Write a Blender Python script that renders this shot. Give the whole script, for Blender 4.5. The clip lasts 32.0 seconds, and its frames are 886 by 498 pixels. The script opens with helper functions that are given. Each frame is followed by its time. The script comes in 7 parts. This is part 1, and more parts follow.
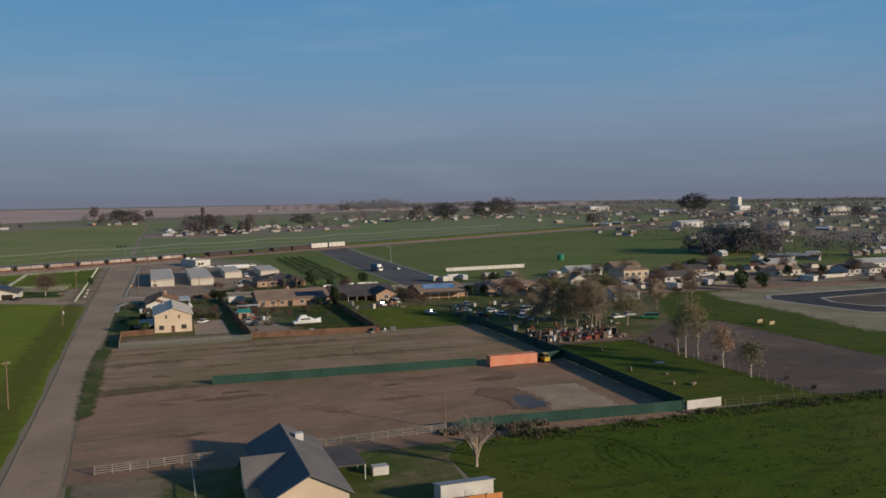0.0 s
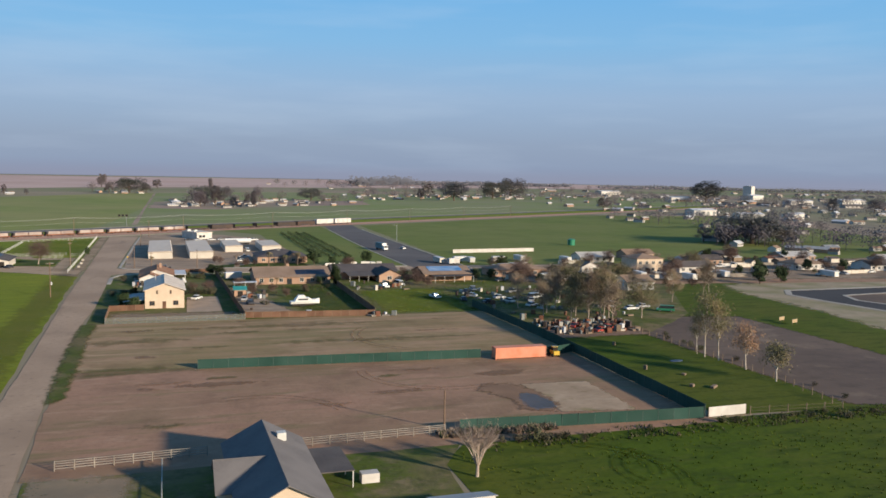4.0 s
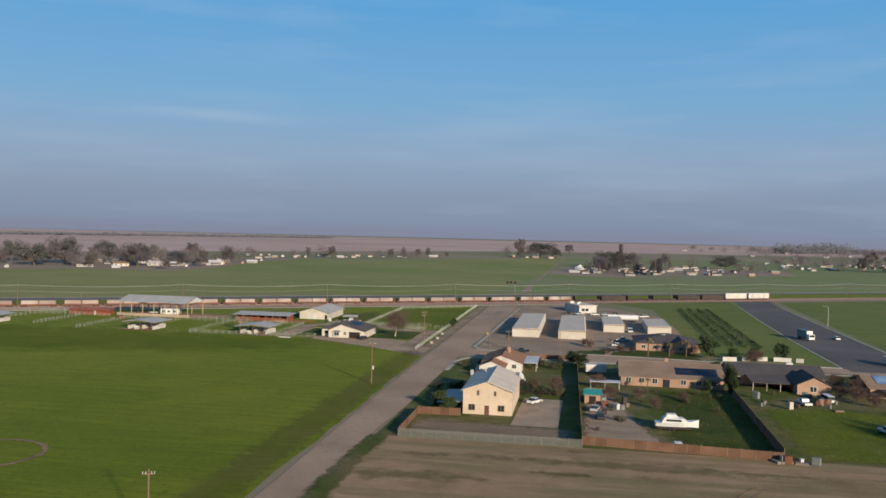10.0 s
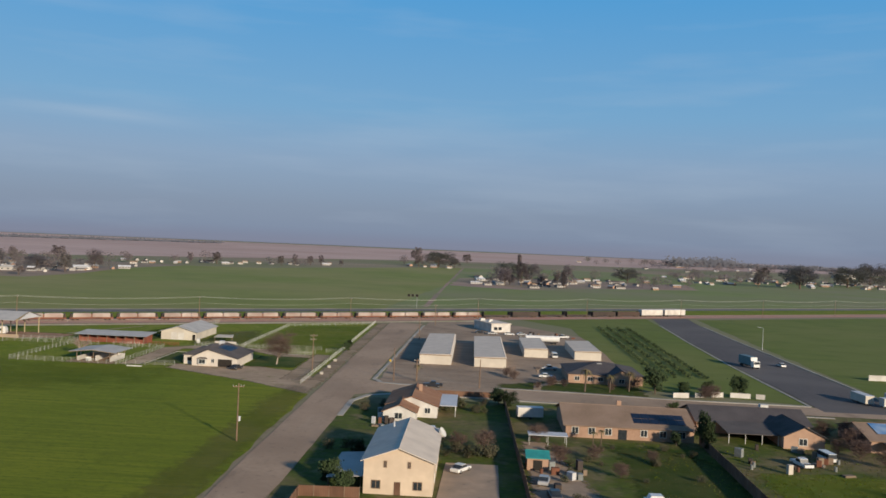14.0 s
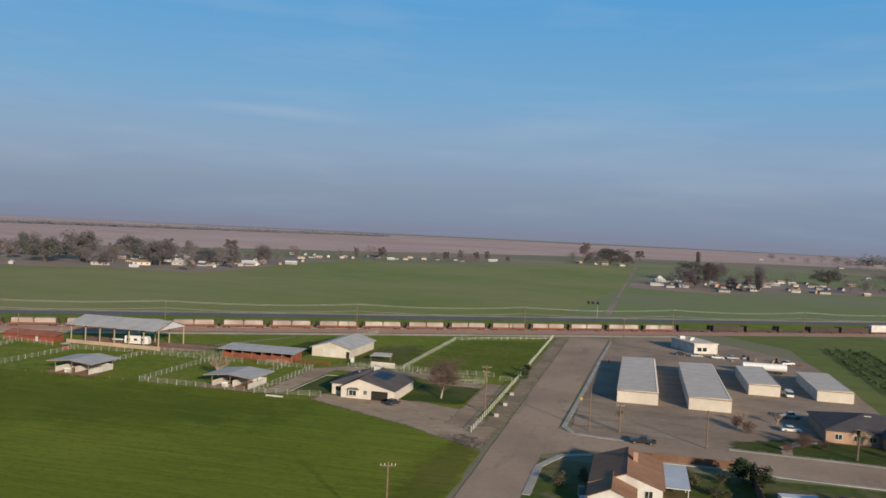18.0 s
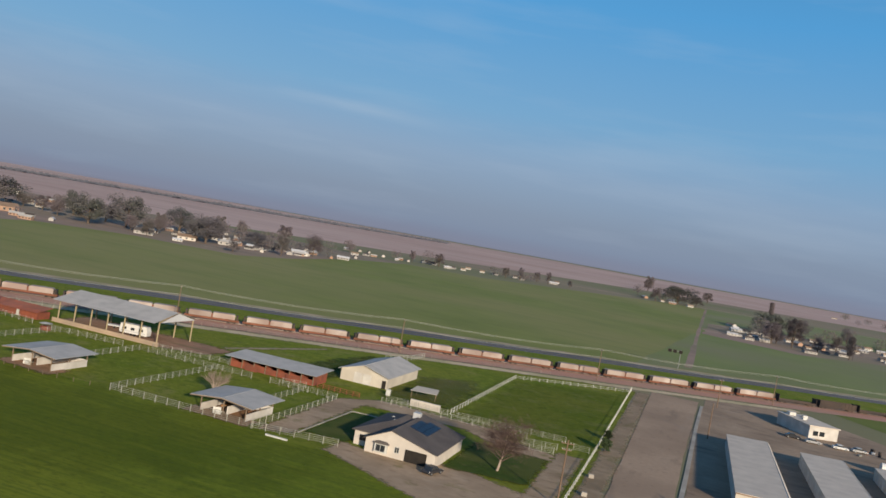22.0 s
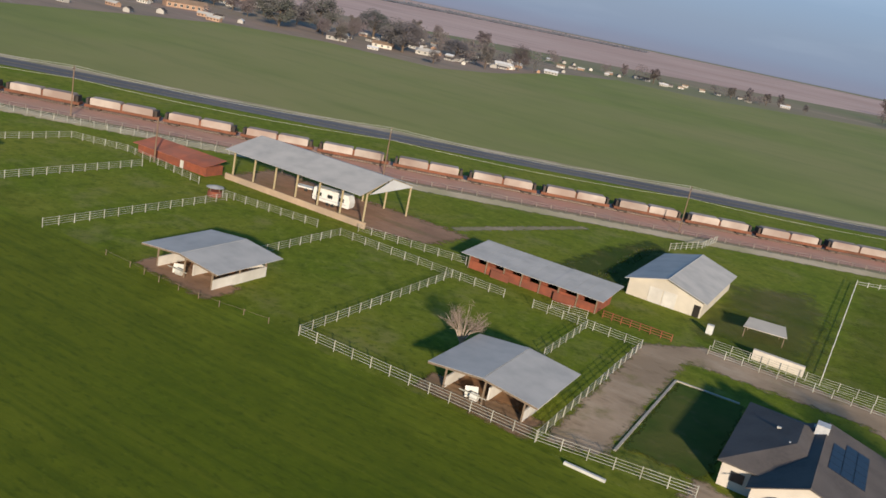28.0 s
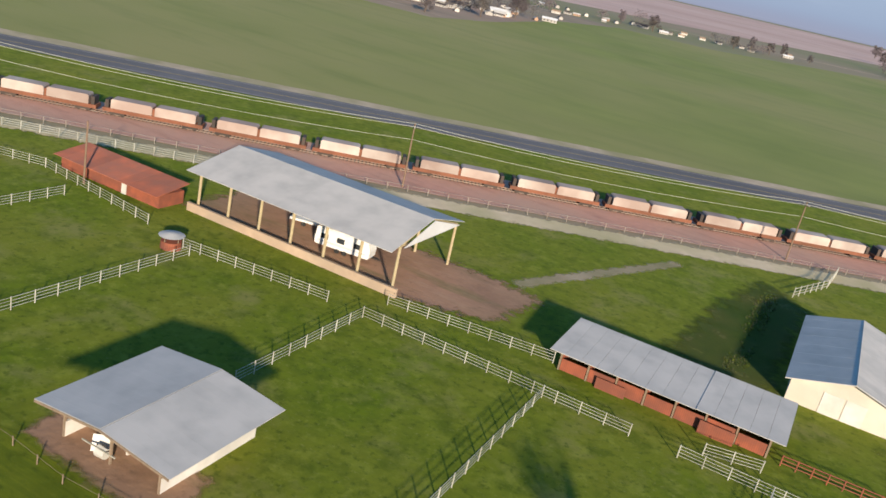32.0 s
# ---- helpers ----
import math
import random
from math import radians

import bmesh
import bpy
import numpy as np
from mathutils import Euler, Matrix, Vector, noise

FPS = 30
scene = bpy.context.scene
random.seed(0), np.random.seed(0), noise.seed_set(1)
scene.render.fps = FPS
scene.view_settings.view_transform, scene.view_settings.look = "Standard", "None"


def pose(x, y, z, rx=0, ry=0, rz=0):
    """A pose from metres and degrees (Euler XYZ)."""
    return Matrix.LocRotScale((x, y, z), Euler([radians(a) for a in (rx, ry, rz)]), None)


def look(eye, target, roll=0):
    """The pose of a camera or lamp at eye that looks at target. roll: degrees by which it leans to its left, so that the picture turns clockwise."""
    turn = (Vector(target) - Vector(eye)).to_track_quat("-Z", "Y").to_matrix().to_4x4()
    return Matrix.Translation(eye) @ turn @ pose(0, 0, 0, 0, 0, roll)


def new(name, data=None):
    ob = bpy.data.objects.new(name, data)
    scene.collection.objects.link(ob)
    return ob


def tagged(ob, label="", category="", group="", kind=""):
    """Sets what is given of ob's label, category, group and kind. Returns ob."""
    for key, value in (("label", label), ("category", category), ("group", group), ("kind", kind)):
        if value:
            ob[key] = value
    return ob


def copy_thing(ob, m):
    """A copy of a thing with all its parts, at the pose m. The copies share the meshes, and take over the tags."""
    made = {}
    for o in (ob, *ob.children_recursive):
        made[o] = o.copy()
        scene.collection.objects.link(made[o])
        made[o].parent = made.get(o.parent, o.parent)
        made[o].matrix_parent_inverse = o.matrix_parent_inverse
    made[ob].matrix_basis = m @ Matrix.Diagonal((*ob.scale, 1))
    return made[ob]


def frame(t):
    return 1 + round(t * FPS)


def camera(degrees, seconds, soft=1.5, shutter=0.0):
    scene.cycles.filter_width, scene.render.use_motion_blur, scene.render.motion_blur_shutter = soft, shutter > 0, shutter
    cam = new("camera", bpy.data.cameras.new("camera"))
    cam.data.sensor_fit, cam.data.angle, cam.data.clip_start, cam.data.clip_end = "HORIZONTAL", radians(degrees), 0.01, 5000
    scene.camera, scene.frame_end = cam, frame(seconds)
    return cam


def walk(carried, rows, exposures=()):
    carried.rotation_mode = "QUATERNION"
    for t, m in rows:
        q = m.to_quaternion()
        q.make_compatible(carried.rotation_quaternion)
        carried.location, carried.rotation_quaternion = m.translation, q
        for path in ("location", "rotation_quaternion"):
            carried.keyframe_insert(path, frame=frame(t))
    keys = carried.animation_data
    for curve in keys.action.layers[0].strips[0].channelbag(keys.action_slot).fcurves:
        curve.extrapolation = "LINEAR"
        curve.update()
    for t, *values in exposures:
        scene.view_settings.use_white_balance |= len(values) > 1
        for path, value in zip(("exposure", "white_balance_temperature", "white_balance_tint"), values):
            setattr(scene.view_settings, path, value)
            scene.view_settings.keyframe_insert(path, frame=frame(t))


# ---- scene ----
cam = camera(55.4, 32.0, soft=1.6)
PATH = [
    (0, (-0.0796, -0.3317, 41.132), (0.5771, 1.5535, 41.004), -0.8),
    (0.5, (0.4047, 0.0206, 41.092), (1.0367, 1.914, 40.97), -0.3),
    (1, (0.4616, -0.1202, 41.119), (1.0916, 1.7738, 41.001), 0.0),
    (1.5, (0.3656, -0.1655, 41.198), (0.996, 1.7294, 41.083), 0.4),
    (2, (0.3772, 0.0907, 41.304), (1.007, 1.9837, 41.16), 0.7),
    (2.5, (0.7728, 1.1786, 41.026), (1.4025, 3.0716, 40.888), 1.0),
    (4.5, (6.5804, 17.2097, 41.113), (7.2231, 19.0942, 40.928), 1.1),
    (5, (8.733, 22.4569, 41.368), (9.3824, 24.3392, 41.187), 1.0),
    (5.5, (11.2296, 28.3152, 41.287), (11.8831, 30.1972, 41.111), 0.9),
    (6, (13.5369, 34.0904, 41.24), (14.1961, 35.9706, 41.07), 0.9),
    (6.5, (15.8317, 39.3477, 41.192), (16.4947, 41.2266, 41.025), 0.9),
    (7, (18.108, 44.4079, 41.216), (18.7752, 46.2865, 41.053), 0.9),
    (7.5, (20.9143, 50.7307, 40.867), (21.5703, 52.614, 40.707), -0.3),
    (8, (23.5869, 57.3101, 40.907), (23.8036, 59.2978, 40.843), 0.9),
    (8.5, (25.4748, 63.8654, 41.031), (25.3057, 65.8579, 40.965), 1.5),
    (9, (26.3072, 70.8025, 41.006), (26.0505, 72.7848, 40.946), 1.1),
    (9.5, (26.0893, 77.19, 41.093), (25.7429, 79.1587, 41.039), 1.2),
    (10, (25.804, 84.2209, 40.943), (25.481, 86.1935, 40.899), 1.4),
    (10.5, (24.9356, 91.2487, 40.836), (24.6486, 93.2284, 40.797), 1.6),
    (11, (24.3518, 97.7398, 40.511), (24.0977, 99.7234, 40.478), 1.7),
    (11.5, (22.6085, 105.51, 40.15), (22.4037, 107.4995, 40.124), 1.9),
    (12, (21.2685, 112.794, 40.13), (21.1025, 114.7865, 40.106), 2.1),
    (12.5, (20.2789, 119.2227, 40.133), (20.1442, 121.2175, 40.111), 2.2),
    (13, (18.9606, 125.6763, 39.969), (18.8551, 127.6731, 39.952), 2.4),
    (13.5, (18.136, 131.6813, 40.084), (18.0487, 133.6795, 40.066), 2.5),
    (14, (16.5933, 138.8002, 40.138), (16.5177, 140.7988, 40.122), 2.5),
    (14.5, (15.14, 144.9487, 40.007), (15.0793, 146.9477, 39.992), 2.6),
    (16.5, (8.2671, 172.6176, 43.194), (8.073, 174.6078, 43.149), 8.4),
    (17, (7.0683, 177.8561, 43.243), (6.6293, 179.8058, 43.188), 10.2),
    (17.5, (5.8683, 184.154, 43.317), (5.3952, 186.0959, 43.263), 3.7),
    (18, (4.1227, 190.406, 43.225), (3.6657, 192.3521, 43.175), 2.8),
    (18.5, (1.8958, 197.2593, 43.101), (1.4571, 199.21, 43.055), 2.8),
    (19, (-0.2398, 204.387, 42.889), (-0.6615, 206.3414, 42.847), 2.7),
    (19.5, (-2.2239, 210.6595, 42.961), (-2.633, 212.6172, 42.922), 2.8),
    (20, (-4.5814, 216.9684, 42.985), (-4.9736, 218.929, 42.947), 2.8),
    (20.5, (-6.4317, 222.5211, 42.881), (-6.8135, 224.4846, 42.846), 2.8),
    (21, (-8.8508, 228.9945, 42.817), (-9.2203, 230.9603, 42.783), 2.8),
    (21.5, (-10.9388, 235.6044, 42.921), (-11.2994, 237.5714, 42.887), 2.8),
    (22, (-13.3045, 242.0834, 42.521), (-13.8942, 243.9942, 42.48), 10.2),
    (22.5, (-16.9131, 248.3616, 42.712), (-17.8722, 250.1159, 42.655), 12.3),
    (23, (-20.2298, 254.4522, 42.627), (-21.1825, 256.2097, 42.575), 2.7),
    (23.5, (-23.8744, 259.8685, 42.476), (-24.8113, 261.6355, 42.427), 2.3),
    (24, (-27.9669, 265.6131, 42.667), (-28.8865, 267.3881, 42.625), 2.3),
    (24.5, (-32.1613, 270.6091, 42.861), (-33.0642, 272.3934, 42.824), 2.2),
    (26.5, (-47.4761, 291.3027, 44.154), (-48.5099, 293.0121, 44.06), 11.0),
    (27, (-53.7484, 295.0471, 42.312), (-54.7178, 296.7827, 42.098), 11.0),
    (27.5, (-59.4957, 301.2526, 42.606), (-60.3965, 302.9794, 42.152), 11.4),
    (28, (-63.7294, 305.2615, 42.082), (-64.5896, 306.977, 41.522), 11.8),
    (28.5, (-69.1166, 311.4129, 42.12), (-69.9351, 313.1115, 41.456), 12.0),
    (29, (-72.8845, 315.257, 42.02), (-73.6928, 316.9607, 41.354), 12.3),
    (29.5, (-77.0972, 319.618, 41.815), (-77.8954, 321.3268, 41.15), 12.6),
    (30, (-82.5138, 325.4716, 41.521), (-83.3007, 327.1862, 40.858), 12.8),
    (30.5, (-86.3766, 329.7796, 41.769), (-87.1542, 331.4964, 41.099), 13.0),
    (31, (-92.4067, 335.9381, 40.994), (-93.1626, 337.6699, 40.338), 13.6),
    (31.5, (-96.254, 339.8031, 40.751), (-97.0071, 341.5371, 40.096), 13.9),
    (32, (-100.1805, 344.7847, 41.611), (-100.9418, 346.5067, 40.934), 12.8),
]
walk(cam, [(t, look(eye, target, roll)) for t, eye, target, roll in PATH],
     [(0, -.3), (.6, .1), (1, .3), (2, .32), (5, .53), (7.3, .52), (8.1, .55), (8.7, .3), (13, .12), (24, .12), (26.5, .05), (28, .35), (29, .72), (32, .76)])

# ---- world and sun ----
SUN_EL, SUN_DIR = 15.0, Vector((0.62, -0.78, 0.0)).normalized()
world = bpy.data.worlds.new("sky")
scene.world = world
world.use_nodes = True
wn, wl = world.node_tree.nodes, world.node_tree.links
sky = wn.new("ShaderNodeTexSky")
sky.sky_type, sky.sun_disc = "NISHITA", False
sky.sun_elevation, sky.sun_rotation = radians(SUN_EL), math.atan2(SUN_DIR.x, SUN_DIR.y)
sky.air_density, sky.dust_density, sky.ozone_density = 1.0, 1.2, 2.5
# a winter haze layer lies over the horizon all round; it pales and cools the clear sky above
co, sep, rmp, mx = wn.new("ShaderNodeTexCoord"), wn.new("ShaderNodeSeparateXYZ"), wn.new("ShaderNodeValToRGB"), wn.new("ShaderNodeMixRGB")
wl.new(co.outputs["Generated"], sep.inputs[0])
wl.new(sep.outputs["Z"], rmp.inputs[0])
HAZE = ((0.0, (1.95, 2.45, 3.5)), (.035, (2.05, 2.65, 3.75)), (.09, (2.3, 3.32, 4.8)), (.15, (1.65, 3.5, 5.6)), (.28, (.78, 3.1, 6.1)), (.6, (.35, 1.1, 2.6)))
while len(rmp.color_ramp.elements) < len(HAZE):
    rmp.color_ramp.elements.new(.5)
for el, (p_, c_) in zip(rmp.color_ramp.elements, HAZE):
    el.position, el.color = p_, tuple(v / 8 for v in c_) + (1.0,)
gain = wn.new("ShaderNodeMixRGB")
gain.blend_type, gain.inputs[0].default_value, gain.inputs[2].default_value = "MULTIPLY", 1.0, (8, 8, 8, 1)
wl.new(rmp.outputs[0], gain.inputs[1])
# thin streaks of high cloud
st = wn.new("ShaderNodeMapping")
st.inputs["Scale"].default_value = (2.0, 2.0, 16.0)
wl.new(co.outputs["Generated"], st.inputs[0])
cn = wn.new("ShaderNodeTexNoise")
cn.inputs["Scale"].default_value, cn.inputs["Detail"].default_value = 2.2, 5.0
wl.new(st.outputs[0], cn.inputs["Vector"])
cr = wn.new("ShaderNodeMapRange")
cr.inputs["From Min"].default_value, cr.inputs["From Max"].default_value, cr.inputs["To Max"].default_value = .5, .75, .16
wl.new(cn.outputs[0], cr.inputs["Value"])
cl = wn.new("ShaderNodeMixRGB")
cl.inputs[2].default_value = (4.2, 5.0, 6.0, 1)
cloud_sum = wn.new("ShaderNodeMath")
wl.new(cr.outputs[0], cloud_sum.inputs[0])
wl.new(cloud_sum.outputs[0], cl.inputs[0])
# one longer wisp of high cloud in the north-west
az_, el_ = radians(-24.0), radians(7.1)
wisp_c = Vector((math.sin(az_) * math.cos(el_), math.cos(az_) * math.cos(el_), math.sin(el_)))
wisp_t = (Vector((math.cos(az_), -math.sin(az_), -.03))).normalized()
wisp_n = wisp_c.cross(wisp_t).normalized()


def world_math(kind, a, b=None):
    nd = wn.new("ShaderNodeMath")
    nd.operation, nd.use_clamp = kind, kind == "MULTIPLY"
    for i, v in enumerate((a, b)):
        if isinstance(v, (int, float)):
            nd.inputs[i].default_value = v
        elif v is not None:
            wl.new(v, nd.inputs[i])
    return nd.outputs[0]


def along_dir(v):
    nd = wn.new("ShaderNodeVectorMath")
    nd.operation = "DOT_PRODUCT"
    nd.inputs[1].default_value = v
    wl.new(co.outputs["Generated"], nd.inputs[0])
    return nd.outputs["Value"]


def fall(v, lo, hi):
    nd = wn.new("ShaderNodeMapRange")
    nd.interpolation_type = "SMOOTHSTEP"
    nd.inputs["From Min"].default_value, nd.inputs["From Max"].default_value = lo, hi
    nd.inputs["To Min"].default_value, nd.inputs["To Max"].default_value = 1.0, 0.0
    wl.new(world_math("ABSOLUTE", v), nd.inputs["Value"])
    return nd.outputs[0]


wisp = world_math("MULTIPLY", fall(along_dir(wisp_t), .0, .15), fall(along_dir(wisp_n), .0, .011))
wisp = world_math("MULTIPLY", wisp, world_math("GREATER_THAN", along_dir(wisp_c), 0.0))
wisp = world_math("MULTIPLY", wisp, world_math("MULTIPLY", cn.outputs[0], .4))
mx.inputs[0].default_value = .93
wl.new(sky.outputs[0], mx.inputs[1])
wl.new(gain.outputs[0], mx.inputs[2])
wl.new(mx.outputs[0], cl.inputs[1])
wl.new(wisp, cloud_sum.inputs[1])
wl.new(cl.outputs[0], wn["Background"].inputs[0])
wn["Background"].inputs[1].default_value = 0.1
sun = new("sun", bpy.data.lights.new("sun", "SUN"))
sun.data.energy, sun.data.angle, sun.data.color = 5.2, radians(2.4), (1.0, 0.85, 0.66)
sun.matrix_world = look(SUN_DIR * 100 + Vector((0, 0, 100 * math.tan(radians(SUN_EL)))), (0, 0, 0))


# ---- materials ----
def mat(name, a, b, scale=1.0, rough=0.85, c=None, scale2=0.05, bump=0.0, bump_scale=8.0, metal=0.0, stretch=(1, 1, 1), turn=0.0,
        island=0.0, stripes=None, spots=None, mixc=0.5, layers=(), sheen=None):
    """A surface of two colours mixed by fine noise, a third by broad noise; optional ribs, tints per object and spots."""
    m = bpy.data.materials.new(name)
    m.use_nodes = True
    nt, n, l = m.node_tree, m.node_tree.nodes, m.node_tree.links
    p = n["Principled BSDF"]
    p.inputs["Roughness"].default_value, p.inputs["Metallic"].default_value = rough, metal
    if rough >= .85:
        p.inputs["Specular IOR Level"].default_value = .28
    geo = n.new("ShaderNodeNewGeometry")
    mp = n.new("ShaderNodeMapping")
    mp.inputs["Scale"].default_value, mp.inputs["Rotation"].default_value = stretch, (0, 0, radians(turn))
    l.new(geo.outputs["Position"], mp.inputs[0])

    def noi(s, detail=5.0):
        x = n.new("ShaderNodeTexNoise")
        x.inputs["Scale"].default_value, x.inputs["Detail"].default_value = s, detail
        l.new(mp.outputs[0], x.inputs["Vector"])
        return x

    def mix(f, u, v, kind="MIX"):
        x = n.new("ShaderNodeMixRGB")
        x.blend_type = kind
        for i, w in enumerate((f, u, v)):
            if isinstance(w, (int, float)):
                x.inputs[i].default_value = w
            elif isinstance(w, tuple):
                x.inputs[i].default_value = w
            else:
                l.new(w, x.inputs[i])
        return x.outputs[0]

    def ramp(src, lo, hi):
        x = n.new("ShaderNodeMapRange")
        x.inputs["From Min"].default_value, x.inputs["From Max"].default_value = lo, hi
        l.new(src, x.inputs["Value"])
        return x.outputs[0]

    fine = noi(scale)
    col = mix(ramp(fine.outputs[0], 0.33, 0.67), a, b)
    if c:
        broad = noi(scale2, 6.0)
        col = mix(ramp(broad.outputs[0], mixc - 0.12, mixc + 0.14), col, c)
    if spots:
        s_col, s_scale, s_cut = spots
        sp = noi(s_scale, 3.0)
        col = mix(ramp(sp.outputs[0], s_cut, s_cut + 0.06), col, s_col)
    for l_col, l_scale, l_lo, l_hi, l_amt, l_stretch, l_turn in layers:
        m2 = n.new("ShaderNodeMapping")
        m2.inputs["Scale"].default_value, m2.inputs["Rotation"].default_value = l_stretch, (0, 0, radians(l_turn))
        l.new(geo.outputs["Position"], m2.inputs[0])
        ly = noi(l_scale, 7.0)
        ly.inputs["Roughness"].default_value = .62
        l.new(m2.outputs[0], ly.inputs["Vector"])
        am = n.new("ShaderNodeMath")
        am.operation = "MULTIPLY"
        am.inputs[1].default_value = l_amt
        l.new(ramp(ly.outputs[0], l_lo, l_hi), am.inputs[0])
        col = mix(am.outputs[0], col, l_col)
    if stripes:
        s_col, s_scale, s_amt, axis = stripes
        wv = n.new("ShaderNodeTexWave")
        wv.bands_direction = axis
        wv.inputs["Scale"].default_value, wv.inputs["Distortion"].default_value = s_scale, 0.6
        l.new(mp.outputs[0], wv.inputs["Vector"])
        f = n.new("ShaderNodeMath")
        f.operation = "MULTIPLY"
        f.inputs[1].default_value = s_amt
        l.new(wv.outputs["Fac"], f.inputs[0])
        col = mix(f.outputs[0], col, s_col)
    if island:
        oi = n.new("ShaderNodeObjectInfo")
        hsv = n.new("ShaderNodeHueSaturation")
        l.new(ramp(oi.outputs["Random"], 0, 1), hsv.inputs["Value"])
        hsv.inputs["Saturation"].default_value = 1.0
        r = n.new("ShaderNodeMapRange")
        r.inputs["To Min"].default_value, r.inputs["To Max"].default_value = 1 - island, 1 + island
        l.new(oi.outputs["Random"], r.inputs["Value"])
        l.new(r.outputs[0], hsv.inputs["Value"])
        l.new(col, hsv.inputs["Color"])
        col = hsv.outputs[0]
    l.new(col, p.inputs["Base Color"])
    if sheen:
        p.inputs["Sheen Weight"].default_value, p.inputs["Sheen Roughness"].default_value, p.inputs["Sheen Tint"].default_value = sheen[0], .6, sheen[1]
    if bump:
        bn, bp = noi(bump_scale, 4.0), n.new("ShaderNodeBump")
        bp.inputs["Strength"].default_value, bp.inputs["Distance"].default_value = bump, 0.2
        l.new(bn.outputs[0], bp.inputs["Height"])
        l.new(bp.outputs[0], p.inputs["Normal"])
    return m


def rgb(r, g, b):
    return (r, g, b, 1.0)


M = {}
M["field"] = mat("young_crop", rgb(.1089, .1473, .0058), rgb(.0811, .1156, .0058), .7, .95, rgb(.1506, .17, .0117), .02, .22, .9, layers=((rgb(.0603, .0906, .0058), .5, .47, .64, .65, (.08, 1.8, 1), 0), (rgb(.1796, .1926, .0156), .35, .52, .68, .55, (.1, 1.4, 1), 0), (rgb(.0638, .0906, .0058), .1, .52, .7, .5, (1, 1, 1), 0), (rgb(.0487, .0737, .0058), 1.5, .53, .65, .65, (.4, 1, 1), 0), (rgb(.1853, .2039, .0234), 2.2, .57, .7, .45, (.6, 1, 1), 0)), sheen=(.07, rgb(.3475, .4079, .0585)))
M["pasture"] = mat("pasture_grass", rgb(.1061, .1491, .0053), rgb(.0724, .1088, .0053), .7, .95, rgb(.1446, .1563, .016), .05, .22, .9, layers=((rgb(.1929, .1763, .0665), .11, .53, .68, .6, (1, 1, 1), 0), (rgb(.0482, .0766, .0041), .3, .5, .66, .65, (1, 1, 1), 0), (rgb(.1784, .2016, .0266), .45, .52, .66, .6, (1, 1, 1), 40), (rgb(.0386, .0625, .0041), 1.1, .54, .66, .65, (1, 1, 1), 0), (rgb(.1929, .2016, .0532), 2.0, .58, .7, .5, (1, 1, 1), 20)), sheen=(.07, rgb(.2893, .3629, .0399)))
M["weeds"] = mat("weedy_grass", rgb(.0542, .0868, .0028), rgb(.0686, .1041, .0041), .3, .95, rgb(.0866, .0998, .0103), .03, .4, .8, layers=((rgb(.0289, .0503, .0028), .22, .48, .66, .7, (.5, 1.4, 1), 0), (rgb(.094, .0955, .0208), .5, .54, .72, .5, (.3, 1.4, 1), 0), (rgb(.0252, .0434, .0028), 1.1, .54, .7, .6, (.6, 1, 1), 0)))
M["yard"] = mat("yard_grass", rgb(.0803, .1085, .0059), rgb(.0548, .0775, .005), .5, .95, rgb(.189, .1357, .0693), .06, .4, 1.2, mixc=.56, layers=((rgb(.2363, .1695, .099), .16, .53, .7, .7, (1, 1, 1), 0), (rgb(.0331, .0465, .0059), .3, .5, .68, .65, (1, 1, 1), 30), (rgb(.1134, .0824, .0495), .8, .53, .7, .65, (1, 1, 1), 10)))
# greyed and lightened green: part of the distance haze sits in this colour
M["far_field"] = mat("hazed_green_field", rgb(.1968, .2252, .0502), rgb(.1563, .1858, .0394), .03, .95, rgb(.243, .2308, .0807), .005, layers=((rgb(.1273, .1576, .0359), .06, .5, .7, .4, (.3, 1.2, 1), 31),))
M["plain"] = mat("far_plain", rgb(.24, .2, .13), rgb(.28, .2, .145), .006, .95, rgb(.16, .18, .07), .0022)
# soil brown lightened to a pinkish tone, haze painted into it
M["far_brown"] = mat("hazed_brown_field", rgb(.4876, .3286, .2756), rgb(.424, .2915, .2438), .01, .95, rgb(.53, .3816, .3286), .002, layers=((rgb(.318, .2226, .1908), .012, .5, .66, .6, (.3, 1.4, 1), 25), (rgb(.4982, .371, .318), .02, .55, .7, .5, (.2, 1.6, 1), 25)))
M["far_dark"] = mat("far_ploughed_field", rgb(.15, .102, .0862), rgb(.1875, .132, .1092), .01, .95)
M["dirt"] = mat("bare_dirt", rgb(.351, .2042, .131), rgb(.3009, .173, .1109), .4, .95, rgb(.2279, .1518, .0857), .03, .3, 1.2, mixc=.54, layers=((rgb(.1459, .1288, .0504), .14, .53, .68, .7, (.3, 1.6, 1), 0), (rgb(.1824, .1058, .0655), .07, .5, .66, .7, (1, 1, 1), 0), (rgb(.4103, .2668, .1764), .3, .55, .72, .6, (.4, 1.2, 1), 10), (rgb(.1459, .092, .0554), .9, .58, .74, .6, (.7, 1, 1), 0)))
M["tilled"] = mat("mown_dirt_field", rgb(.3594, .235, .1391), rgb(.3041, .1927, .1129), .3, .95, rgb(.2488, .1786, .0806), .04, .3, 1.2, mixc=.52, layers=((rgb(.1567, .141, .0504), .13, .46, .66, .7, (.2, 1.5, 1), -2), (rgb(.4147, .282, .1764), .2, .53, .72, .65, (.15, 1.5, 1), -2), (rgb(.1843, .1175, .0605), .08, .52, .68, .6, (1, 1, 1), 0), (rgb(.1567, .1034, .0504), .9, .57, .74, .5, (.5, 1, 1), 0)))
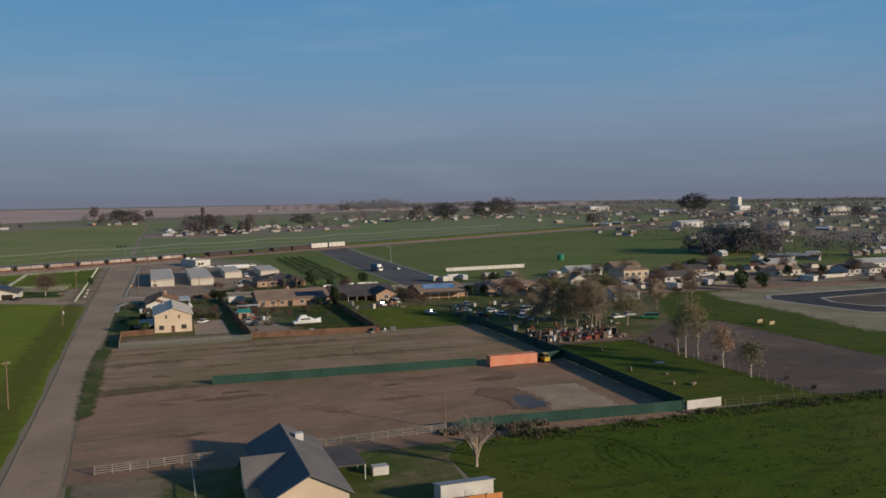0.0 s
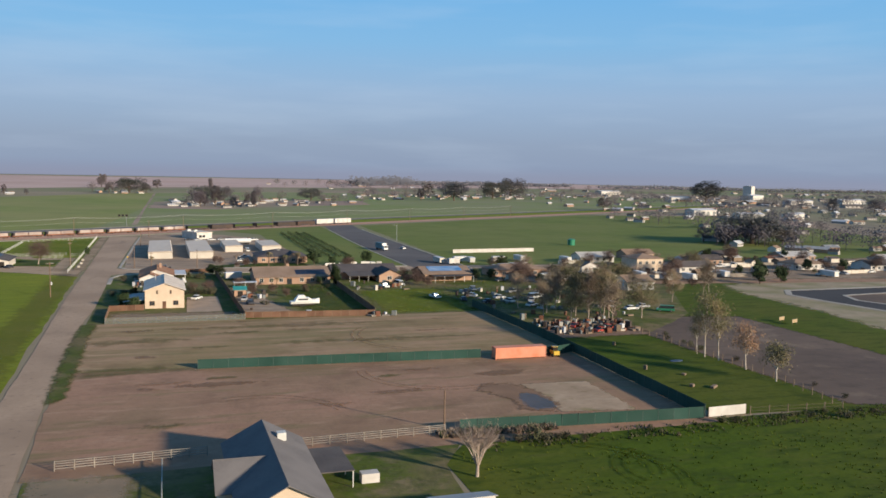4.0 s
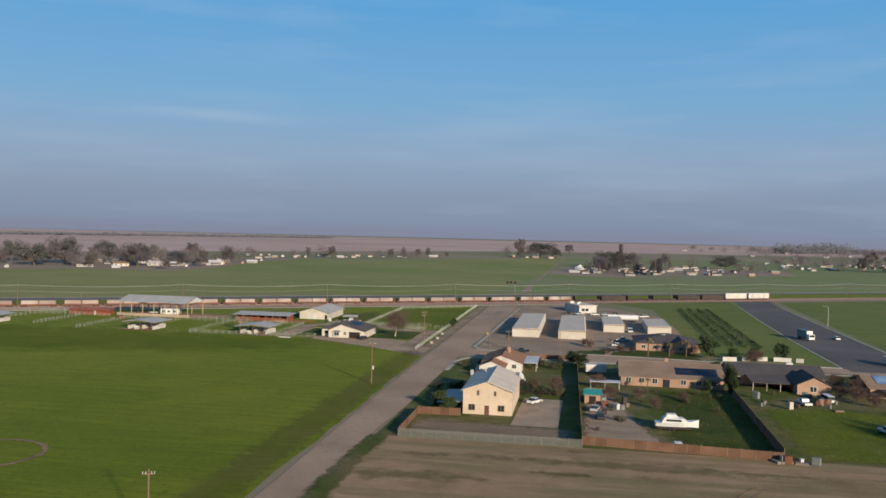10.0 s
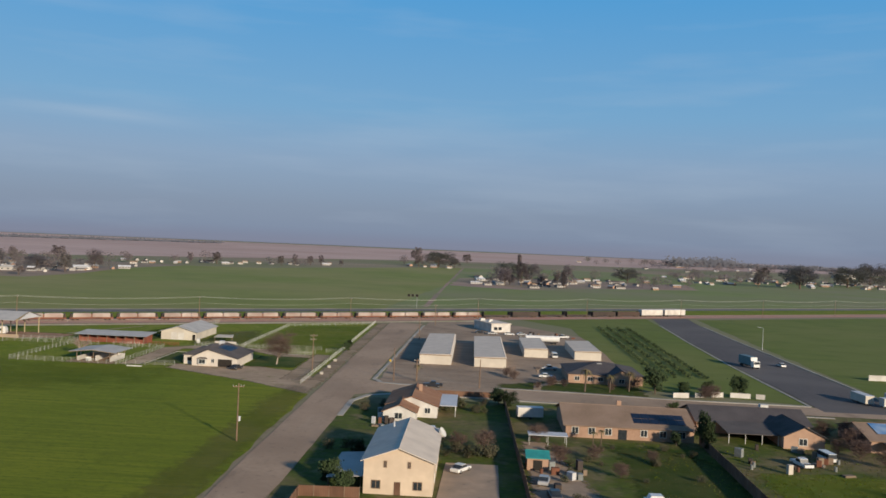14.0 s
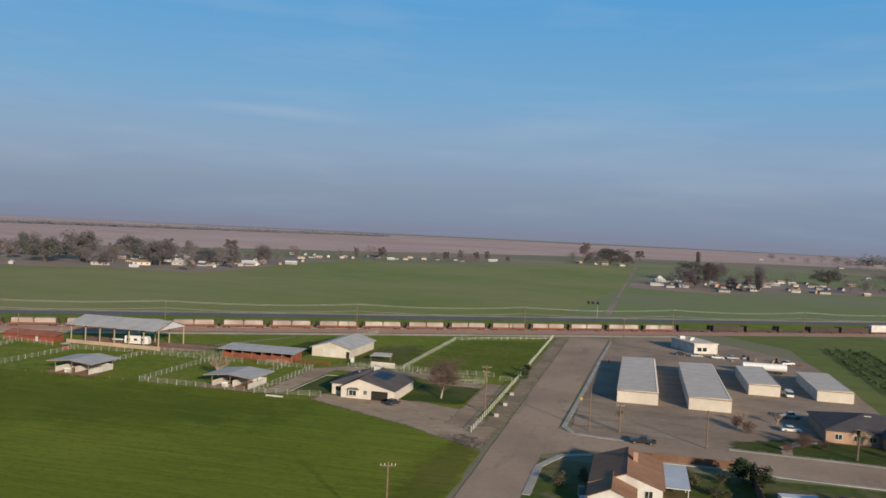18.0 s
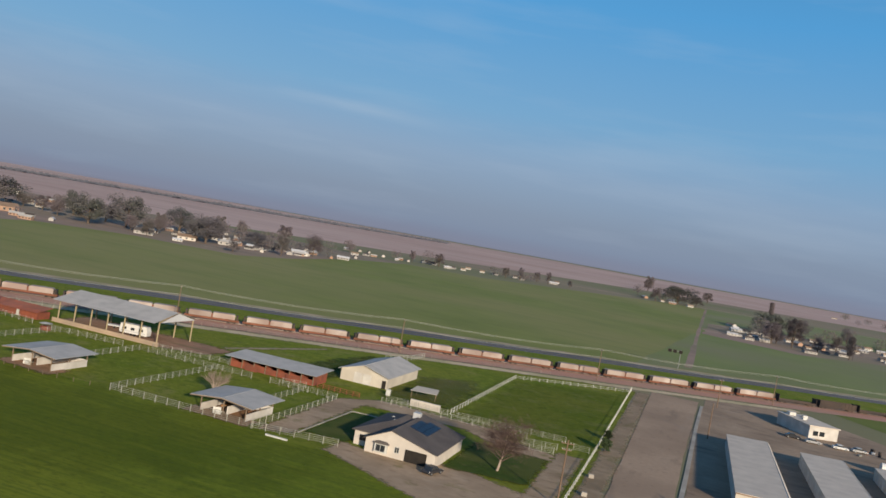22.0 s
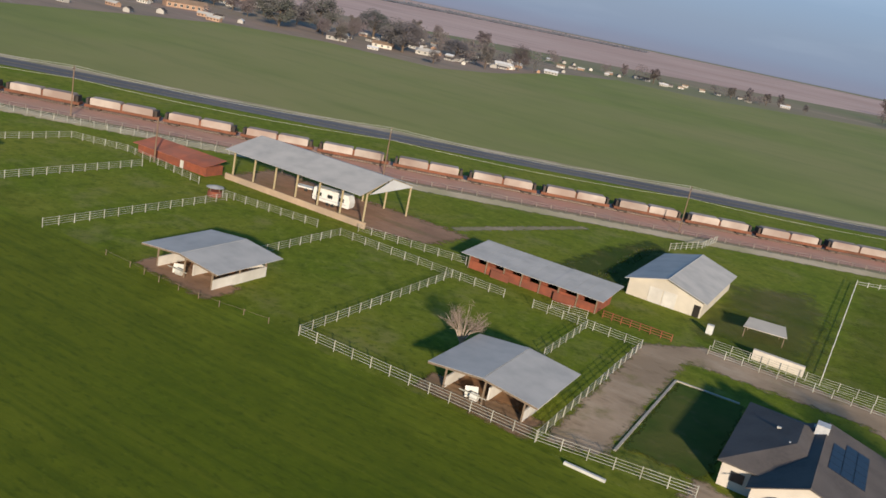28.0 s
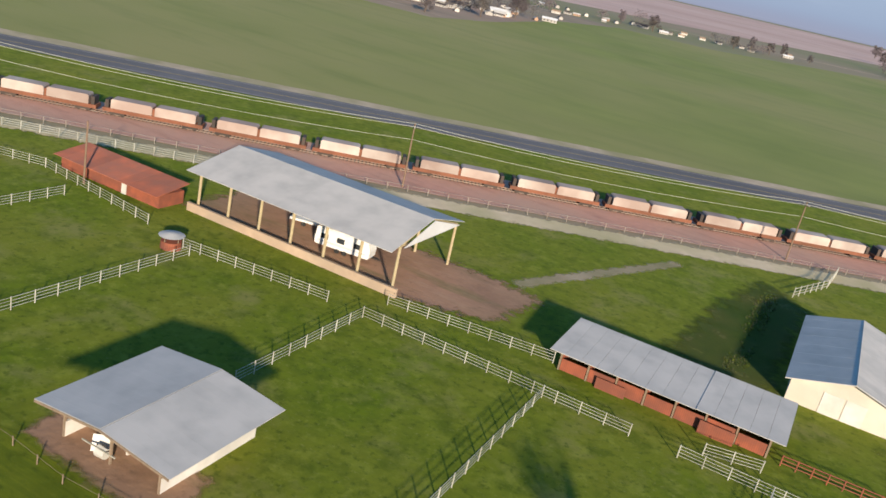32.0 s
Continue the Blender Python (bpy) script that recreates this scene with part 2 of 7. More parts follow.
M["brown_e"] = mat("dark_bare_field", rgb(.114, .0791, .0616), rgb(.0902, .0651, .051), .3, .95, rgb(.1425, .1004, .0748), .03, .3, 1.0, layers=((rgb(.285, .2139, .1452), .06, .56, .7, .6, (1, 1, 1), 0), (rgb(.0665, .0512, .037), .3, .52, .7, .6, (.6, 1, 1), 0)))
M["gravel"] = mat("gravel_yard", rgb(.372, .2728, .1858), rgb(.3069, .2211, .1533), .6, .95, rgb(.2511, .1788, .1207), .05, .25, 3, layers=((rgb(.372, .2822, .1997), .12, .52, .7, .7, (.6, 1, 1), 0), (rgb(.1395, .0988, .0697), .16, .54, .7, .65, (.5, 1.3, 1), 20), (rgb(.1674, .1223, .0789), .7, .56, .72, .5, (1, 1, 1), 0)))
M["drive"] = mat("gravel_drive", rgb(.4392, .3199, .2132), rgb(.3733, .2683, .1761), .6, .95, rgb(.2965, .2115, .1343), .1, .25, 3, layers=((rgb(.1757, .1548, .0463), .18, .55, .68, .7, (1, 1, 1), 0), (rgb(.4612, .356, .2501), .2, .54, .7, .7, (.5, 1.2, 1), 0), (rgb(.1867, .1291, .0742), .5, .55, .7, .6, (.5, 1.2, 1), 30)))
M["asphalt"] = mat("old_asphalt", rgb(.3685, .2583, .1728), rgb(.4139, .2959, .2016), .8, .9, rgb(.3029, .2114, .1415), .045, .15, 10, layers=((rgb(.1818, .1316, .0904), .16, .57, .7, .6, (1, .3, 1), 0), (rgb(.3534, .2629, .1852), .1, .54, .7, .6, (1.6, .2, 1), 0), (rgb(.1413, .1033, .0741), .7, .58, .7, .5, (1, 1, 1), 0)))
M["new_asphalt"] = mat("new_asphalt", rgb(.085, .0741, .0704), rgb(.105, .0921, .0862), .5, .85, rgb(.13, .114, .1038), .03, .15, 10)
M["highway"] = mat("highway_asphalt", rgb(.12, .115, .12), rgb(.145, .14, .145), .3, .9, rgb(.105, .1, .105), .02)
M["concrete"] = mat("concrete", rgb(.44, .4, .34), rgb(.36, .33, .28), 1.2, .9, rgb(.3, .27, .23), .12, .15, 8)
M["wire_mesh"] = mat("grey_wire_mesh", rgb(.22, .22, .19), rgb(.17, .17, .15), 3, .7)
M["wire_mesh"].node_tree.nodes["Principled BSDF"].inputs["Alpha"].default_value = .3
M["steel_post"] = mat("grey_steel_post", rgb(.2, .21, .2), rgb(.15, .16, .15), 2, .7)
M["cable"] = mat("pale_cable", rgb(.5, .5, .4), rgb(.42, .42, .34), 2, .6)
# duller variant of far_field, with the same haze paling
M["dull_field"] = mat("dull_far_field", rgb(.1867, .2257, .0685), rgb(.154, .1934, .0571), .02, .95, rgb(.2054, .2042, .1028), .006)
M["slab"] = mat("dirty_concrete_slab", rgb(.43, .315, .22), rgb(.36, .26, .18), .7, .9, rgb(.29, .225, .165), .15, .15, 6, spots=(rgb(.22, .165, .12), .3, .66))
M["ballast"] = mat("rusty_ballast", rgb(.437, .224, .1667), rgb(.4945, .2632, .1955), .5, .95, rgb(.4255, .2632, .1955), .04, .4, 3, layers=((rgb(.2875, .1456, .1092), .3, .52, .7, .6, (.3, 1.4, 1), -31),))
M["track"] = mat("dirt_track", rgb(.46, .37, .26), rgb(.38, .3, .21), .4, .95, rgb(.28, .25, .13), .08, .3, 3)
M["mud"] = mat("bare_mud", rgb(.26, .165, .11), rgb(.2, .13, .085), .4, .95, rgb(.16, .1, .065), .15, .4, 3)
M["rut"] = mat("pressed_dirt", rgb(.33, .195, .112), rgb(.27, .16, .092), .4, .95, rgb(.36, .215, .125), .1, .3, 2)
M["wet"] = mat("wet_mud", rgb(.21, .125, .075), rgb(.165, .1, .06), .4, .9, rgb(.25, .15, .09), .2, .3, 2)
M["water"] = mat("puddle_water", rgb(.05, .04, .03), rgb(.075, .058, .045), .2, .3)
M["metal_roof"] = mat("galvanised_sheet", rgb(.42, .4, .37), rgb(.36, .345, .32), .5, .7, rgb(.46, .435, .4), .3, metal=.05, island=.02)
M["white_roof"] = mat("white_sheet", rgb(.62, .62, .62), rgb(.55, .55, .56), .6, .5, rgb(.5, .49, .48), .2, island=.05)
M["shingle_tan"] = mat("tan_shingles", rgb(.27, .185, .125), rgb(.21, .145, .1), 2.5, .9, rgb(.3, .21, .15), .2, .3, 9, stripes=(rgb(.15, .1, .07), 2.2, .35, "Y"))
M["shingle_red"] = mat("terracotta_roof", rgb(.3, .15, .085), rgb(.24, .115, .065), 2.5, .9, rgb(.34, .19, .11), .25, .3, 9, stripes=(rgb(.15, .075, .04), 2.2, .35, "Y"))
M["shingle_grey"] = mat("grey_brown_shingles", rgb(.108, .0925, .0858), rgb(.0828, .0725, .0686), 2.5, .9, rgb(.1296, .111, .1014), .25, .3, 9, stripes=(rgb(.0576, .0503, .0468), 2.2, .35, "Y"))
M["shingle_pale"] = mat("pale_grey_shingles", rgb(.1566, .1441, .1391), rgb(.1296, .1192, .1154), 2.5, .9, rgb(.1782, .1635, .1569), .25, .3, 9, stripes=(rgb(.0918, .0832, .0799), 2.2, .3, "Y"))
M["shingle_dark"] = mat("dark_shingles", rgb(.07, .058, .052), rgb(.05, .042, .038), 2.5, .9, rgb(.09, .075, .07), .25, .3, 9)
M["cream"] = mat("cream_stucco", rgb(.6, .475, .35), rgb(.54, .43, .315), .8, .9, rgb(.49, .385, .285), .3, .1, 20)
M["cream_pale"] = mat("off_white_siding", rgb(.62, .56, .48), rgb(.56, .5, .43), .8, .85, rgb(.5, .45, .39), .3, stripes=(rgb(.46, .41, .35), 1.5, .2, "Z"))
M["pale"] = mat("pale_painted_sheet", rgb(.58, .52, .43), rgb(.52, .465, .385), .7, .7, rgb(.46, .41, .34), .25, stripes=(rgb(.42, .375, .31), 1.6, .25, "X"))
M["white_wall"] = mat("white_painted_wall", rgb(.6, .57, .52), rgb(.52, .49, .45), .9, .85, rgb(.44, .41, .37), .3)
M["tan_wall"] = mat("tan_brick_wall", rgb(.34, .215, .15), rgb(.28, .175, .12), 2.0, .9, rgb(.4, .26, .18), .3)
M["red_wood"] = mat("red_stable_boards", rgb(.3, .085, .045), rgb(.22, .065, .035), .8, .85, rgb(.17, .06, .04), .4, stripes=(rgb(.12, .04, .025), 1.5, .35, "X"))
M["red_roof"] = mat("rusty_red_sheet", rgb(.4, .115, .055), rgb(.33, .095, .045), .5, .8, rgb(.27, .1, .06), .25, island=.1)
M["white_paint"] = mat("white_paint", rgb(.62, .61, .57), rgb(.52, .51, .47), 1.5, .6, rgb(.42, .41, .37), .4)
M["pipe"] = mat("pale_painted_pipe", rgb(.44, .4312, .3696), rgb(.352, .3432, .2992), 1.5, .6, rgb(.264, .2552, .2112), .4)
M["green_cloth"] = mat("green_shade_cloth", rgb(.018, .055, .042), rgb(.013, .042, .032), .6, .9, rgb(.028, .066, .052), .15, island=.1)
M["fence_wood"] = mat("weathered_fence_boards", rgb(.15, .078, .048), rgb(.1125, .0585, .036), .8, .9, rgb(.18, .1014, .064), .3, island=.15, stripes=(rgb(.0675, .0351, .024), 1.2, .4, "X"))
M["new_wood"] = mat("new_fence_boards", rgb(.5, .2, .075), rgb(.42, .165, .06), .8, .85, rgb(.35, .15, .07), .3, island=.12)
M["post_wood"] = mat("grey_timber", rgb(.22, .16, .11), rgb(.16, .12, .085), 2, .9)
M["pole_wood"] = mat("pole_timber", rgb(.2, .13, .085), rgb(.14, .095, .065), 2, .9)
M["yellow_steel"] = mat("ochre_steel_post", rgb(.36, .29, .17), rgb(.29, .235, .14), 2, .7)
M["container"] = mat("orange_container_paint", rgb(.62, .19, .09), rgb(.54, .16, .075), .7, .6, rgb(.6, .25, .15), .3)
M["blue_tarp"] = mat("blue_tarp", rgb(.06, .2, .42), rgb(.045, .155, .35), .7, .6, rgb(.25, .34, .46), .25)
M["dull_blue"] = mat("faded_blue_plastic", rgb(.09, .13, .2), rgb(.07, .1, .16), .7, .6)
M["teal"] = mat("turquoise_sheet", rgb(.03, .26, .24), rgb(.025, .21, .2), .8, .55)
M["solar"] = mat("solar_glass", rgb(.006, .0096, .0216), rgb(.0084, .0132, .03), 3, .42)
M["glass"] = mat("window_glass", rgb(.02, .025, .03), rgb(.035, .04, .045), 2, .12)
M["dark"] = mat("dark_interior", rgb(.02, .017, .015), rgb(.03, .025, .02), 1, .95)
M["rust"] = mat("rusty_steel", rgb(.16, .06, .035), rgb(.2, .08, .045), .7, .85, rgb(.11, .05, .03), .2)
M["wagon_pale"] = mat("pale_wagon_box", rgb(.4, .345, .3), rgb(.34, .285, .25), .5, .8, rgb(.25, .185, .155), .12, island=.14)
M["wagon_dark"] = mat("dark_wagon_steel", rgb(.027, .021, .018), rgb(.039, .03, .0252), .5, .8, rgb(.054, .036, .027), .1, island=.25)
M["tyre"] = mat("tyre_rubber", rgb(.02, .02, .02), rgb(.03, .03, .03), 3, .9)
M["rim"] = mat("wheel_rim", rgb(.4, .4, .4), rgb(.3, .3, .3), 3, .4, metal=.6)
M["straw"] = mat("straw_bedding", rgb(.324, .1805, .088), rgb(.243, .133, .066), .9, .95, rgb(.18, .095, .055), .5, .5, 4)
M["rail_steel"] = mat("rail_steel", rgb(.16, .12, .1), rgb(.22, .18, .15), 1, .5, metal=.6)
M["sleeper"] = mat("sleepers", rgb(.1, .075, .06), rgb(.14, .105, .085), 1, .95)
M["bark"] = mat("pale_bark", rgb(.42, .34, .27), rgb(.26, .2, .16), 1.5, .9)
M["white_bark"] = mat("white_bark", rgb(.62, .56, .48), rgb(.46, .4, .33), 1.5, .85, rgb(.3, .24, .18), .6)
M["bark_dark"] = mat("dark_bark", rgb(.13, .095, .07), rgb(.09, .068, .05), 1.5, .9)
M["twig"] = mat("bare_twigs", rgb(.3, .225, .175), rgb(.24, .175, .135), 1.5, .95)
M["twig_red"] = mat("russet_twigs", rgb(.1333, .087, .069), rgb(.1054, .0684, .0552), 1.5, .95)
M["leaf_olive"] = mat("olive_leaves", rgb(.1318, .1242, .0595), rgb(.0862, .0864, .0417), .7, .9, rgb(.1927, .1458, .0774), .35)
M["leaf_brown"] = mat("russet_leaves", rgb(.2223, .1475, .1), rgb(.158, .1129, .0809), .7, .9, rgb(.234, .1924, .125), .35)
M["leaf_russet"] = mat("rust_leaves", rgb(.3042, .158, .0882), rgb(.2223, .1215, .0731), .7, .9, rgb(.2574, .1823, .1071), .35)
M["leaf_dark"] = mat("dark_green_leaves", rgb(.03, .05, .018), rgb(.045, .065, .025), .7, .9, rgb(.025, .038, .016), .3)
# grey of bare twigs, paled as well for the haze of distance
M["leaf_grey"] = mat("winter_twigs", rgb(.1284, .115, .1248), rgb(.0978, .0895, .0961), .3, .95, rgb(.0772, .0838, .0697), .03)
# bluish base colour: haze over the far woods is painted in
M["belt"] = mat("hazed_far_woods", rgb(.1129, .1206, .149), rgb(.0923, .1015, .1294), .02, .95)
M["lamp"] = mat("lamp_head", rgb(.5, .5, .5), rgb(.4, .4, .4), 2, .5)
M["line"] = mat("road_paint", rgb(.36, .34, .31), rgb(.28, .265, .24), 2, .8)
M["yline"] = mat("yellow_road_paint", rgb(.5, .36, .08), rgb(.4, .28, .07), 2, .8)
# winter twigs for far trees, distance haze mixed into the colour
M["hazed_twigs"] = mat("hazed_winter_twigs", rgb(.1379, .1111, .1211), rgb(.1124, .0925, .1009), .1, .95, rgb(.1022, .0925, .0858), .03)
M["verge_grass"] = mat("dry_verge_grass", rgb(.16, .15, .03), rgb(.115, .125, .015), .6, .95, rgb(.2, .16, .06), .08, .4, 1.2, layers=((rgb(.07, .085, .008), .4, .5, .68, .6, (1.6, .15, 1), 0),))
M["basin"] = mat("fresh_black_asphalt", rgb(.035, .033, .034), rgb(.045, .042, .043), .5, .9, rgb(.06, .056, .056), .03)
M["village_wall"] = mat("far_pale_wall", rgb(.42, .4, .37), rgb(.36, .34, .32), .3, .9, rgb(.3, .28, .26), .05)
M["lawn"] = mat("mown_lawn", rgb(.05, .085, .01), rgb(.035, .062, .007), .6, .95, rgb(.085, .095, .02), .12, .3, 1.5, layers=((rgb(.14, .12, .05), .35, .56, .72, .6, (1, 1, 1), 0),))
M["pale_roof"] = mat("pale_sheet_roof", rgb(.5712, .4896, .396), rgb(.51, .4368, .36), .5, .75, rgb(.612, .528, .432), .3, island=.03)
M["pale_track"] = mat("pale_dirt_track", rgb(.62, .5, .33), rgb(.53, .42, .28), .4, .95, rgb(.42, .36, .2), .08, .3, 3)
M["scrub"] = mat("scrubby_twigs", rgb(.1, .085, .055), rgb(.072, .064, .04), .7, .95, rgb(.06, .066, .03), .3)
M["shingle_slate"] = mat("slate_grey_shingles", rgb(.085, .075, .076), rgb(.066, .058, .06), 2.5, .9, rgb(.1, .088, .088), .25, .3, 9, stripes=(rgb(.045, .04, .04), 2.2, .35, "Y"))
M["truck_box"] = mat("faded_teal_box", rgb(.1, .19, .22), rgb(.085, .16, .19), .7, .6)
M["side_field"] = mat("side_field_grass", rgb(.125, .16, .022), rgb(.1, .132, .016), .05, .95, rgb(.15, .165, .035), .012, layers=((rgb(.075, .105, .012), .08, .5, .68, .5, (.6, 1.2, 1), 10), (rgb(.17, .18, .05), .15, .56, .7, .5, (.5, 1.3, 1), 10)))
M["cloth_post"] = mat("green_painted_post", rgb(.05, .085, .07), rgb(.035, .065, .055), 2, .7)
M["grey_rail"] = mat("weathered_grey_rail", rgb(.3, .265, .22), rgb(.23, .2, .165), 1.5, .85, rgb(.17, .145, .12), .4)
M["lush_crop"] = mat("dark_crop_tint", rgb(.0625, .1008, .0045), rgb(.045, .0756, .0045), .7, .95, rgb(.0825, .1176, .0075), .03, .5, 1.2, layers=((rgb(.03, .0516, .003), .5, .48, .64, .7, (.35, 1.5, 1), 20), (rgb(.1063, .1344, .012), .4, .54, .7, .5, (.3, 1.4, 1), 20)))
M["village_soil"] = mat("village_soil", rgb(.3375, .2304, .18), rgb(.27, .192, .15), .02, .95, rgb(.2295, .192, .12), .006, layers=((rgb(.162, .128, .102), .03, .5, .66, .6, (.4, 1.2, 1), 30), (rgb(.486, .384, .312), .05, .58, .7, .6, (.4, 1.4, 1), 30)))
CAR = {k: mat("car_paint_" + k, rgb(*v), rgb(*[x * .85 for x in v]), 1.5, .3) for k, v in dict(
    white=(.68, .67, .64), silver=(.38, .38, .38), teal=(.06, .2, .2), dark=(.03, .03, .035), red=(.35, .05, .035), green=(.03, .2, .11), blue=(.07, .14, .3),
    tan=(.4, .3, .18), yellow=(.55, .36, .05)).items()}


for k_ in ("field", "pasture", "weeds", "lawn", "lush_crop", "verge_grass"):
    M[k_].node_tree.nodes["Principled BSDF"].inputs["Specular IOR Level"].default_value = .14


# ---- builders ----
def box(bm, x0, x1, y0, y1, z0, z1):
    v = [bm.verts.new(p) for p in ((x0, y0, z0), (x1, y0, z0), (x1, y1, z0), (x0, y1, z0), (x0, y0, z1), (x1, y0, z1), (x1, y1, z1), (x0, y1, z1))]
    for f in ((3, 2, 1, 0), (4, 5, 6, 7), (0, 1, 5, 4), (1, 2, 6, 5), (2, 3, 7, 6), (3, 0, 4, 7)):
        bm.faces.new([v[i] for i in f])
    return v


def tube(bm, a, b, r0, r1=None, n=6):
    a, b = Vector(a), Vector(b)
    r1 = r0 if r1 is None else r1
    d = (b - a).normalized()
    s = d.orthogonal().normalized()
    t = d.cross(s)
    lo, hi = [], []
    for i in range(n):
        w = 2 * math.pi * i / n
        k = s * math.cos(w) + t * math.sin(w)
        lo.append(bm.verts.new(a + k * r0))
        hi.append(bm.verts.new(b + k * r1))
    for i in range(n):
        j = (i + 1) % n
        bm.faces.new((lo[i], lo[j], hi[j], hi[i]))
    bm.faces.new(lo[::-1])
    bm.faces.new(hi)


def prism(bm, outline, y0, y1, axis="y"):
    """A solid with the outline (a list of (x, z)) from y0 to y1; axis x swaps x and y."""
    def pt(x, y, z):
        return (x, y, z) if axis == "y" else (y, x, z)
    lo = [bm.verts.new(pt(x, y0, z)) for x, z in outline]
    hi = [bm.verts.new(pt(x, y1, z)) for x, z in outline]
    n = len(lo)
    fs = [bm.faces.new(lo[::-1]), bm.faces.new(hi)]
    for i in range(n):
        j = (i + 1) % n
        fs.append(bm.faces.new((lo[i], lo[j], hi[j], hi[i])))
    bmesh.ops.recalc_face_normals(bm, faces=fs)


def slab4(bm, p, th):
    """A sheet of thickness th (downwards) on four points."""
    up = [bm.verts.new(q) for q in p]
    lo = [bm.verts.new((q[0], q[1], q[2] - th)) for q in p]
    fs = [bm.faces.new(up), bm.faces.new(lo[::-1])]
    for i in range(4):
        j = (i + 1) % 4
        fs.append(bm.faces.new((lo[i], lo[j], up[j], up[i])))
    bmesh.ops.recalc_face_normals(bm, faces=fs)


def mesh_of(bm, name, material):
    me = bpy.data.meshes.new(name)
    bm.to_mesh(me)
    bm.free()
    me.materials.append(material)
    return me


def part(name, bm, material, parent, label="", at=None):
    """Links a bmesh, or a mesh already made, as one object under its thing."""
    me = bm if isinstance(bm, bpy.types.Mesh) else mesh_of(bm, name, material)
    ob = new(name, me)
    ob.parent = parent
    if at is not None:
        ob.matrix_basis = at
    return tagged(ob, label)


def single(name, bm, material, label, category, group="", kind="", at=None):
    ob = new(name, mesh_of(bm, name, material))
    if at is not None:
        ob.matrix_basis = at
    return tagged(ob, label, category, group, kind)


def thing(name, label, category, at=None, group="", kind=""):
    ob = new(name)
    ob.empty_display_size = 0.5
    if at is not None:
        ob.matrix_basis = at
    return tagged(ob, label, category, group, kind)


def B(*a):
    bm = bmesh.new()
    box(bm, *a)
    return bm


def T(*a, **k):
    bm = bmesh.new()
    tube(bm, *a, **k)
    return bm


PATCHES = 0


def patch(name, pts, z, material, label, category="ground", step=4.0, rough=0.5):
    """A flat piece of ground with a slightly ragged outline."""
    global PATCHES
    PATCHES += 1
    z += PATCHES * .0012
    bm = bmesh.new()
    ring = []
    n = len(pts)
    for i in range(n):
        a, b = Vector(pts[i]), Vector(pts[(i + 1) % n])
        k = max(1, int((b - a).length / step))
        side = Vector((-(b - a).y, (b - a).x)).normalized()
        for j in range(k):
            q = a.lerp(b, j / k)
            w = rough * (noise.noise(Vector((q.x * .11, q.y * .11, z * 7))) + .6 * noise.noise(Vector((q.x * .4, q.y * .4, 3)))) if j else 0
            q = q + side * w
            ring.append(bm.verts.new((q.x, q.y, z)))
    f = bm.faces.new(ring)
    f.normal_update()
    if f.normal.z < 0:
        f.normal_flip()
    bmesh.ops.triangulate(bm, faces=[f])
    return single(name, bm, material, label, category, kind="structure")


SOFT = {}


def soft_of(material, fade, grain):
    """The same surface, thinning out raggedly towards the edge of its patch."""
    key = (material.name, fade, grain)
    if key not in SOFT:
        m = material.copy()
        n, l = m.node_tree.nodes, m.node_tree.links
        at, ns, geo = n.new("ShaderNodeAttribute"), n.new("ShaderNodeTexNoise"), n.new("ShaderNodeNewGeometry")
        at.attribute_name = "edge"
        ns.inputs["Scale"].default_value, ns.inputs["Detail"].default_value, ns.inputs["Roughness"].default_value = grain, 7.0, .65
        l.new(geo.outputs["Position"], ns.inputs["Vector"])
        ad, rg = n.new("ShaderNodeMath"), n.new("ShaderNodeMapRange")
        ad.operation = "MULTIPLY_ADD"
        ad.inputs[1].default_value = 1.5
        l.new(ns.outputs[0], ad.inputs[0])
        l.new(at.outputs["Fac"], ad.inputs[2])
        rg.inputs["From Min"].default_value, rg.inputs["From Max"].default_value, rg.inputs["To Max"].default_value = 1.1, 1.45, fade
        l.new(ad.outputs[0], rg.inputs["Value"])
        l.new(rg.outputs[0], n["Principled BSDF"].inputs["Alpha"])
        SOFT[key] = m
    return SOFT[key]


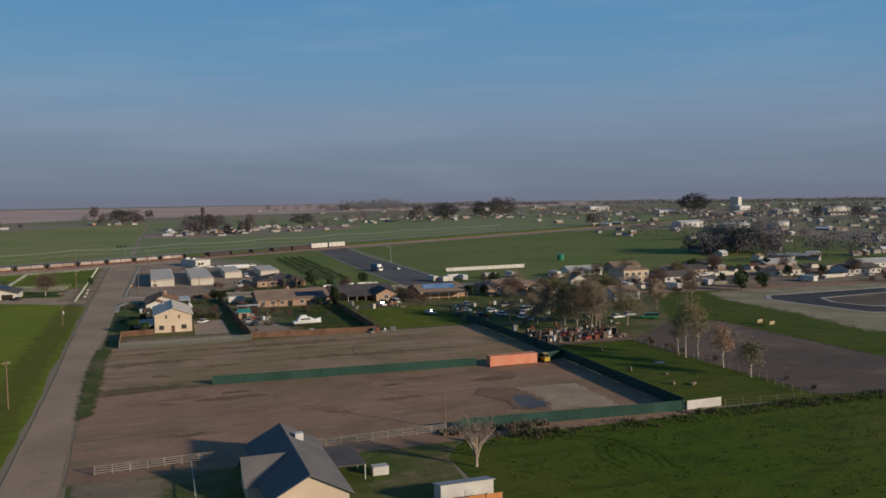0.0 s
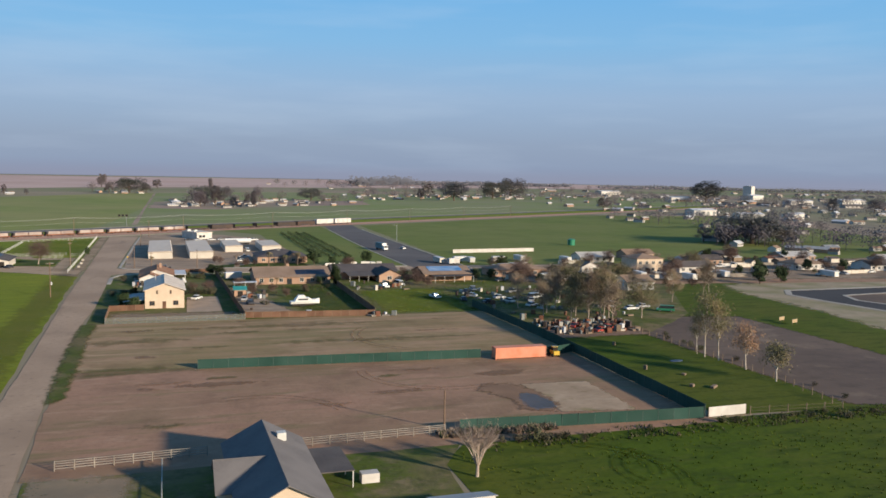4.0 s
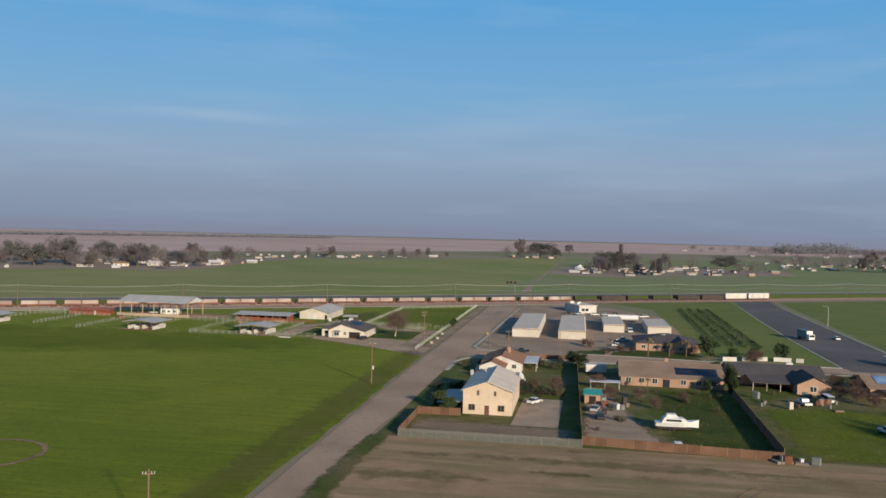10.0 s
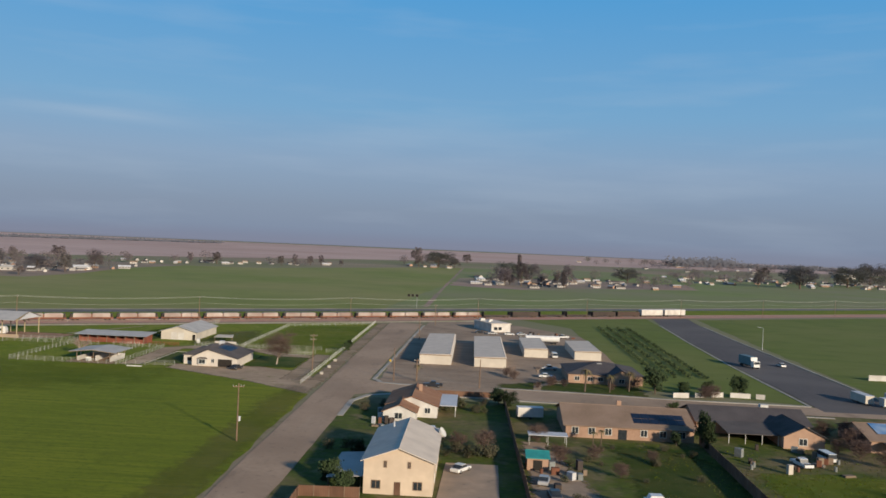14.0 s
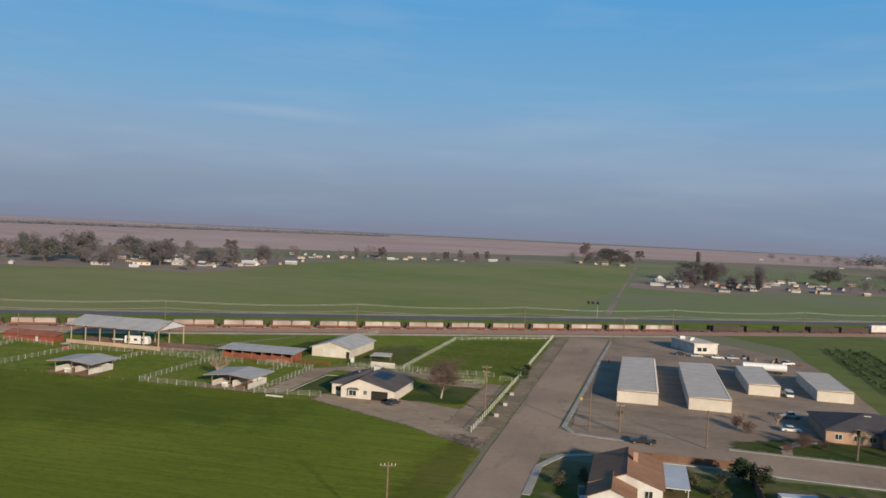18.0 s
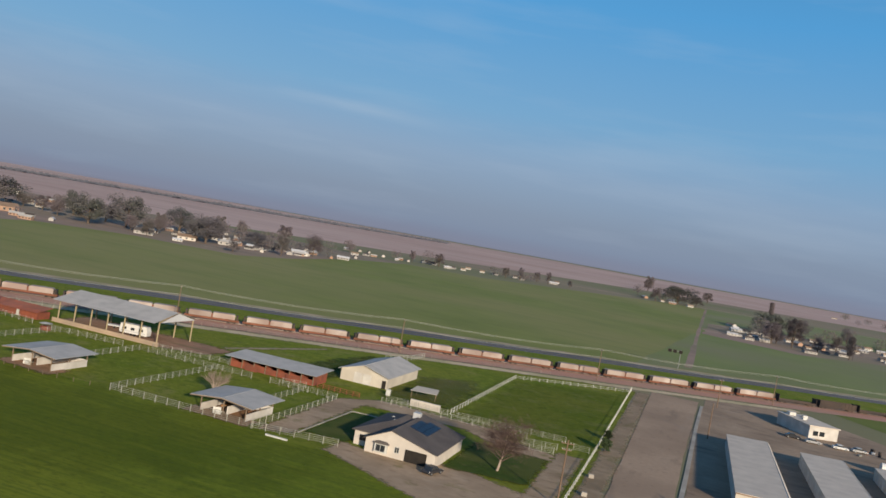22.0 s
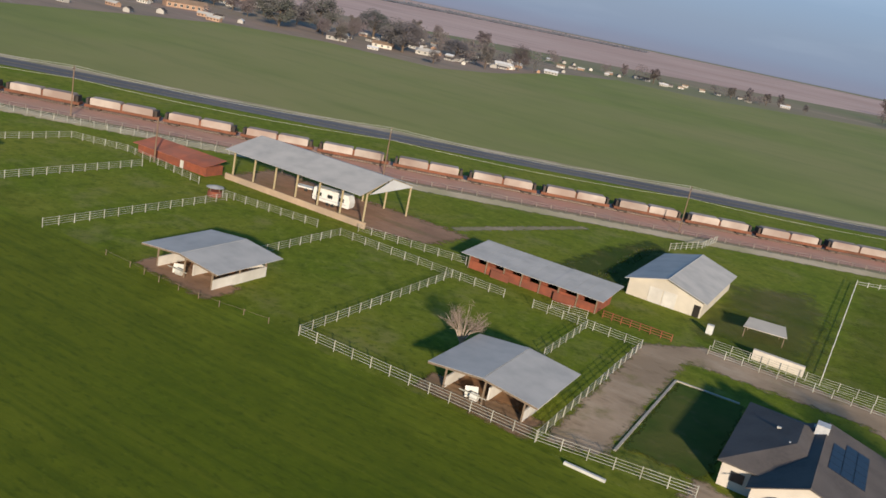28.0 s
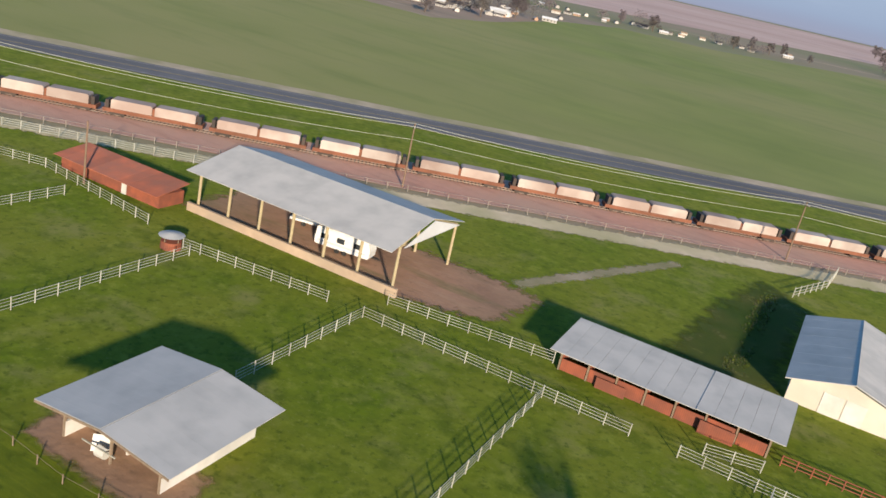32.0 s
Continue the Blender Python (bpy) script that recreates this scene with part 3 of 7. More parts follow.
def soft_patch(name, pts, z, material, label, category="ground", edge=1.5, fade=1.0, cell=1.0, grain=.6):
    """A flat piece of ground whose edge thins out into what lies under it."""
    global PATCHES
    PATCHES += 1
    z += PATCHES * .0012
    a = np.array([tuple(p)[:2] for p in pts], float)
    b = np.roll(a, -1, 0)
    lo, hi = a.min(0) - edge, a.max(0) + edge
    nx, ny = int((hi[0] - lo[0]) / cell) + 2, int((hi[1] - lo[1]) / cell) + 2
    gx, gy = np.meshgrid(lo[0] + np.arange(nx) * cell, lo[1] + np.arange(ny) * cell)
    q = np.stack([gx.ravel(), gy.ravel()], 1)
    d, inside = np.full(len(q), 1e9), np.zeros(len(q), bool)
    for s, e in zip(a, b):
        se = e - s
        t = np.clip(((q - s) @ se) / max(1e-9, se @ se), 0, 1)
        d = np.minimum(d, np.linalg.norm(q - (s + t[:, None] * se), axis=1))
        c = (s[1] > q[:, 1]) != (e[1] > q[:, 1])
        inside ^= c & (q[:, 0] < se[0] * (q[:, 1] - s[1]) / (se[1] if se[1] else 1e-9) + s[0])
    val = np.clip(.5 + np.where(inside, d, -d) / (2 * edge), 0, 1)
    v4 = val.reshape(ny, nx)
    used, faces = {}, []
    for j in range(ny - 1):
        for i in range(nx - 1):
            if max(v4[j, i], v4[j, i + 1], v4[j + 1, i], v4[j + 1, i + 1]) > 0:
                faces.append([used.setdefault(k, len(used)) for k in (j * nx + i, j * nx + i + 1, j * nx + nx + i + 1, j * nx + nx + i)])
    me = bpy.data.meshes.new(name)
    idx = list(used)
    me.from_pydata([(q[k][0], q[k][1], z) for k in idx], [], faces)
    me.attributes.new("edge", "FLOAT", "POINT").data.foreach_set("value", [float(val[k]) for k in idx])
    me.materials.append(soft_of(material, fade, grain))
    return tagged(new(name, me), label, category, kind="structure")


def strip(p0, p1, half):
    """The four corners of a straight strip."""
    a, b = Vector(p0), Vector(p1)
    s = Vector((-(b - a).y, (b - a).x)).normalized() * half
    return [a - s, b - s, b + s, a + s]


def window(parent, side, a, z0, w, h, edge, frame_mat, glass_mat=None):
    """A window or door on a wall: side s, n, w or e; a along the wall; edge the wall's plane."""
    def bb(da, db, z1, z2, o0, o1):
        if side == "s":
            return (a + da, a + db, edge - o1, edge - o0, z1, z2)
        if side == "n":
            return (a + da, a + db, edge + o0, edge + o1, z1, z2)
        if side == "w":
            return (edge - o1, edge - o0, a + da, a + db, z1, z2)
        return (edge + o0, edge + o1, a + da, a + db, z1, z2)
    hw = w / 2
    bm = bmesh.new()
    for q in ((-hw - .1, -hw, z0 - .1, z0 + h + .1), (hw, hw + .1, z0 - .1, z0 + h + .1), (-hw, hw, z0 + h, z0 + h + .1), (-hw, hw, z0 - .1, z0), (-.04, .04, z0, z0 + h)):
        box(bm, *bb(q[0], q[1], q[2], q[3], .003, .07))
    fr = part("window", bm, frame_mat, parent)
    part("pane", B(*bb(-hw, hw, z0, z0 + h, .003, .03)), glass_mat or M["glass"], fr)


def door(parent, side, a, w, h, edge, material, name="door"):
    o0, o1 = .004, .07
    if side in "sn":
        y = (edge - o1, edge - o0) if side == "s" else (edge + o0, edge + o1)
        bm = B(a - w / 2, a + w / 2, *y, 0.02, h)
    else:
        x = (edge - o1, edge - o0) if side == "w" else (edge + o0, edge + o1)
        bm = B(*x, a - w / 2, a + w / 2, 0.02, h)
    part(name, bm, material, parent)


def gable(parent, x0, x1, y0, y1, eave, rise, along, wall, roof, over=.5, panel=0.0, base=0.0, peak=.5, th=.12):
    """Walls and a gabled roof; along: the axis of the ridge; panel: the width of single roof sheets (0: one slab a side)."""
    sw = (along == "x")
    a0, a1, b0, b1 = (y0, y1, x0, x1) if sw else (x0, x1, y0, y1)
    am = a0 + (a1 - a0) * peak
    ax = "x" if sw else "y"
    bm = bmesh.new()
    prism(bm, [(a0, base), (a1, base), (a1, eave), (am, eave + rise), (a0, eave)], b0, b1, ax)
    part("wall", bm, wall, parent)
    def P(a, b, z):
        return (b, a, z) if sw else (a, b, z)
    for lo, s in ((a0, -1), (a1, 1)):
        slope = rise / abs(am - lo)
        e, ze = lo + s * over, eave - slope * over
        n = max(1, round((b1 - b0 + 2 * over) / panel)) if panel else 1
        w = (b1 - b0 + 2 * over) / n
        for i in range(n):
            bm = bmesh.new()
            q0, q1 = b0 - over + i * w + (.006 if panel else 0), b0 - over + (i + 1) * w
            z = th + .02 + (.004 * (i % 2) if panel else 0)
            slab4(bm, [P(e, q0, ze + z), P(am, q0, eave + rise + z), P(am, q1, eave + rise + z), P(e, q1, ze + z)], th)
            part("roof_panel" if panel else "roof", bm, roof, parent)
    bm = bmesh.new()
    c0, c1 = P(am, b0 - over, 0), P(am, b1 + over, 0)
    tube(bm, (c0[0], c0[1], eave + rise + th + .03), (c1[0], c1[1], eave + rise + th + .0), .07)
    part("ridge_cap", bm, roof, parent)


def hip(parent, x0, x1, y0, y1, eave, rise, roof, over=.5, along="x", th=.15):
    """A hipped roof in one piece with a fascia."""
    X0, X1, Y0, Y1 = x0 - over, x1 + over, y0 - over, y1 + over
    h = min(X1 - X0, Y1 - Y0) / 2
    r = ((X0 + h, (Y0 + Y1) / 2), (X1 - h, (Y0 + Y1) / 2)) if along == "x" else (((X0 + X1) / 2, Y0 + h), ((X0 + X1) / 2, Y1 - h))
    bm = bmesh.new()
    lo = [bm.verts.new((x, y, eave)) for x, y in ((X0, Y0), (X1, Y0), (X1, Y1), (X0, Y1))]
    up = [bm.verts.new((x, y, eave + th)) for x, y in ((X0, Y0), (X1, Y0), (X1, Y1), (X0, Y1))]
    k0, k1 = bm.verts.new((*r[0], eave + th + rise)), bm.verts.new((*r[1], eave + th + rise))
    bm.faces.new(lo[::-1])
    for i in range(4):
        bm.faces.new((lo[i], lo[(i + 1) % 4], up[(i + 1) % 4], up[i]))
    if along == "x":
        for f in ((up[0], up[1], k1, k0), (up[2], up[3], k0, k1), (up[3], up[0], k0), (up[1], up[2], k1)):
            bm.faces.new(f)
    else:
        for f in ((up[1], up[2], k1, k0), (up[3], up[0], k0, k1), (up[0], up[1], k0), (up[2], up[3], k1)):
            bm.faces.new(f)
    part("roof", bm, roof, parent)


def fence(name, label, pts, h, gap, post_mat, rails=(), rail_mat=None, cloth=None, cloth_h=None, pr=.06, rr=.035, group="", caps=False):
    """A fence along a line of points: posts, rails or hung panels, each a part."""
    f = thing(name, label, "fence", group=group)
    pm = mesh_of(T((0, 0, 0), (0, 0, h), pr), "post", post_mat)
    for i in range(len(pts) - 1):
        a, b = Vector(pts[i]), Vector(pts[i + 1])
        n = max(1, round((b - a).length / gap))
        ang = math.degrees(math.atan2((b - a).y, (b - a).x))
        L = (b - a).length
        for j in range(n + (i == len(pts) - 2)):
            q = a.lerp(b, j / n)
            part("post", pm, None, f, at=pose(q.x, q.y, 0, random.uniform(-1.2, 1.2), random.uniform(-1.2, 1.2), 0))
        for z in rails:
            bm = B(0, L, -rr, rr, z - rr, z + rr)
            part("rail", bm, rail_mat or post_mat, f, at=pose(a.x, a.y, 0, 0, 0, ang))
        if cloth:
            w = L / n
            pmesh = mesh_of(B(.03, w - .03, -.02, .02, .04, (cloth_h or h - .08)), "panel", cloth)
            for j in range(n):
                q = a.lerp(b, j / n)
                part("panel", pmesh, None, f, at=pose(q.x, q.y, random.uniform(-.02, .03), random.uniform(-1.5, 1.5), 0, ang))
    return f


def pole(name, label, x, y, h, arms=(1.0,), material=None, group="utility poles", turn=0.0, box_on=False):
    p = thing(name, label, "pole", pose(x, y, 0, 0, 0, turn), group=group)
    part("shaft", T((0, 0, 0), (0, 0, h), .17, .11, n=8), material or M["pole_wood"], p)
    for k, w in enumerate(arms):
        arm = part("crossarm", B(-w, w, -.06, .06, h - .7 - k * 1.1, h - .55 - k * 1.1), M["pole_wood"], p)
        for s in (-.9, -.45, .45, .9):
            part("insulator", T((s * w, 0, h - .55 - k * 1.1), (s * w, 0, h - .3 - k * 1.1), .06, .04), M["white_paint"], arm)
    if box_on:
        part("transformer", T((.35, 0, h * .35), (.35, 0, h * .35 + .9), .25, n=10), M["lamp"], p)
    return p


def tree(name, label, h, spread, seed, leaf, bark, count=900, size=.35, trunk=.22, clear=.3, limbs=7, bare=False, category="tree", fluff=.2):
    """A tapered trunk with limbs and branches, and a crown of many small leaf clusters round the branch ends."""
    rng = random.Random(seed)
    tr = thing(name, label, category)
    bm, tips = bmesh.new(), []
    lean = Vector((rng.uniform(-.08, .08), rng.uniform(-.08, .08), 1))
    p, r = Vector((0, 0, -.1)), trunk
    pts = [p.copy()]
    for i in range(6):
        q = p + Vector((lean.x + rng.uniform(-.06, .06), lean.y + rng.uniform(-.06, .06), 1)) * (h * .8 / 6)
        tube(bm, p, q, r, r * .8, n=6)
        p, r = q, r * .8
        pts.append(p.copy())
    part("trunk", bm, bark, tr)
    lm = bmesh.new()
    for i in range(limbs):
        t = clear + (1 - clear) * (i + rng.random() * .6) / limbs
        k = min(5.99, t * 6)
        base = pts[int(k)].lerp(pts[int(k) + 1], k - int(k))
        w = i * 2.4 + rng.uniform(-.5, .5)
        reach = spread * (1.05 - .55 * abs(t - .55)) * rng.uniform(.65, 1.05)
        end = base + Vector((math.cos(w) * reach, math.sin(w) * reach, h * rng.uniform(.1, .3)))
        mid = base.lerp(end, .5) + Vector((0, 0, h * .05))
        rr = trunk * .45 * (1.1 - t)
        tube(lm, base, mid, rr + .03, rr * .7 + .02, n=5)
        tube(lm, mid, end, rr * .7 + .02, .015, n=4)
        tips += [mid.lerp(end, .4), end]
        for j in range(6 if bare else 3):
            e2 = mid + Vector((rng.uniform(-1, 1), rng.uniform(-1, 1), rng.uniform(.1, .9))) * reach * .55
            tube(lm, mid.lerp(end, rng.random() * .7), e2, rr * .4 + .012, .01, n=3)
            tips.append(e2)
            if bare:
                for q in range(9):
                    e3 = e2 + Vector((rng.uniform(-1, 1), rng.uniform(-1, 1), rng.uniform(-.3, .7))) * reach * .33
                    tube(lm, e2.lerp(mid, rng.random() * .5), e3, .02, .008, n=3)
    tips.append(pts[-1])
    part("branching", lm, bark if not bare else leaf, tr)
    if count:
        vs, fs = [], []
        thin = .05 if bare else 1.0
        for i in range(count):
            c = rng.choice(tips)
            d = Vector((rng.gauss(0, 1), rng.gauss(0, 1), rng.gauss(0, .8))) * spread * fluff
            c = c + d
            c.z = max(c.z, h * .18)
            s = size * rng.uniform(.5, 1.4)
            u = Vector((rng.gauss(0, 1), rng.gauss(0, 1), rng.gauss(0, 1))).normalized()
            v = u.orthogonal().normalized()
            k = len(vs)
            vs += [c - u * s - v * s * .2 * thin, c + v * s * .6 * thin, c + u * s, c - v * s * .55 * thin]
            fs.append((k, k + 1, k + 2, k + 3))
        me = bpy.data.meshes.new("crown")
        me.from_pydata([tuple(v) for v in vs], [], fs)
        me.materials.append(leaf)
        part("crown", me, None, tr)
    return tr


def put(ob, x, y, s=1.0, turn=0.0, z=0.0, sz=None):
    """A copy of a thing at a place."""
    return copy_thing(ob, Matrix.Translation((x, y, z)) @ Matrix.Rotation(radians(turn), 4, "Z") @ Matrix.Diagonal((s, s, sz or s, 1)))


def wheel_mesh(r=.33, w=.22):
    bm = bmesh.new()
    tube(bm, (0, -w / 2, 0), (0, w / 2, 0), r, n=12)
    return mesh_of(bm, "tyre", M["tyre"])


WHEEL = wheel_mesh()
RIM = mesh_of(T((0, -.12, 0), (0, .12, 0), .19, n=10), "rim", M["rim"])


def car(name, label, colour, kind="sedan"):
    c = thing(name, label, "car" if kind != "pickup" else "pickup")
    L, W = (4.5, 1.78) if kind == "sedan" else (5.4, 1.9)
    hw = W / 2
    bm = bmesh.new()
    if kind == "sedan":
        low = [(-L / 2, .3), (L / 2, .3), (L / 2, .62), (L / 2 - .25, .74), (1.0, .86), (-1.6, .9), (-L / 2 + .1, .86), (-L / 2, .6)]
        cab = [(1.0, .86), (.35, 1.36), (-1.0, 1.4), (-1.75, .9)]
    elif kind == "van":
        low = [(-L / 2, .35), (L / 2, .35), (L / 2, .8), (L / 2 - .5, 1.0), (-L / 2, 1.0)]
        cab = [(L / 2 - .5, 1.0), (L / 2 - 1.1, 1.85), (-L / 2 + .15, 1.9), (-L / 2, 1.0)]
    else:
        low = [(-L / 2, .45), (L / 2, .45), (L / 2, .85), (L / 2 - .2, .98), (1.0, 1.05), (-L / 2, 1.0)]
        cab = [(1.0, 1.05), (.45, 1.65), (-.75, 1.68), (-.9, 1.02)]
    prism(bm, low, -hw, hw)
    bmesh.ops.bevel(bm, geom=bm.edges[:], offset=.05, segments=1, affect="EDGES")
    body = part("body", bm, CAR[colour], c)
    bm = bmesh.new()
    prism(bm, cab, -hw + .14, hw - .14)
    gl = part("cabin_glass", bm, M["glass"], c)
    z = cab[1][1]
    part("cabin_roof", B(cab[2][0] - .02, cab[1][0] + .04, -hw + .12, hw - .12, z - .02, z + .06), CAR[colour], c)
    if kind == "pickup":
        part("cargo_bed", B(-L / 2 + .12, -1.0, -hw + .12, hw - .12, 1.0, 1.012), M["dark"], c)
    for s in (-1, 1):
        part("headlight", B(L / 2 - .04, L / 2 + .012, s * hw * .75 - .15, s * hw * .75 + .15, .58, .7), M["white_paint"], c)
        for x in (-L * .31, L * .31):
            t = part("wheel", WHEEL, None, c, at=pose(x, s * (hw - .1), .33))
            part("rim", RIM, None, t)
    return c


def wires(name, label, pts, sag=1.0, r=.03):
    """Cables that hang from point to point."""
    cu = bpy.data.curves.new(name, "CURVE")
    cu.dimensions, cu.bevel_depth, cu.bevel_resolution = "3D", r, 0
    for a, b in zip(pts, pts[1:]):
        sp = cu.splines.new("POLY")
        sp.points.add(8)
        for i in range(9):
            t = i / 8
            q = Vector(a).lerp(Vector(b), t)
            sp.points[i].co = (q.x, q.y, q.z - sag * 4 * t * (1 - t), 1)
    cu.materials.append(M["cable"])
    return tagged(new(name, cu), label, "cable")


# ---- ground ----
bm = bmesh.new()
n = 24
grid = [[bm.verts.new((-4700 + 9400 * i / n, -4300 + 9400 * j / n, 0)) for j in range(n + 1)] for i in range(n + 1)]
for i in range(n):
    for j in range(n):
        bm.faces.new((grid[i][j], grid[i + 1][j], grid[i + 1][j + 1], grid[i][j + 1]))
single("ground", bm, M["plain"], "flat valley farmland reaching to the hazy horizon", "ground", kind="structure")

# painted haze all round: a pale glowing low band that thins out upwards
hz = bpy.data.materials.new("haze_glow")
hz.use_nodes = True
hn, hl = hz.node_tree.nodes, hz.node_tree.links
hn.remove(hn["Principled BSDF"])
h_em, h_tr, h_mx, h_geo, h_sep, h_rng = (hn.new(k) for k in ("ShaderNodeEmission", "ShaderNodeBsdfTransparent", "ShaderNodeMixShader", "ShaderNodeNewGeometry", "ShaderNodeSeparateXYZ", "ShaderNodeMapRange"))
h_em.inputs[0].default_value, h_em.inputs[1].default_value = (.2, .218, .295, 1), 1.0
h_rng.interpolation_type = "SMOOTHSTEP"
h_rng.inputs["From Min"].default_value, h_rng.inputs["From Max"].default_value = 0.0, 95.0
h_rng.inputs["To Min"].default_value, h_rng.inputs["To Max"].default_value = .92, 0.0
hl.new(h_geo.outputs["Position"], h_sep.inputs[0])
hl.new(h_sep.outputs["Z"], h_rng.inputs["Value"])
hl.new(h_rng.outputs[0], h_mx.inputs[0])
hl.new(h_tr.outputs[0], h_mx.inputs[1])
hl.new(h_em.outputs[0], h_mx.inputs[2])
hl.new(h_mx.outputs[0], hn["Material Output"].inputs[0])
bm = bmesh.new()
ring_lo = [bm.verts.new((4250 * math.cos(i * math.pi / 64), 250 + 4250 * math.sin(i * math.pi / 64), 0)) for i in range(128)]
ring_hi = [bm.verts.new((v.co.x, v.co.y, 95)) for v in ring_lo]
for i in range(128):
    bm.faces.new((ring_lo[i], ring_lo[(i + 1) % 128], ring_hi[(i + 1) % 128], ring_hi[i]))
single("backdrop", bm, hz, "glowing pale haze band at the horizon", "backdrop", kind="structure")

RS = .604                                  # the railway's slope across the grid


def rail(u, off=0.0):
    """A point on the railway's line, off metres to its far side."""
    return Vector((u, 584.5 + RS * u)) + Vector((-RS, 1)).normalized() * off


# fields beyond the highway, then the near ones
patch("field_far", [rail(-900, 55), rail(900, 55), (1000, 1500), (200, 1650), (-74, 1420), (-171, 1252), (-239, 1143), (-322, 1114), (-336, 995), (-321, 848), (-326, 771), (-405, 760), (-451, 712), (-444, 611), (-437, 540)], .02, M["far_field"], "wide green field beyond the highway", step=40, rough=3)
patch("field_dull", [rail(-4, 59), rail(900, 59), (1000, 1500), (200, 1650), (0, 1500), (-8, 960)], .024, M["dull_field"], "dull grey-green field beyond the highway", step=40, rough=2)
patch("field_road", [(-14, 655), (-10, 960), (-2, 1500), (1, 1500), (-7, 960), (-10.5, 655)], .03, M["village_soil"], "pale farm road between two fields", "road", step=30, rough=1)
patch("far_road", [(-330, 1340), (0, 1520), (900, 1900), (900, 1912), (0, 1530), (-330, 1350)], .05, M["track"], "pale distant country road", "road", step=60, rough=2)
patch("field_brown_far", [(-2600, 900), (-700, 1080), (-100, 1900), (700, 2300), (2500, 3000), (1500, 4300), (-3500, 3600), (-4300, 1500)], .02, M["far_brown"], "distant brown ploughed land, paled with haze", step=120, rough=10)
patch("village_ground", [(-900, 500), (-437, 540), (-444, 611), (-451, 712), (-405, 760), (-326, 771), (-321, 848), (-336, 995), (-322, 1114), (-560, 1180), (-900, 1000)], .035, M["village_soil"], "worn brown ground of the far village", step=20, rough=5)
patch("village_ground", [(-6, 930), (60, 905), (140, 985), (260, 1060), (280, 1190), (60, 1180), (0, 1100)], .035, M["village_soil"], "worn brown ground of the far village", step=20, rough=5)
patch("field_dark_far", [(-1700, 560), (-760, 760), (-700, 960), (-1500, 900)], .04, M["far_dark"], "distant dark ploughed field", step=60, rough=5)
patch("field_crop", [(-700, -250), (-22.8, -250), (-22.8, 190), (-24.2, 300), (-24.2, 352), (-43, 366), (-72, 382), (-700, 382)], .03, M["field"], "lush green crop field beside the street", step=5, rough=.7)
# faint dark tint over the crop's north end, only to dim it
soft_patch("lush_crop", [(-700, 322), (-150, 325), (-90, 340), (-66, 366), (-74, 381), (-700, 381.5)], .031, M["lush_crop"], "dark tint dimming the crop beside the ranch", edge=20, cell=4, fade=.22, grain=.12)
patch("ranch_pasture", [(-500, 380), (-28, 380), (-28, 540), rail(-60, -16), rail(-500, -16)], .015, M["pasture"], "horse pasture of short green grass", step=6, rough=.5)
patch("lot_south", [(-13, 130), (95, 130), (95, 188), (-14.2, 192)], .03, M["dirt"], "bare brown dirt lot with tyre marks", step=4, rough=.6)
patch("lot_north", [(-14.2, 192), (95, 188), (97, 247), (-13.6, 247)], .03, M["tilled"], "brown lot with mown dry stripes", step=4, rough=.6)
patch("field_south", [(24, -250), (700, -250), (700, 132), (50, 132), (43, 122), (40, 60)], .02, M["weeds"], "rough green weedy field", step=5, rough=.8)
patch("house_yard", [(-12, -60), (24, -60), (43, 122), (50, 134), (-12, 134)], .025, M["yard"], "patchy green house yard", step=5, rough=.5)
patch("pasture_east", [(97, 133), (124, 131), (126, 206), (97, 206)], .03, M["weeds"], "small green paddock behind a dark fence", step=4, rough=.4)
soft_patch("field_east", [(126, 133), (141, 129), (169, 150), (170, 222), (134, 230), (126, 208)], .03, M["brown_e"], "dark bare field with pale traces", edge=1.5, cell=1.5)
patch("grass_east", [(124, 131), (170, 118), (420, 80), (420, 330), (230, 306), (190, 290), (158, 236), (124, 230)], .025, M["weeds"], "green grass slope beside a basin", step=6, rough=1)
patch("yards", [(-13.6, 247), (120, 247), (160, 290), (480, 300), (480, 372), (-12.6, 352)], .02, M["yard"], "worn grass and dirt of the house plots", step=4, rough=.4)
patch("yard_junk", [(98, 206), (130, 206), (158, 230), (190, 290), (120, 300), (98, 256)], .03, M["yard"], "yard crowded with old cars and scrap", step=4, rough=.6)
soft_patch("mud_junk", [(100, 203), (128, 203), (131, 226), (112, 226), (101, 216)], .045, M["mud"], "bare mud under the scrap heap", edge=2.5)
patch("field_middle", [(66, 384), (109, 372), (119, 640), (36, 606), (66, 560)], .02, M["side_field"], "green plot with dark rows beside the storage yard", step=6, rough=.5)
patch("field_right", [(136, 366), (480, 366), (600, 800), rail(420, -22), rail(140, -22)], .02, M["side_field"], "green field beside the new road", step=10, rough=1)
patch("storage_yard", [(-9, 372), (66, 368), (68, 470), (66, 520), (40, 560), (20, 575), (-4, 566), (-9, 480)], .03, M["gravel"], "compacted gravel yard round the storage sheds", step=4, rough=.5)
soft_patch("basin_bank", [(196, 188), (330, 120), (330, 320), (268, 298), (238, 292), (214, 287), (205, 266), (204, 230)], .035, M["track"], "pale bare slope round the basin", edge=5, fade=.8, grain=.25)
patch("basin_floor", [(226, 217), (330, 165), (330, 272), (281, 270), (228, 268.5), (220, 258), (222, 240)], .05, M["basin"], "dark new asphalt of the basin loop", step=4, rough=.4)
patch("basin_island", [(239, 229), (330, 184), (330, 258), (266, 256), (240, 253), (235, 242)], .056, M["brown_e"], "bare earth inside the paved loop", step=4, rough=.6)
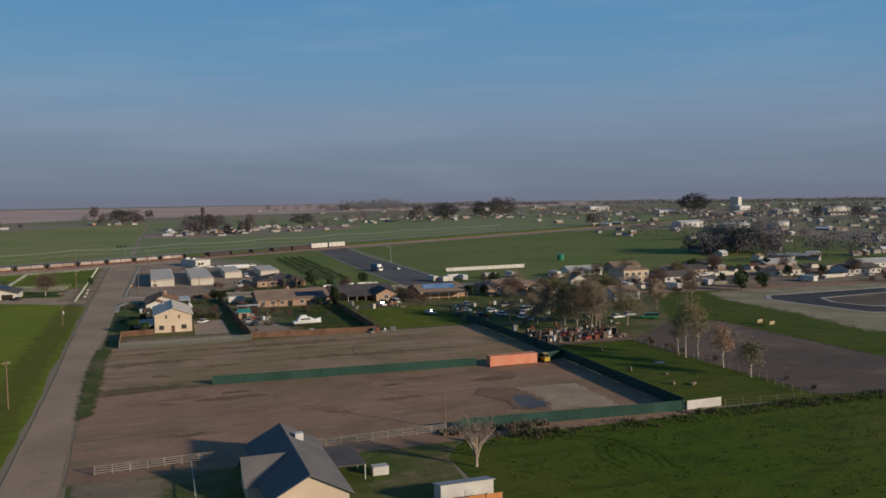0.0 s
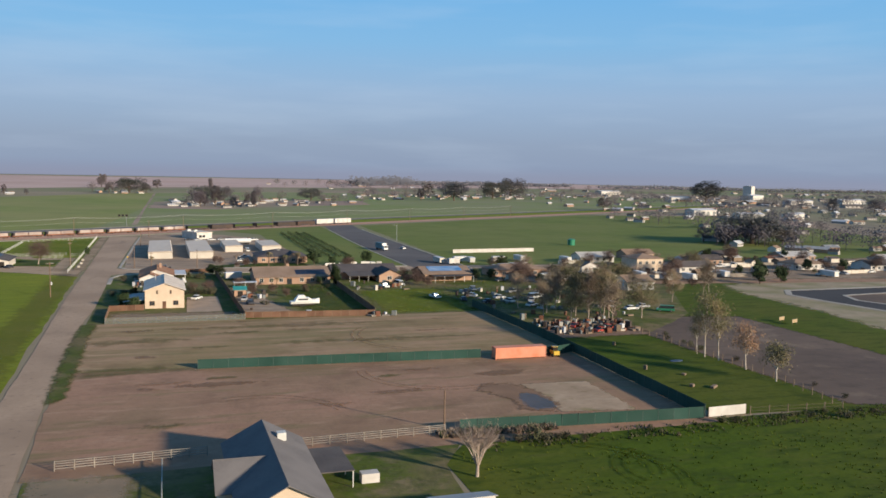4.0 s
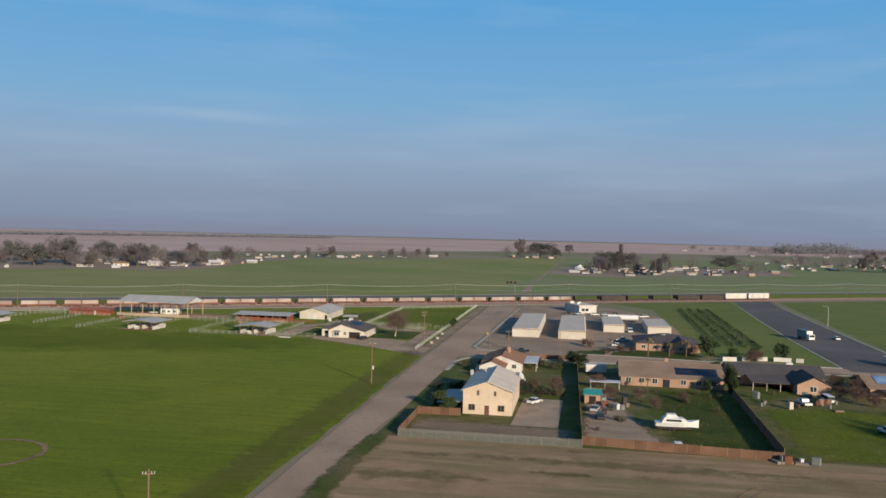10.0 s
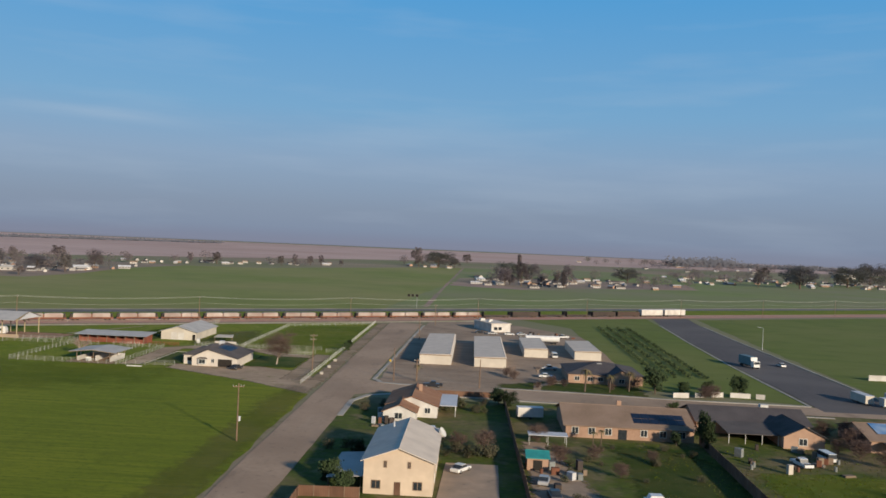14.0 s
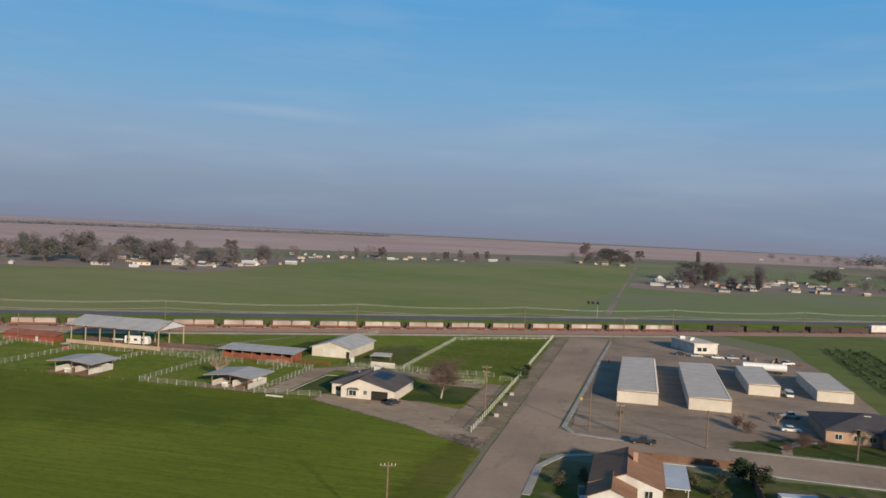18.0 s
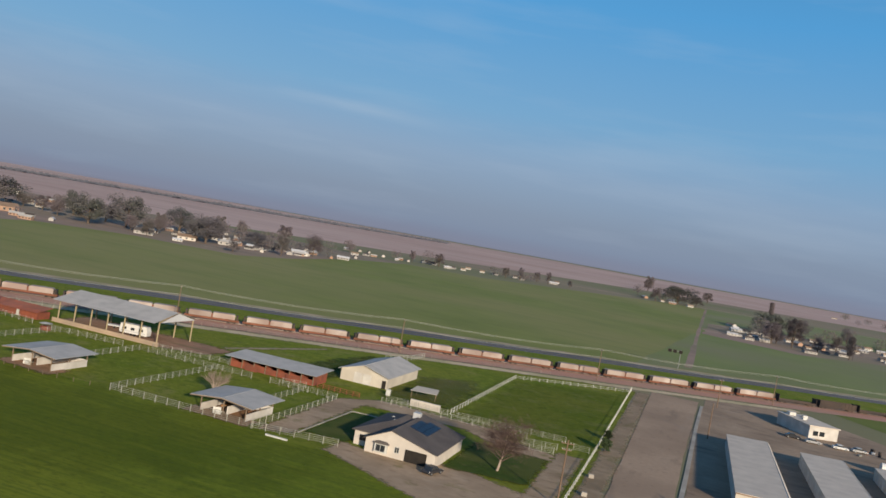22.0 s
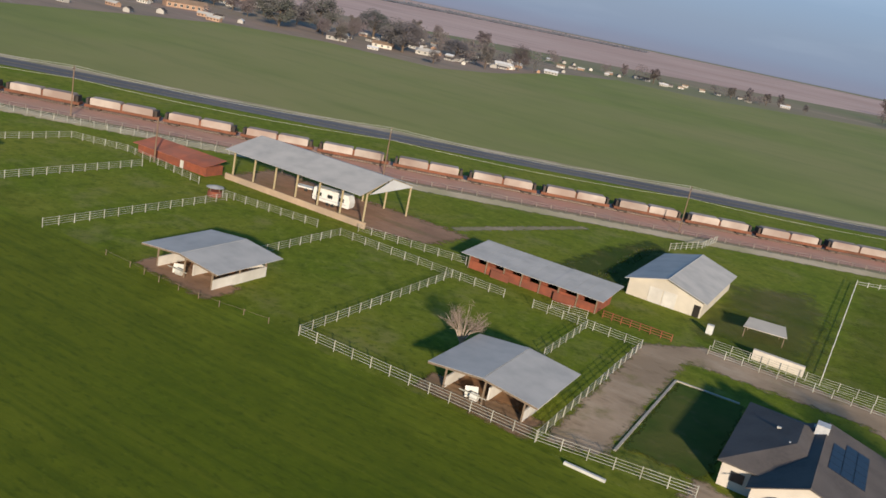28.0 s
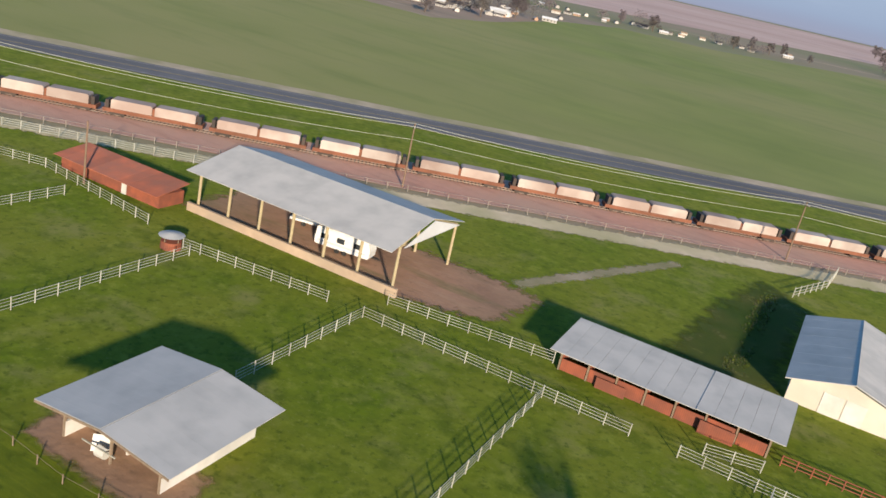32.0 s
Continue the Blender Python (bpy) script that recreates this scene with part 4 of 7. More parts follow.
# streets
patch("street_main", [(-21.6, -250), (-13.2, -250), (-13.4, 130), (-14.6, 180), (-15.3, 215), (-15.0, 242), (-13.2, 275), (-12.8, 350), (-11.8, 378), (-9.6, 470), (-7, 548), (-23, 548), (-23, 300), (-22.3, 240), (-21.6, 190)], .05, M["asphalt"], "worn grey two-lane street", "road", step=5, rough=.25)
patch("street_cross", [(-13.5, 354), (-5, 361), (24, 360.6), (30, 357), (70, 357), (112, 357), (500, 340), (500, 349), (136, 368), (70, 369.4), (45, 372.6), (20, 373.4), (-5, 372), (-12, 378)], .055, M["asphalt"], "worn asphalt side street", "road", step=4, rough=.15)
patch("street_new", [(109.8, 363), (134, 363), (135.5, 420), (139, 540), (142, 606), (147, 655), (123, 643), (119.5, 603), (114.5, 520), (111.3, 445)], .06, M["new_asphalt"], "wide new street of dark asphalt", "road", step=5, rough=.15)
patch("street_east", [(160, 297), (500, 262), (500, 275), (160, 308)], .05, M["dirt"], "reddish dirt road before the houses", "road", step=5, rough=.3)
soft_patch("frontage_track", [rail(-700, -20), rail(20, -20), rail(20, -14.4), rail(-700, -14.4)], .045, M["pale_track"], "pale dirt track along the railway", "road", edge=1.2, cell=2.0)
patch("rail_bed", [rail(-900, -12.2), rail(900, -12.2), rail(900, 7), rail(-900, 7)], .04, M["ballast"], "reddish ballast of the railway", step=6, rough=.6)
patch("verge", [rail(-900, 7), rail(900, 7), rail(900, 38.4), rail(-900, 38.4)], .03, M["pasture"], "grass verge between railway and highway", step=10, rough=.6)
patch("highway", [rail(-900, 38.4), rail(900, 38.4), rail(900, 51), rail(-900, 51)], .05, M["highway"], "grey two-lane highway", "road", step=20, rough=.1)
patch("highway_verge", [rail(-900, 51), rail(900, 51), rail(900, 57), rail(-900, 57)], .03, M["track"], "pale verge of the highway", step=10, rough=.8)
for off in (39.6, 49.8):
    patch("edge_line", strip(rail(-900, off), rail(900, off), .12), .056, M["line"], "white edge line of the highway", "road marking", step=50, rough=0)
patch("centre_line", strip(rail(-900, 44.7), rail(900, 44.7), .14), .056, M["yline"], "yellow centre line of the highway", "road marking", step=50, rough=0)
soft_patch("driveway", [(-25, 352), (-24, 372), (-34, 386), (-50, 394), (-60, 388), (-72, 390), (-72, 382), (-43, 366)], .04, M["drive"], "pale gravel forecourt of the ranch", edge=1.6, cell=.8)
soft_patch("driveway", [(-36, 372), (-30.5, 372), (-30.5, 424), (-36, 424)], .041, M["drive"], "pale gravel path beside the lawn", edge=1.2, cell=.8, fade=.85)
soft_patch("driveway", [(-87, 384), (-81, 386), (-81, 423), (-57, 424), (-46, 415), (-36, 415), (-36, 421), (-48, 424), (-50, 431), (-80, 432), (-88, 424)], .042, M["drive"], "pale gravel lane between the pens", edge=1.6, cell=.8)
soft_patch("barn_floor", [(-178, 430), (-141, 430), (-131, 434), (-129, 446), (-140, 447), (-178, 446)], .035, M["dirt"], "bare trampled mud at the hay barn", edge=2.5)
soft_patch("branch_track", strip((-134, 448), (-119, 483), 1.2), .036, M["track"], "worn track across the pasture", "road", edge=1.0, cell=.7, fade=.7)
soft_patch("weed_verge", [(-33, 20), (-24.5, 20), (-24.6, 352), (-31, 359), (-33, 340)], .034, M["verge_grass"], "yellowed rough verge beside the street", edge=3.5, fade=.35, cell=1.4, grain=.35)
soft_patch("dirt_pad", [(-12, 112), (1, 112), (1, 129), (-12, 131)], .034, M["slab"], "pale worn pad beside the farm house", edge=3.0, cell=.7, fade=.6)
soft_patch("plot_grass", [(45, 256), (64, 252), (66, 296), (60, 312), (46, 312)], .03, M["lawn"], "green grass of a house plot", edge=3, fade=.7)
soft_patch("plot_grass", [(69, 249), (96, 249), (98, 296), (84, 298), (70, 296)], .03, M["pasture"], "green grass of a house plot", edge=3, fade=.7)
soft_patch("plot_grass", [(4, 294), (11, 294), (11, 312), (4, 312)], .03, M["pasture"], "green grass of a house plot", edge=2, fade=.8)
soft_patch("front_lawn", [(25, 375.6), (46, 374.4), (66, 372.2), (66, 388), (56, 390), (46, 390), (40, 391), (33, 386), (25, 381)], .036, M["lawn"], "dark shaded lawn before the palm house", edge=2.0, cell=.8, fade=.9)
soft_patch("garden_path", [(46, 390), (46, 388.6), (41, 386.5), (37.4, 381), (36.8, 374.8), (34.6, 374.8), (35.2, 382), (39.5, 388.2)], .04, M["drive"], "pale curved garden path", "path", edge=.5, cell=.35)
soft_patch("worn_ground", [(132, 309), (330, 292), (480, 280), (480, 372), (250, 372), (140, 356)], .032, M["gravel"], "worn brown ground round the far houses", edge=6, cell=3, fade=.85, grain=.12)
soft_patch("paddock_grass", [(-62.5, 437), (-31, 437), (-31, 527), (-62.5, 506)], .03, M["weeds"], "dark green grass of the corner paddock", edge=5, cell=1.5, fade=.2, grain=.25)
soft_patch("dry_grass", [(-8, 250), (25, 250), (25, 261), (-8, 262)], .03, M["gravel"], "worn dusty ground before the cream house", edge=2.5, fade=.7)
patch("concrete_yard", [(12, 262), (22, 262), (22.5, 292), (13, 292)], .045, M["slab"], "bare concrete yard", "pavement", step=4, rough=.1)
soft_patch("dirt_yard", [(27.5, 250), (44, 250), (40, 268), (36, 290), (33, 312), (28, 312)], .04, M["gravel"], "dusty dirt yard", edge=2.0)
soft_patch("lot_slab", [(72, 162), (86, 161), (85, 140), (71, 142)], .045, M["drive"], "old concrete slab in the dirt lot", "pavement", edge=.8, cell=.5)
soft_patch("wet_mud", [(62, 160), (65, 164), (70, 163), (73, 156), (73, 147), (70, 143), (65, 145), (66, 151)], .048, M["wet"], "dark wet mud in the dirt lot", edge=1.8, cell=.6)
soft_patch("puddle", [(66.5, 147), (67.2, 152), (69.5, 156), (71.6, 154), (72.4, 149), (71.5, 145), (68, 144.5)], .05, M["water"], "shallow puddle in the mud", "puddle", edge=.9, cell=.3, fade=.55)
soft_patch("wet_mud", [(66, 172), (72, 174), (78, 173), (75, 170), (69, 170)], .048, M["wet"], "dark damp patch in the dirt lot", edge=1.4, cell=.6, fade=.7)
soft_patch("wet_mud", [(6, 176), (16, 178), (24, 176), (14, 174)], .048, M["wet"], "dark damp patch in the dirt lot", edge=1.4, cell=.6, fade=.7)
for q in ([(-10, 187), (11, 189), (12, 191), (4, 193.5), (-10, 194)], [(-10, 218), (6, 220), (14, 222), (2, 224), (-10, 223)],
          [(30, 212), (60, 210), (80, 212), (58, 214.5), (36, 214)], [(0, 236), (40, 233), (70, 236), (40, 238)]):
    soft_patch("weed_strip", q, .046, M["yard"], "thin green weeds on the dirt", "grass", edge=3.0, cell=.7, fade=.33, grain=.3)
for c, r0, r1, w0, w1 in (((-76, 216), 9.0, 10.2, -2.2, 2.4),):
    ring_ = [(c[0] + r1 * math.cos(w0 + (w1 - w0) * i / 24), c[1] + r1 * math.sin(w0 + (w1 - w0) * i / 24)) for i in range(25)]
    ring_ += [(c[0] + r0 * math.cos(w1 - (w1 - w0) * i / 24), c[1] + r0 * math.sin(w1 - (w1 - w0) * i / 24)) for i in range(25)]
    soft_patch("ball_pitch", ring_, .036, M["tilled"], "faint worn ring of a ball pitch in the grass", edge=.6, cell=.35, fade=.8)
soft_patch("verge_weeds", [(-14.4, 168), (-11.4, 172), (-11.2, 206), (-11.6, 232), (-10.4, 247), (-14.6, 247), (-15.2, 225), (-15.1, 205)], .046, M["yard"], "green weeds between street and dirt lot", "grass", edge=1.6, cell=.6, fade=.85, grain=.35)
# faint tyre arcs pressed into the dirt
for cx, cy, r, w0, w1 in ((20, 150, 14, .2, 1.9), (60, 178, 15, 3.0, 5.0), (70, 215, 18, 2.4, 4.2)):
    for d in (0, 1.8):
        n_ = 20
        o = [(cx + (r + d + .2) * math.cos(w0 + (w1 - w0) * i / n_), cy + (r + d + .2) * math.sin(w0 + (w1 - w0) * i / n_)) for i in range(n_ + 1)]
        o += [(cx + (r + d - .2) * math.cos(w1 - (w1 - w0) * i / n_), cy + (r + d - .2) * math.sin(w1 - (w1 - w0) * i / n_)) for i in range(n_ + 1)]
        soft_patch("tyre_track", o, .05, M["rut"], "curved tyre track in the dirt", "tyre track", edge=.35, cell=.25, fade=.5)
rd_ = random.Random(3)
for i in range(20):
    x, y = rd_.uniform(-6, 88), rd_.choice((rd_.uniform(138, 184), rd_.uniform(192, 244)))
    w, h = rd_.uniform(2, 7), rd_.uniform(.5, 1.4)
    pts_ = [(x + w * math.cos(k * .785) * rd_.uniform(.6, 1.2), y + h * math.sin(k * .785) * rd_.uniform(.6, 1.2)) for k in range(8)]
    soft_patch("dirt_mark", pts_, .049, M[rd_.choice(("rut", "wet", "yard"))], "uneven stain on the bare dirt", "stain", edge=1.5, cell=.5, fade=.45)

# ---- kerbs and pavements ----
def kerb(name, pts, w, label, h=.15):
    k = thing(name, label, "pavement", kind="structure")
    for a, b in zip(pts, pts[1:]):
        a, b = Vector(a), Vector(b)
        L, n = (b - a).length, max(1, round((b - a).length / 6))
        ang = math.degrees(math.atan2((b - a).y, (b - a).x))
        me = mesh_of(B(.01, L / n - .01, -w / 2, w / 2, 0, h), "slab", M["concrete"])
        for j in range(n):
            q = a.lerp(b, j / n)
            part("slab", me, None, k, at=pose(q.x, q.y, 0, 0, 0, ang))
    return k


kerb("kerb", [(-10.7, 380), (-9.2, 430), (-7.4, 500), (-6, 540)], 1.0, "pale concrete kerb along the storage yard")
kerb("kerb", [(-10.5, 380), (-8, 374.8), (-3, 373.4), (3, 373)], 1.5, "concrete pavement at the street corner")
kerb("kerb", [(-12.2, 328), (-12.2, 346), (-9, 355), (-3, 358.4), (22, 358.3)], 1.4, "concrete kerb round the corner plot")
kerb("kerb", [(108.9, 370), (110.4, 445), (113.6, 520), (118.5, 600)], .8, "pale pavement beside the new street")
kerb("kerb", [(135, 370), (136.6, 420), (140, 540), (143, 604)], .7, "pale pavement beside the new street")
kerb("kerb", [(24, 374.4), (46, 373.3), (70, 370.3), (109, 370)], 1.1, "pavement along the side street")
kerb("kerb", [(26, 357), (68, 355), (109, 354.6)], 1.2, "pavement along the side street")
soft_patch("dirt_verge", [(-28, 372), (-23.3, 372), (-23.3, 540), (-27.6, 540)], .045, M["drive"], "trodden dirt between street and fence", edge=1.5, cell=.8, fade=.7, grain=.4)
kerb("kerb", [(330, 165), (226, 217), (222, 240), (220, 258), (228, 268.5), (281, 270), (330, 272)], 2.2, "pale concrete kerb of the paved loop")
kerb("kerb", [(330, 184), (239, 229), (235, 242), (240, 253), (266, 256), (330, 258)], 1.6, "pale inner kerb of the paved loop")

# ---- storage sheds ----
def storage(x0, x1, y0, y1, eave, label):
    s = thing("storage_shed", label, "storage building", group="storage sheds")
    gable(s, x0, x1, y0, y1, eave, .3, "y", M["pale"], M["pale_roof"], over=.15, panel=2.4, peak=.96)
    part("fascia", B(x0 - .12, x1 + .12, y0 - .2, y0 - .16, eave - .1, eave + .12), M["shingle_tan"], s)
    for side, edge in (("w", x0), ("e", x1)):
        y = y0 + 3
        while y < y1 - 2:
            door(s, side, y, 2.6, 2.4, edge, M["white_wall"], "roller_door")
            y += 3.4
    return s


storage(0, 10.4, 415, 478, 3.1, "long pale storage shed with a grey metal roof")
storage(18, 28.4, 414, 476, 3.1, "long pale storage shed with a grey metal roof beside another")
storage(36, 44.5, 444, 479, 3.0, "shorter pale storage shed with a grey roof")
storage(54, 63.5, 443, 476, 3.0, "shorter pale storage shed at the yard's end")
of = thing("office_building", "white flat-roofed office beside the railway", "building", pose(25.7, 524.2, 0, 0, 0, 26))
part("wall", B(0, 9.8, 0, 18, 0, 3.8), M["white_wall"], of)
part("roof", B(-.35, 10.15, -.35, 18.35, 3.8, 4.05), M["pale_roof"], of)
for a in (2.2, 4.4):
    window(of, "s", a, 1.1, 1.5, 1.2, 0, M["dark"])
for x, y, w in ((2.4, 14.5, 1.1), (5.6, 12.2, .8), (3.2, 8.5, .6)):
    part("roof_unit", B(x - w, x + w, y - w * .8, y + w * .8, 4.05, 4.05 + w * .9), M["white_paint"], of, "white rooftop unit")
tk = thing("tank_trailer", "white tank trailer parked behind the sheds", "trailer", pose(46, 488, 0, 0, 0, 4))
part("tank", T((-7, 0, 2.2), (7, 0, 2.2), 1.25, n=16), CAR["white"], tk)
for x in (-5, -3.8, 4, 5.2):
    for s in (-1, 1):
        part("wheel", WHEEL, None, tk, at=pose(x, s * .95, .5) @ Matrix.Diagonal((1.5, 1.2, 1.5, 1)))
part("chassis", B(-6.5, 6.5, -.9, .9, .75, 1.05), M["wagon_dark"], tk)

# ---- houses of the block ----
yh = thing("gabled_house", "tall cream gabled house with a grey metal roof", "house")
gable(yh, .6, 11.6, 271, 294, 5.4, 2.0, "y", M["cream"], M["pale_roof"], over=.5, panel=1.9)
door(yh, "s", 6.0, 1.0, 2.1, 271, M["fence_wood"])
for a in (2.6, 9.2):
    window(yh, "s", a, 1.0, 1.3, 1.2, 271, M["shingle_tan"])
for a in (4.0, 7.8):
    window(yh, "s", a, 4.4, .35, .9, 271, M["shingle_tan"])
for a in (276, 283, 289):
    window(yh, "e", a, 1.2, 1.4, 1.2, 11.6, M["white_paint"])
part("dish", T((12.0, 292, 5.5), (12.3, 291.9, 5.7), .9, .95, n=14), M["white_paint"], yh, "white satellite dish")
part("pipe_vent", T((3.5, 290, 6.2), (3.5, 290, 7.6), .15), M["lamp"], yh)
lean = thing("carport", "low grey lean-to roof beside the house", "carport")
slabm = bmesh.new(); slab4(slabm, [(-5.5, 272, 2.1), (.4, 272, 2.5), (.4, 288, 2.5), (-5.5, 288, 2.1)], .08)
part("roof", slabm, M["metal_roof"], lean)
for x, y in ((-5.2, 272.3), (-5.2, 280), (-5.2, 287.7), (0, 272.3), (0, 287.7)):
    part("post", T((x, y, 0), (x, y, 2.05 + (.3 if x > -1 else 0)), .07), M["post_wood"], lean)

wh = thing("corner_house", "white bungalow with terracotta shingle roofs", "house")
gable(wh, -2.0, 5.2, 323.5, 333, 2.5, 1.5, "y", M["white_wall"], M["shingle_red"], over=.4)
gable(wh, -2.0, 9.6, 330.5, 348, 2.7, 2.0, "y", M["white_wall"], M["shingle_red"], over=.4)
part("patio_roof", B(10.05, 14.0, 332.5, 347.4, 2.5, 2.62), M["white_roof"], wh)
for x, y in ((13.7, 332.8), (13.7, 347.1), (13.7, 340)):
    part("patio_post", T((x, y, 0), (x, y, 2.5), .07), M["white_paint"], wh)
part("chimney", B(4.7, 5.5, 340, 341, 3.8, 6.0), M["tan_wall"], wh)
window(wh, "s", 1.4, 1.0, 1.6, 1.2, 323.5, M["white_paint"])
window(wh, "s", 7.4, 1.1, 1.2, 1.1, 330.5, M["white_paint"])

sh = thing("ranch_house", "long brick bungalow with a tan roof and solar panels", "house")
gable(sh, 37.5, 64.5, 318.5, 338, 2.7, 2.6, "x", M["tan_wall"], M["shingle_tan"], over=.6)
for i in range(2):
    for j in range(6):
        bm = bmesh.new()
        x, y = 52.2 + j * 1.85, 320.2 + i * 2.3
        z = 2.7 + (y - 318.5) * 2.6 / 9.75 + .22
        slab4(bm, [(x, y, z), (x + 1.75, y, z), (x + 1.75, y + 2.1, z + 2.1 * .267), (x, y + 2.1, z + 2.1 * .267)], .05)
        part("solar_panel", bm, M["solar"], sh)
for a in (39.5, 43, 46.5, 54, 58, 62):
    window(sh, "s", a, .9, 1.3, 1.3, 318.5, M["white_paint"])
door(sh, "s", 49.5, 1.8, 2.1, 318.5, M["glass"], "glass_door")
part("chimney", B(50, 51, 330, 331, 5, 6.2), M["tan_wall"], sh)

h2 = thing("dark_roofed_house", "bungalow with dark shingle roof and brick gable", "house")
gable(h2, 68, 93, 330, 344, 2.7, 2.2, "x", M["tan_wall"], M["shingle_slate"], over=.6)
gable(h2, 83, 91.5, 318, 331, 2.7, 2.0, "y", M["tan_wall"], M["shingle_dark"], over=.5)
bm = bmesh.new(); slab4(bm, [(72, 320, 2.3), (83, 320, 2.3), (83, 330, 2.9), (72, 330, 2.9)], .12)
part("patio_roof", bm, M["shingle_grey"], h2)
for x in (72.3, 75.8, 79.3, 82.7):
    part("patio_post", T((x, 320.3, 0), (x, 320.3, 2.2), .09), M["white_paint"], h2)
for a in (70, 74.5, 79):
    window(h2, "s", a, .9, 1.5, 1.2, 330, M["white_paint"])
window(h2, "s", 87, .9, 1.6, 1.3, 318, M["white_paint"])
part("air_conditioner", B(84.5, 86.3, 337.5, 339, 4.2, 5.6), M["white_paint"], h2, "white rooftop air conditioner")

ph = thing("palm_house", "tan house with dark hipped roof behind palms", "house")
part("wall", B(46, 68, 391, 411, 0, 2.7), M["tan_wall"], ph)
hip(ph, 46, 68, 391, 411, 2.7, 2.6, M["shingle_slate"])
gable(ph, 57.4, 65.4, 388.5, 400, 2.7, 1.9, "y", M["tan_wall"], M["shingle_slate"], over=.5)
for a in (48.6, 52.5, 55.6):
    window(ph, "s", a, .9, 1.4, 1.1, 391, M["white_paint"])
window(ph, "s", 61.4, .9, 1.5, 1.2, 388.5, M["white_paint"])
part("ridge_vent", B(55.5, 57.0, 399, 400.2, 4.6, 5.1), M["white_paint"], ph, "small white roof vent")

bh = thing("tarped_house", "tan house with a blue tarp on its roof", "house")
gable(bh, 101, 120, 318, 334, 2.7, 2.0, "x", M["tan_wall"], M["shingle_tan"], over=.6)
bm = bmesh.new(); slab4(bm, [(103.5, 320.6, 3.63), (117, 320.6, 3.63), (117, 325.6, 4.88), (103.5, 325.6, 4.88)], .03)
part("tarp", bm, M["blue_tarp"], bh, "blue tarp over the roof")
part("porch_roof", B(103, 119, 312, 317.6, 2.4, 2.5), M["shingle_dark"], bh)
for x in (103.3, 107, 111, 115, 118.7):
    part("porch_post", T((x, 312.3, 0), (x, 312.3, 2.4), .08), M["white_paint"], bh)
ts = thing("garden_shed", "small shed with turquoise metal roof", "shed")
gable(ts, 27.6, 31.4, 290, 295, 2.3, .7, "x", M["tan_wall"], M["teal"], over=.3)
door(ts, "s", 29.5, 1.6, 1.9, 290, M["dark"])


def simple_house(name, x0, x1, y0, y1, wall, roof, label, eave=2.7, rise=1.9, along="x", hipped=False, floors=1):
    h = thing(name, label, "house")
    if hipped:
        part("wall", B(x0, x1, y0, y1, 0, eave), M[wall], h)
        hip(h, x0, x1, y0, y1, eave, rise, M[roof], along=along)
    else:
        gable(h, x0, x1, y0, y1, eave, rise, along, M[wall], M[roof])
    n = max(2, int((x1 - x0) / 3.2))
    for f in range(floors):
        for i in range(n):
            window(h, "s", x0 + (i + .5) * (x1 - x0) / n, .9 + f * 2.8, 1.3, 1.2, y0, M["white_paint"])
    return h


simple_house("house", 132, 156, 326, 338, "tan_wall", "shingle_tan", "low tan house with a shingle roof", hipped=True)
simple_house("house", 176, 184, 333, 342, "white_wall", "shingle_tan", "small white gabled house", along="y")
simple_house("two_storey_house", 201, 214, 330, 343, "cream", "shingle_tan", "two-storey cream house with hipped roof", eave=6.0, rise=1.8, hipped=True, floors=2)
simple_house("house", 166, 177, 279, 290, "white_wall", "shingle_tan", "white house with a brown roof", eave=3.2)
simple_house("house", 220, 238, 326, 336, "white_wall", "shingle_grey", "long white house with grey roof")
simple_house("house", 282, 300, 327, 338, "white_wall", "shingle_tan", "white house with a tan roof", hipped=True)
simple_house("house", 246, 262, 352, 362, "tan_wall", "shingle_dark", "brown house with a dark roof")
simple_house("house", 318, 338, 318, 330, "white_wall", "shingle_grey", "white house at the street's end")
simple_house("house", 196, 214, 372, 382, "white_wall", "metal_roof", "white shed-like house with a metal roof")
simple_house("house", 228, 244, 384, 394, "tan_wall", "shingle_tan", "tan house behind the trees")
simple_house("house", 268, 286, 372, 382, "white_wall", "shingle_dark", "white house with a dark roof behind trees")
simple_house("house", 306, 326, 362, 374, "tan_wall", "metal_roof", "tan building with a metal roof")
simple_house("house", 350, 372, 340, 352, "white_wall", "metal_roof", "white building with a pale roof")

# ---- first house, seen from above ----
fh = thing("farm_house", "house with steep grey roof and cream gable", "house")
gable(fh, 13.2, 23.4, 105.5, 131, 2.9, 2.7, "y", M["cream"], M["shingle_pale"], over=.6)
gable(fh, 11.2, 18.3, 113, 121.5, 2.7, 2.4, "x", M["cream"], M["shingle_pale"], over=.5)
part("roof_cooler", B(19.6, 20.8, 124.6, 125.8, 4.6, 5.7), M["white_paint"], fh, "white rooftop cooler")
part("porch_roof", B(24.0, 28.6, 117, 127, 2.3, 2.42), M["shingle_grey"], fh)
for x, y in ((28.4, 117.2), (28.4, 126.8), (28.4, 122)):
    part("porch_post", T((x, y, 0), (x, y, 2.3), .08), M["white_paint"], fh)
door(fh, "s", 18.3, 5, 2.3, 105.5, M["white_wall"], "garage_door")
ws = thing("white_shed", "white metal shed with a flat grey roof", "shed")
part("wall", (lambda b: (prism(b, [(102.6, 0), (105.4, 0), (105.4, 2.3), (102.6, 2.9)], 35, 42.5, "x"), b)[1])(bmesh.new()), M["white_wall"], ws)
part("roof", (lambda b: (slab4(b, [(34.8, 102.3, 3.08), (42.7, 102.3, 3.08), (42.7, 105.7, 2.36), (34.8, 105.7, 2.36)], .09), b)[1])(bmesh.new()), M["metal_roof"], ws)
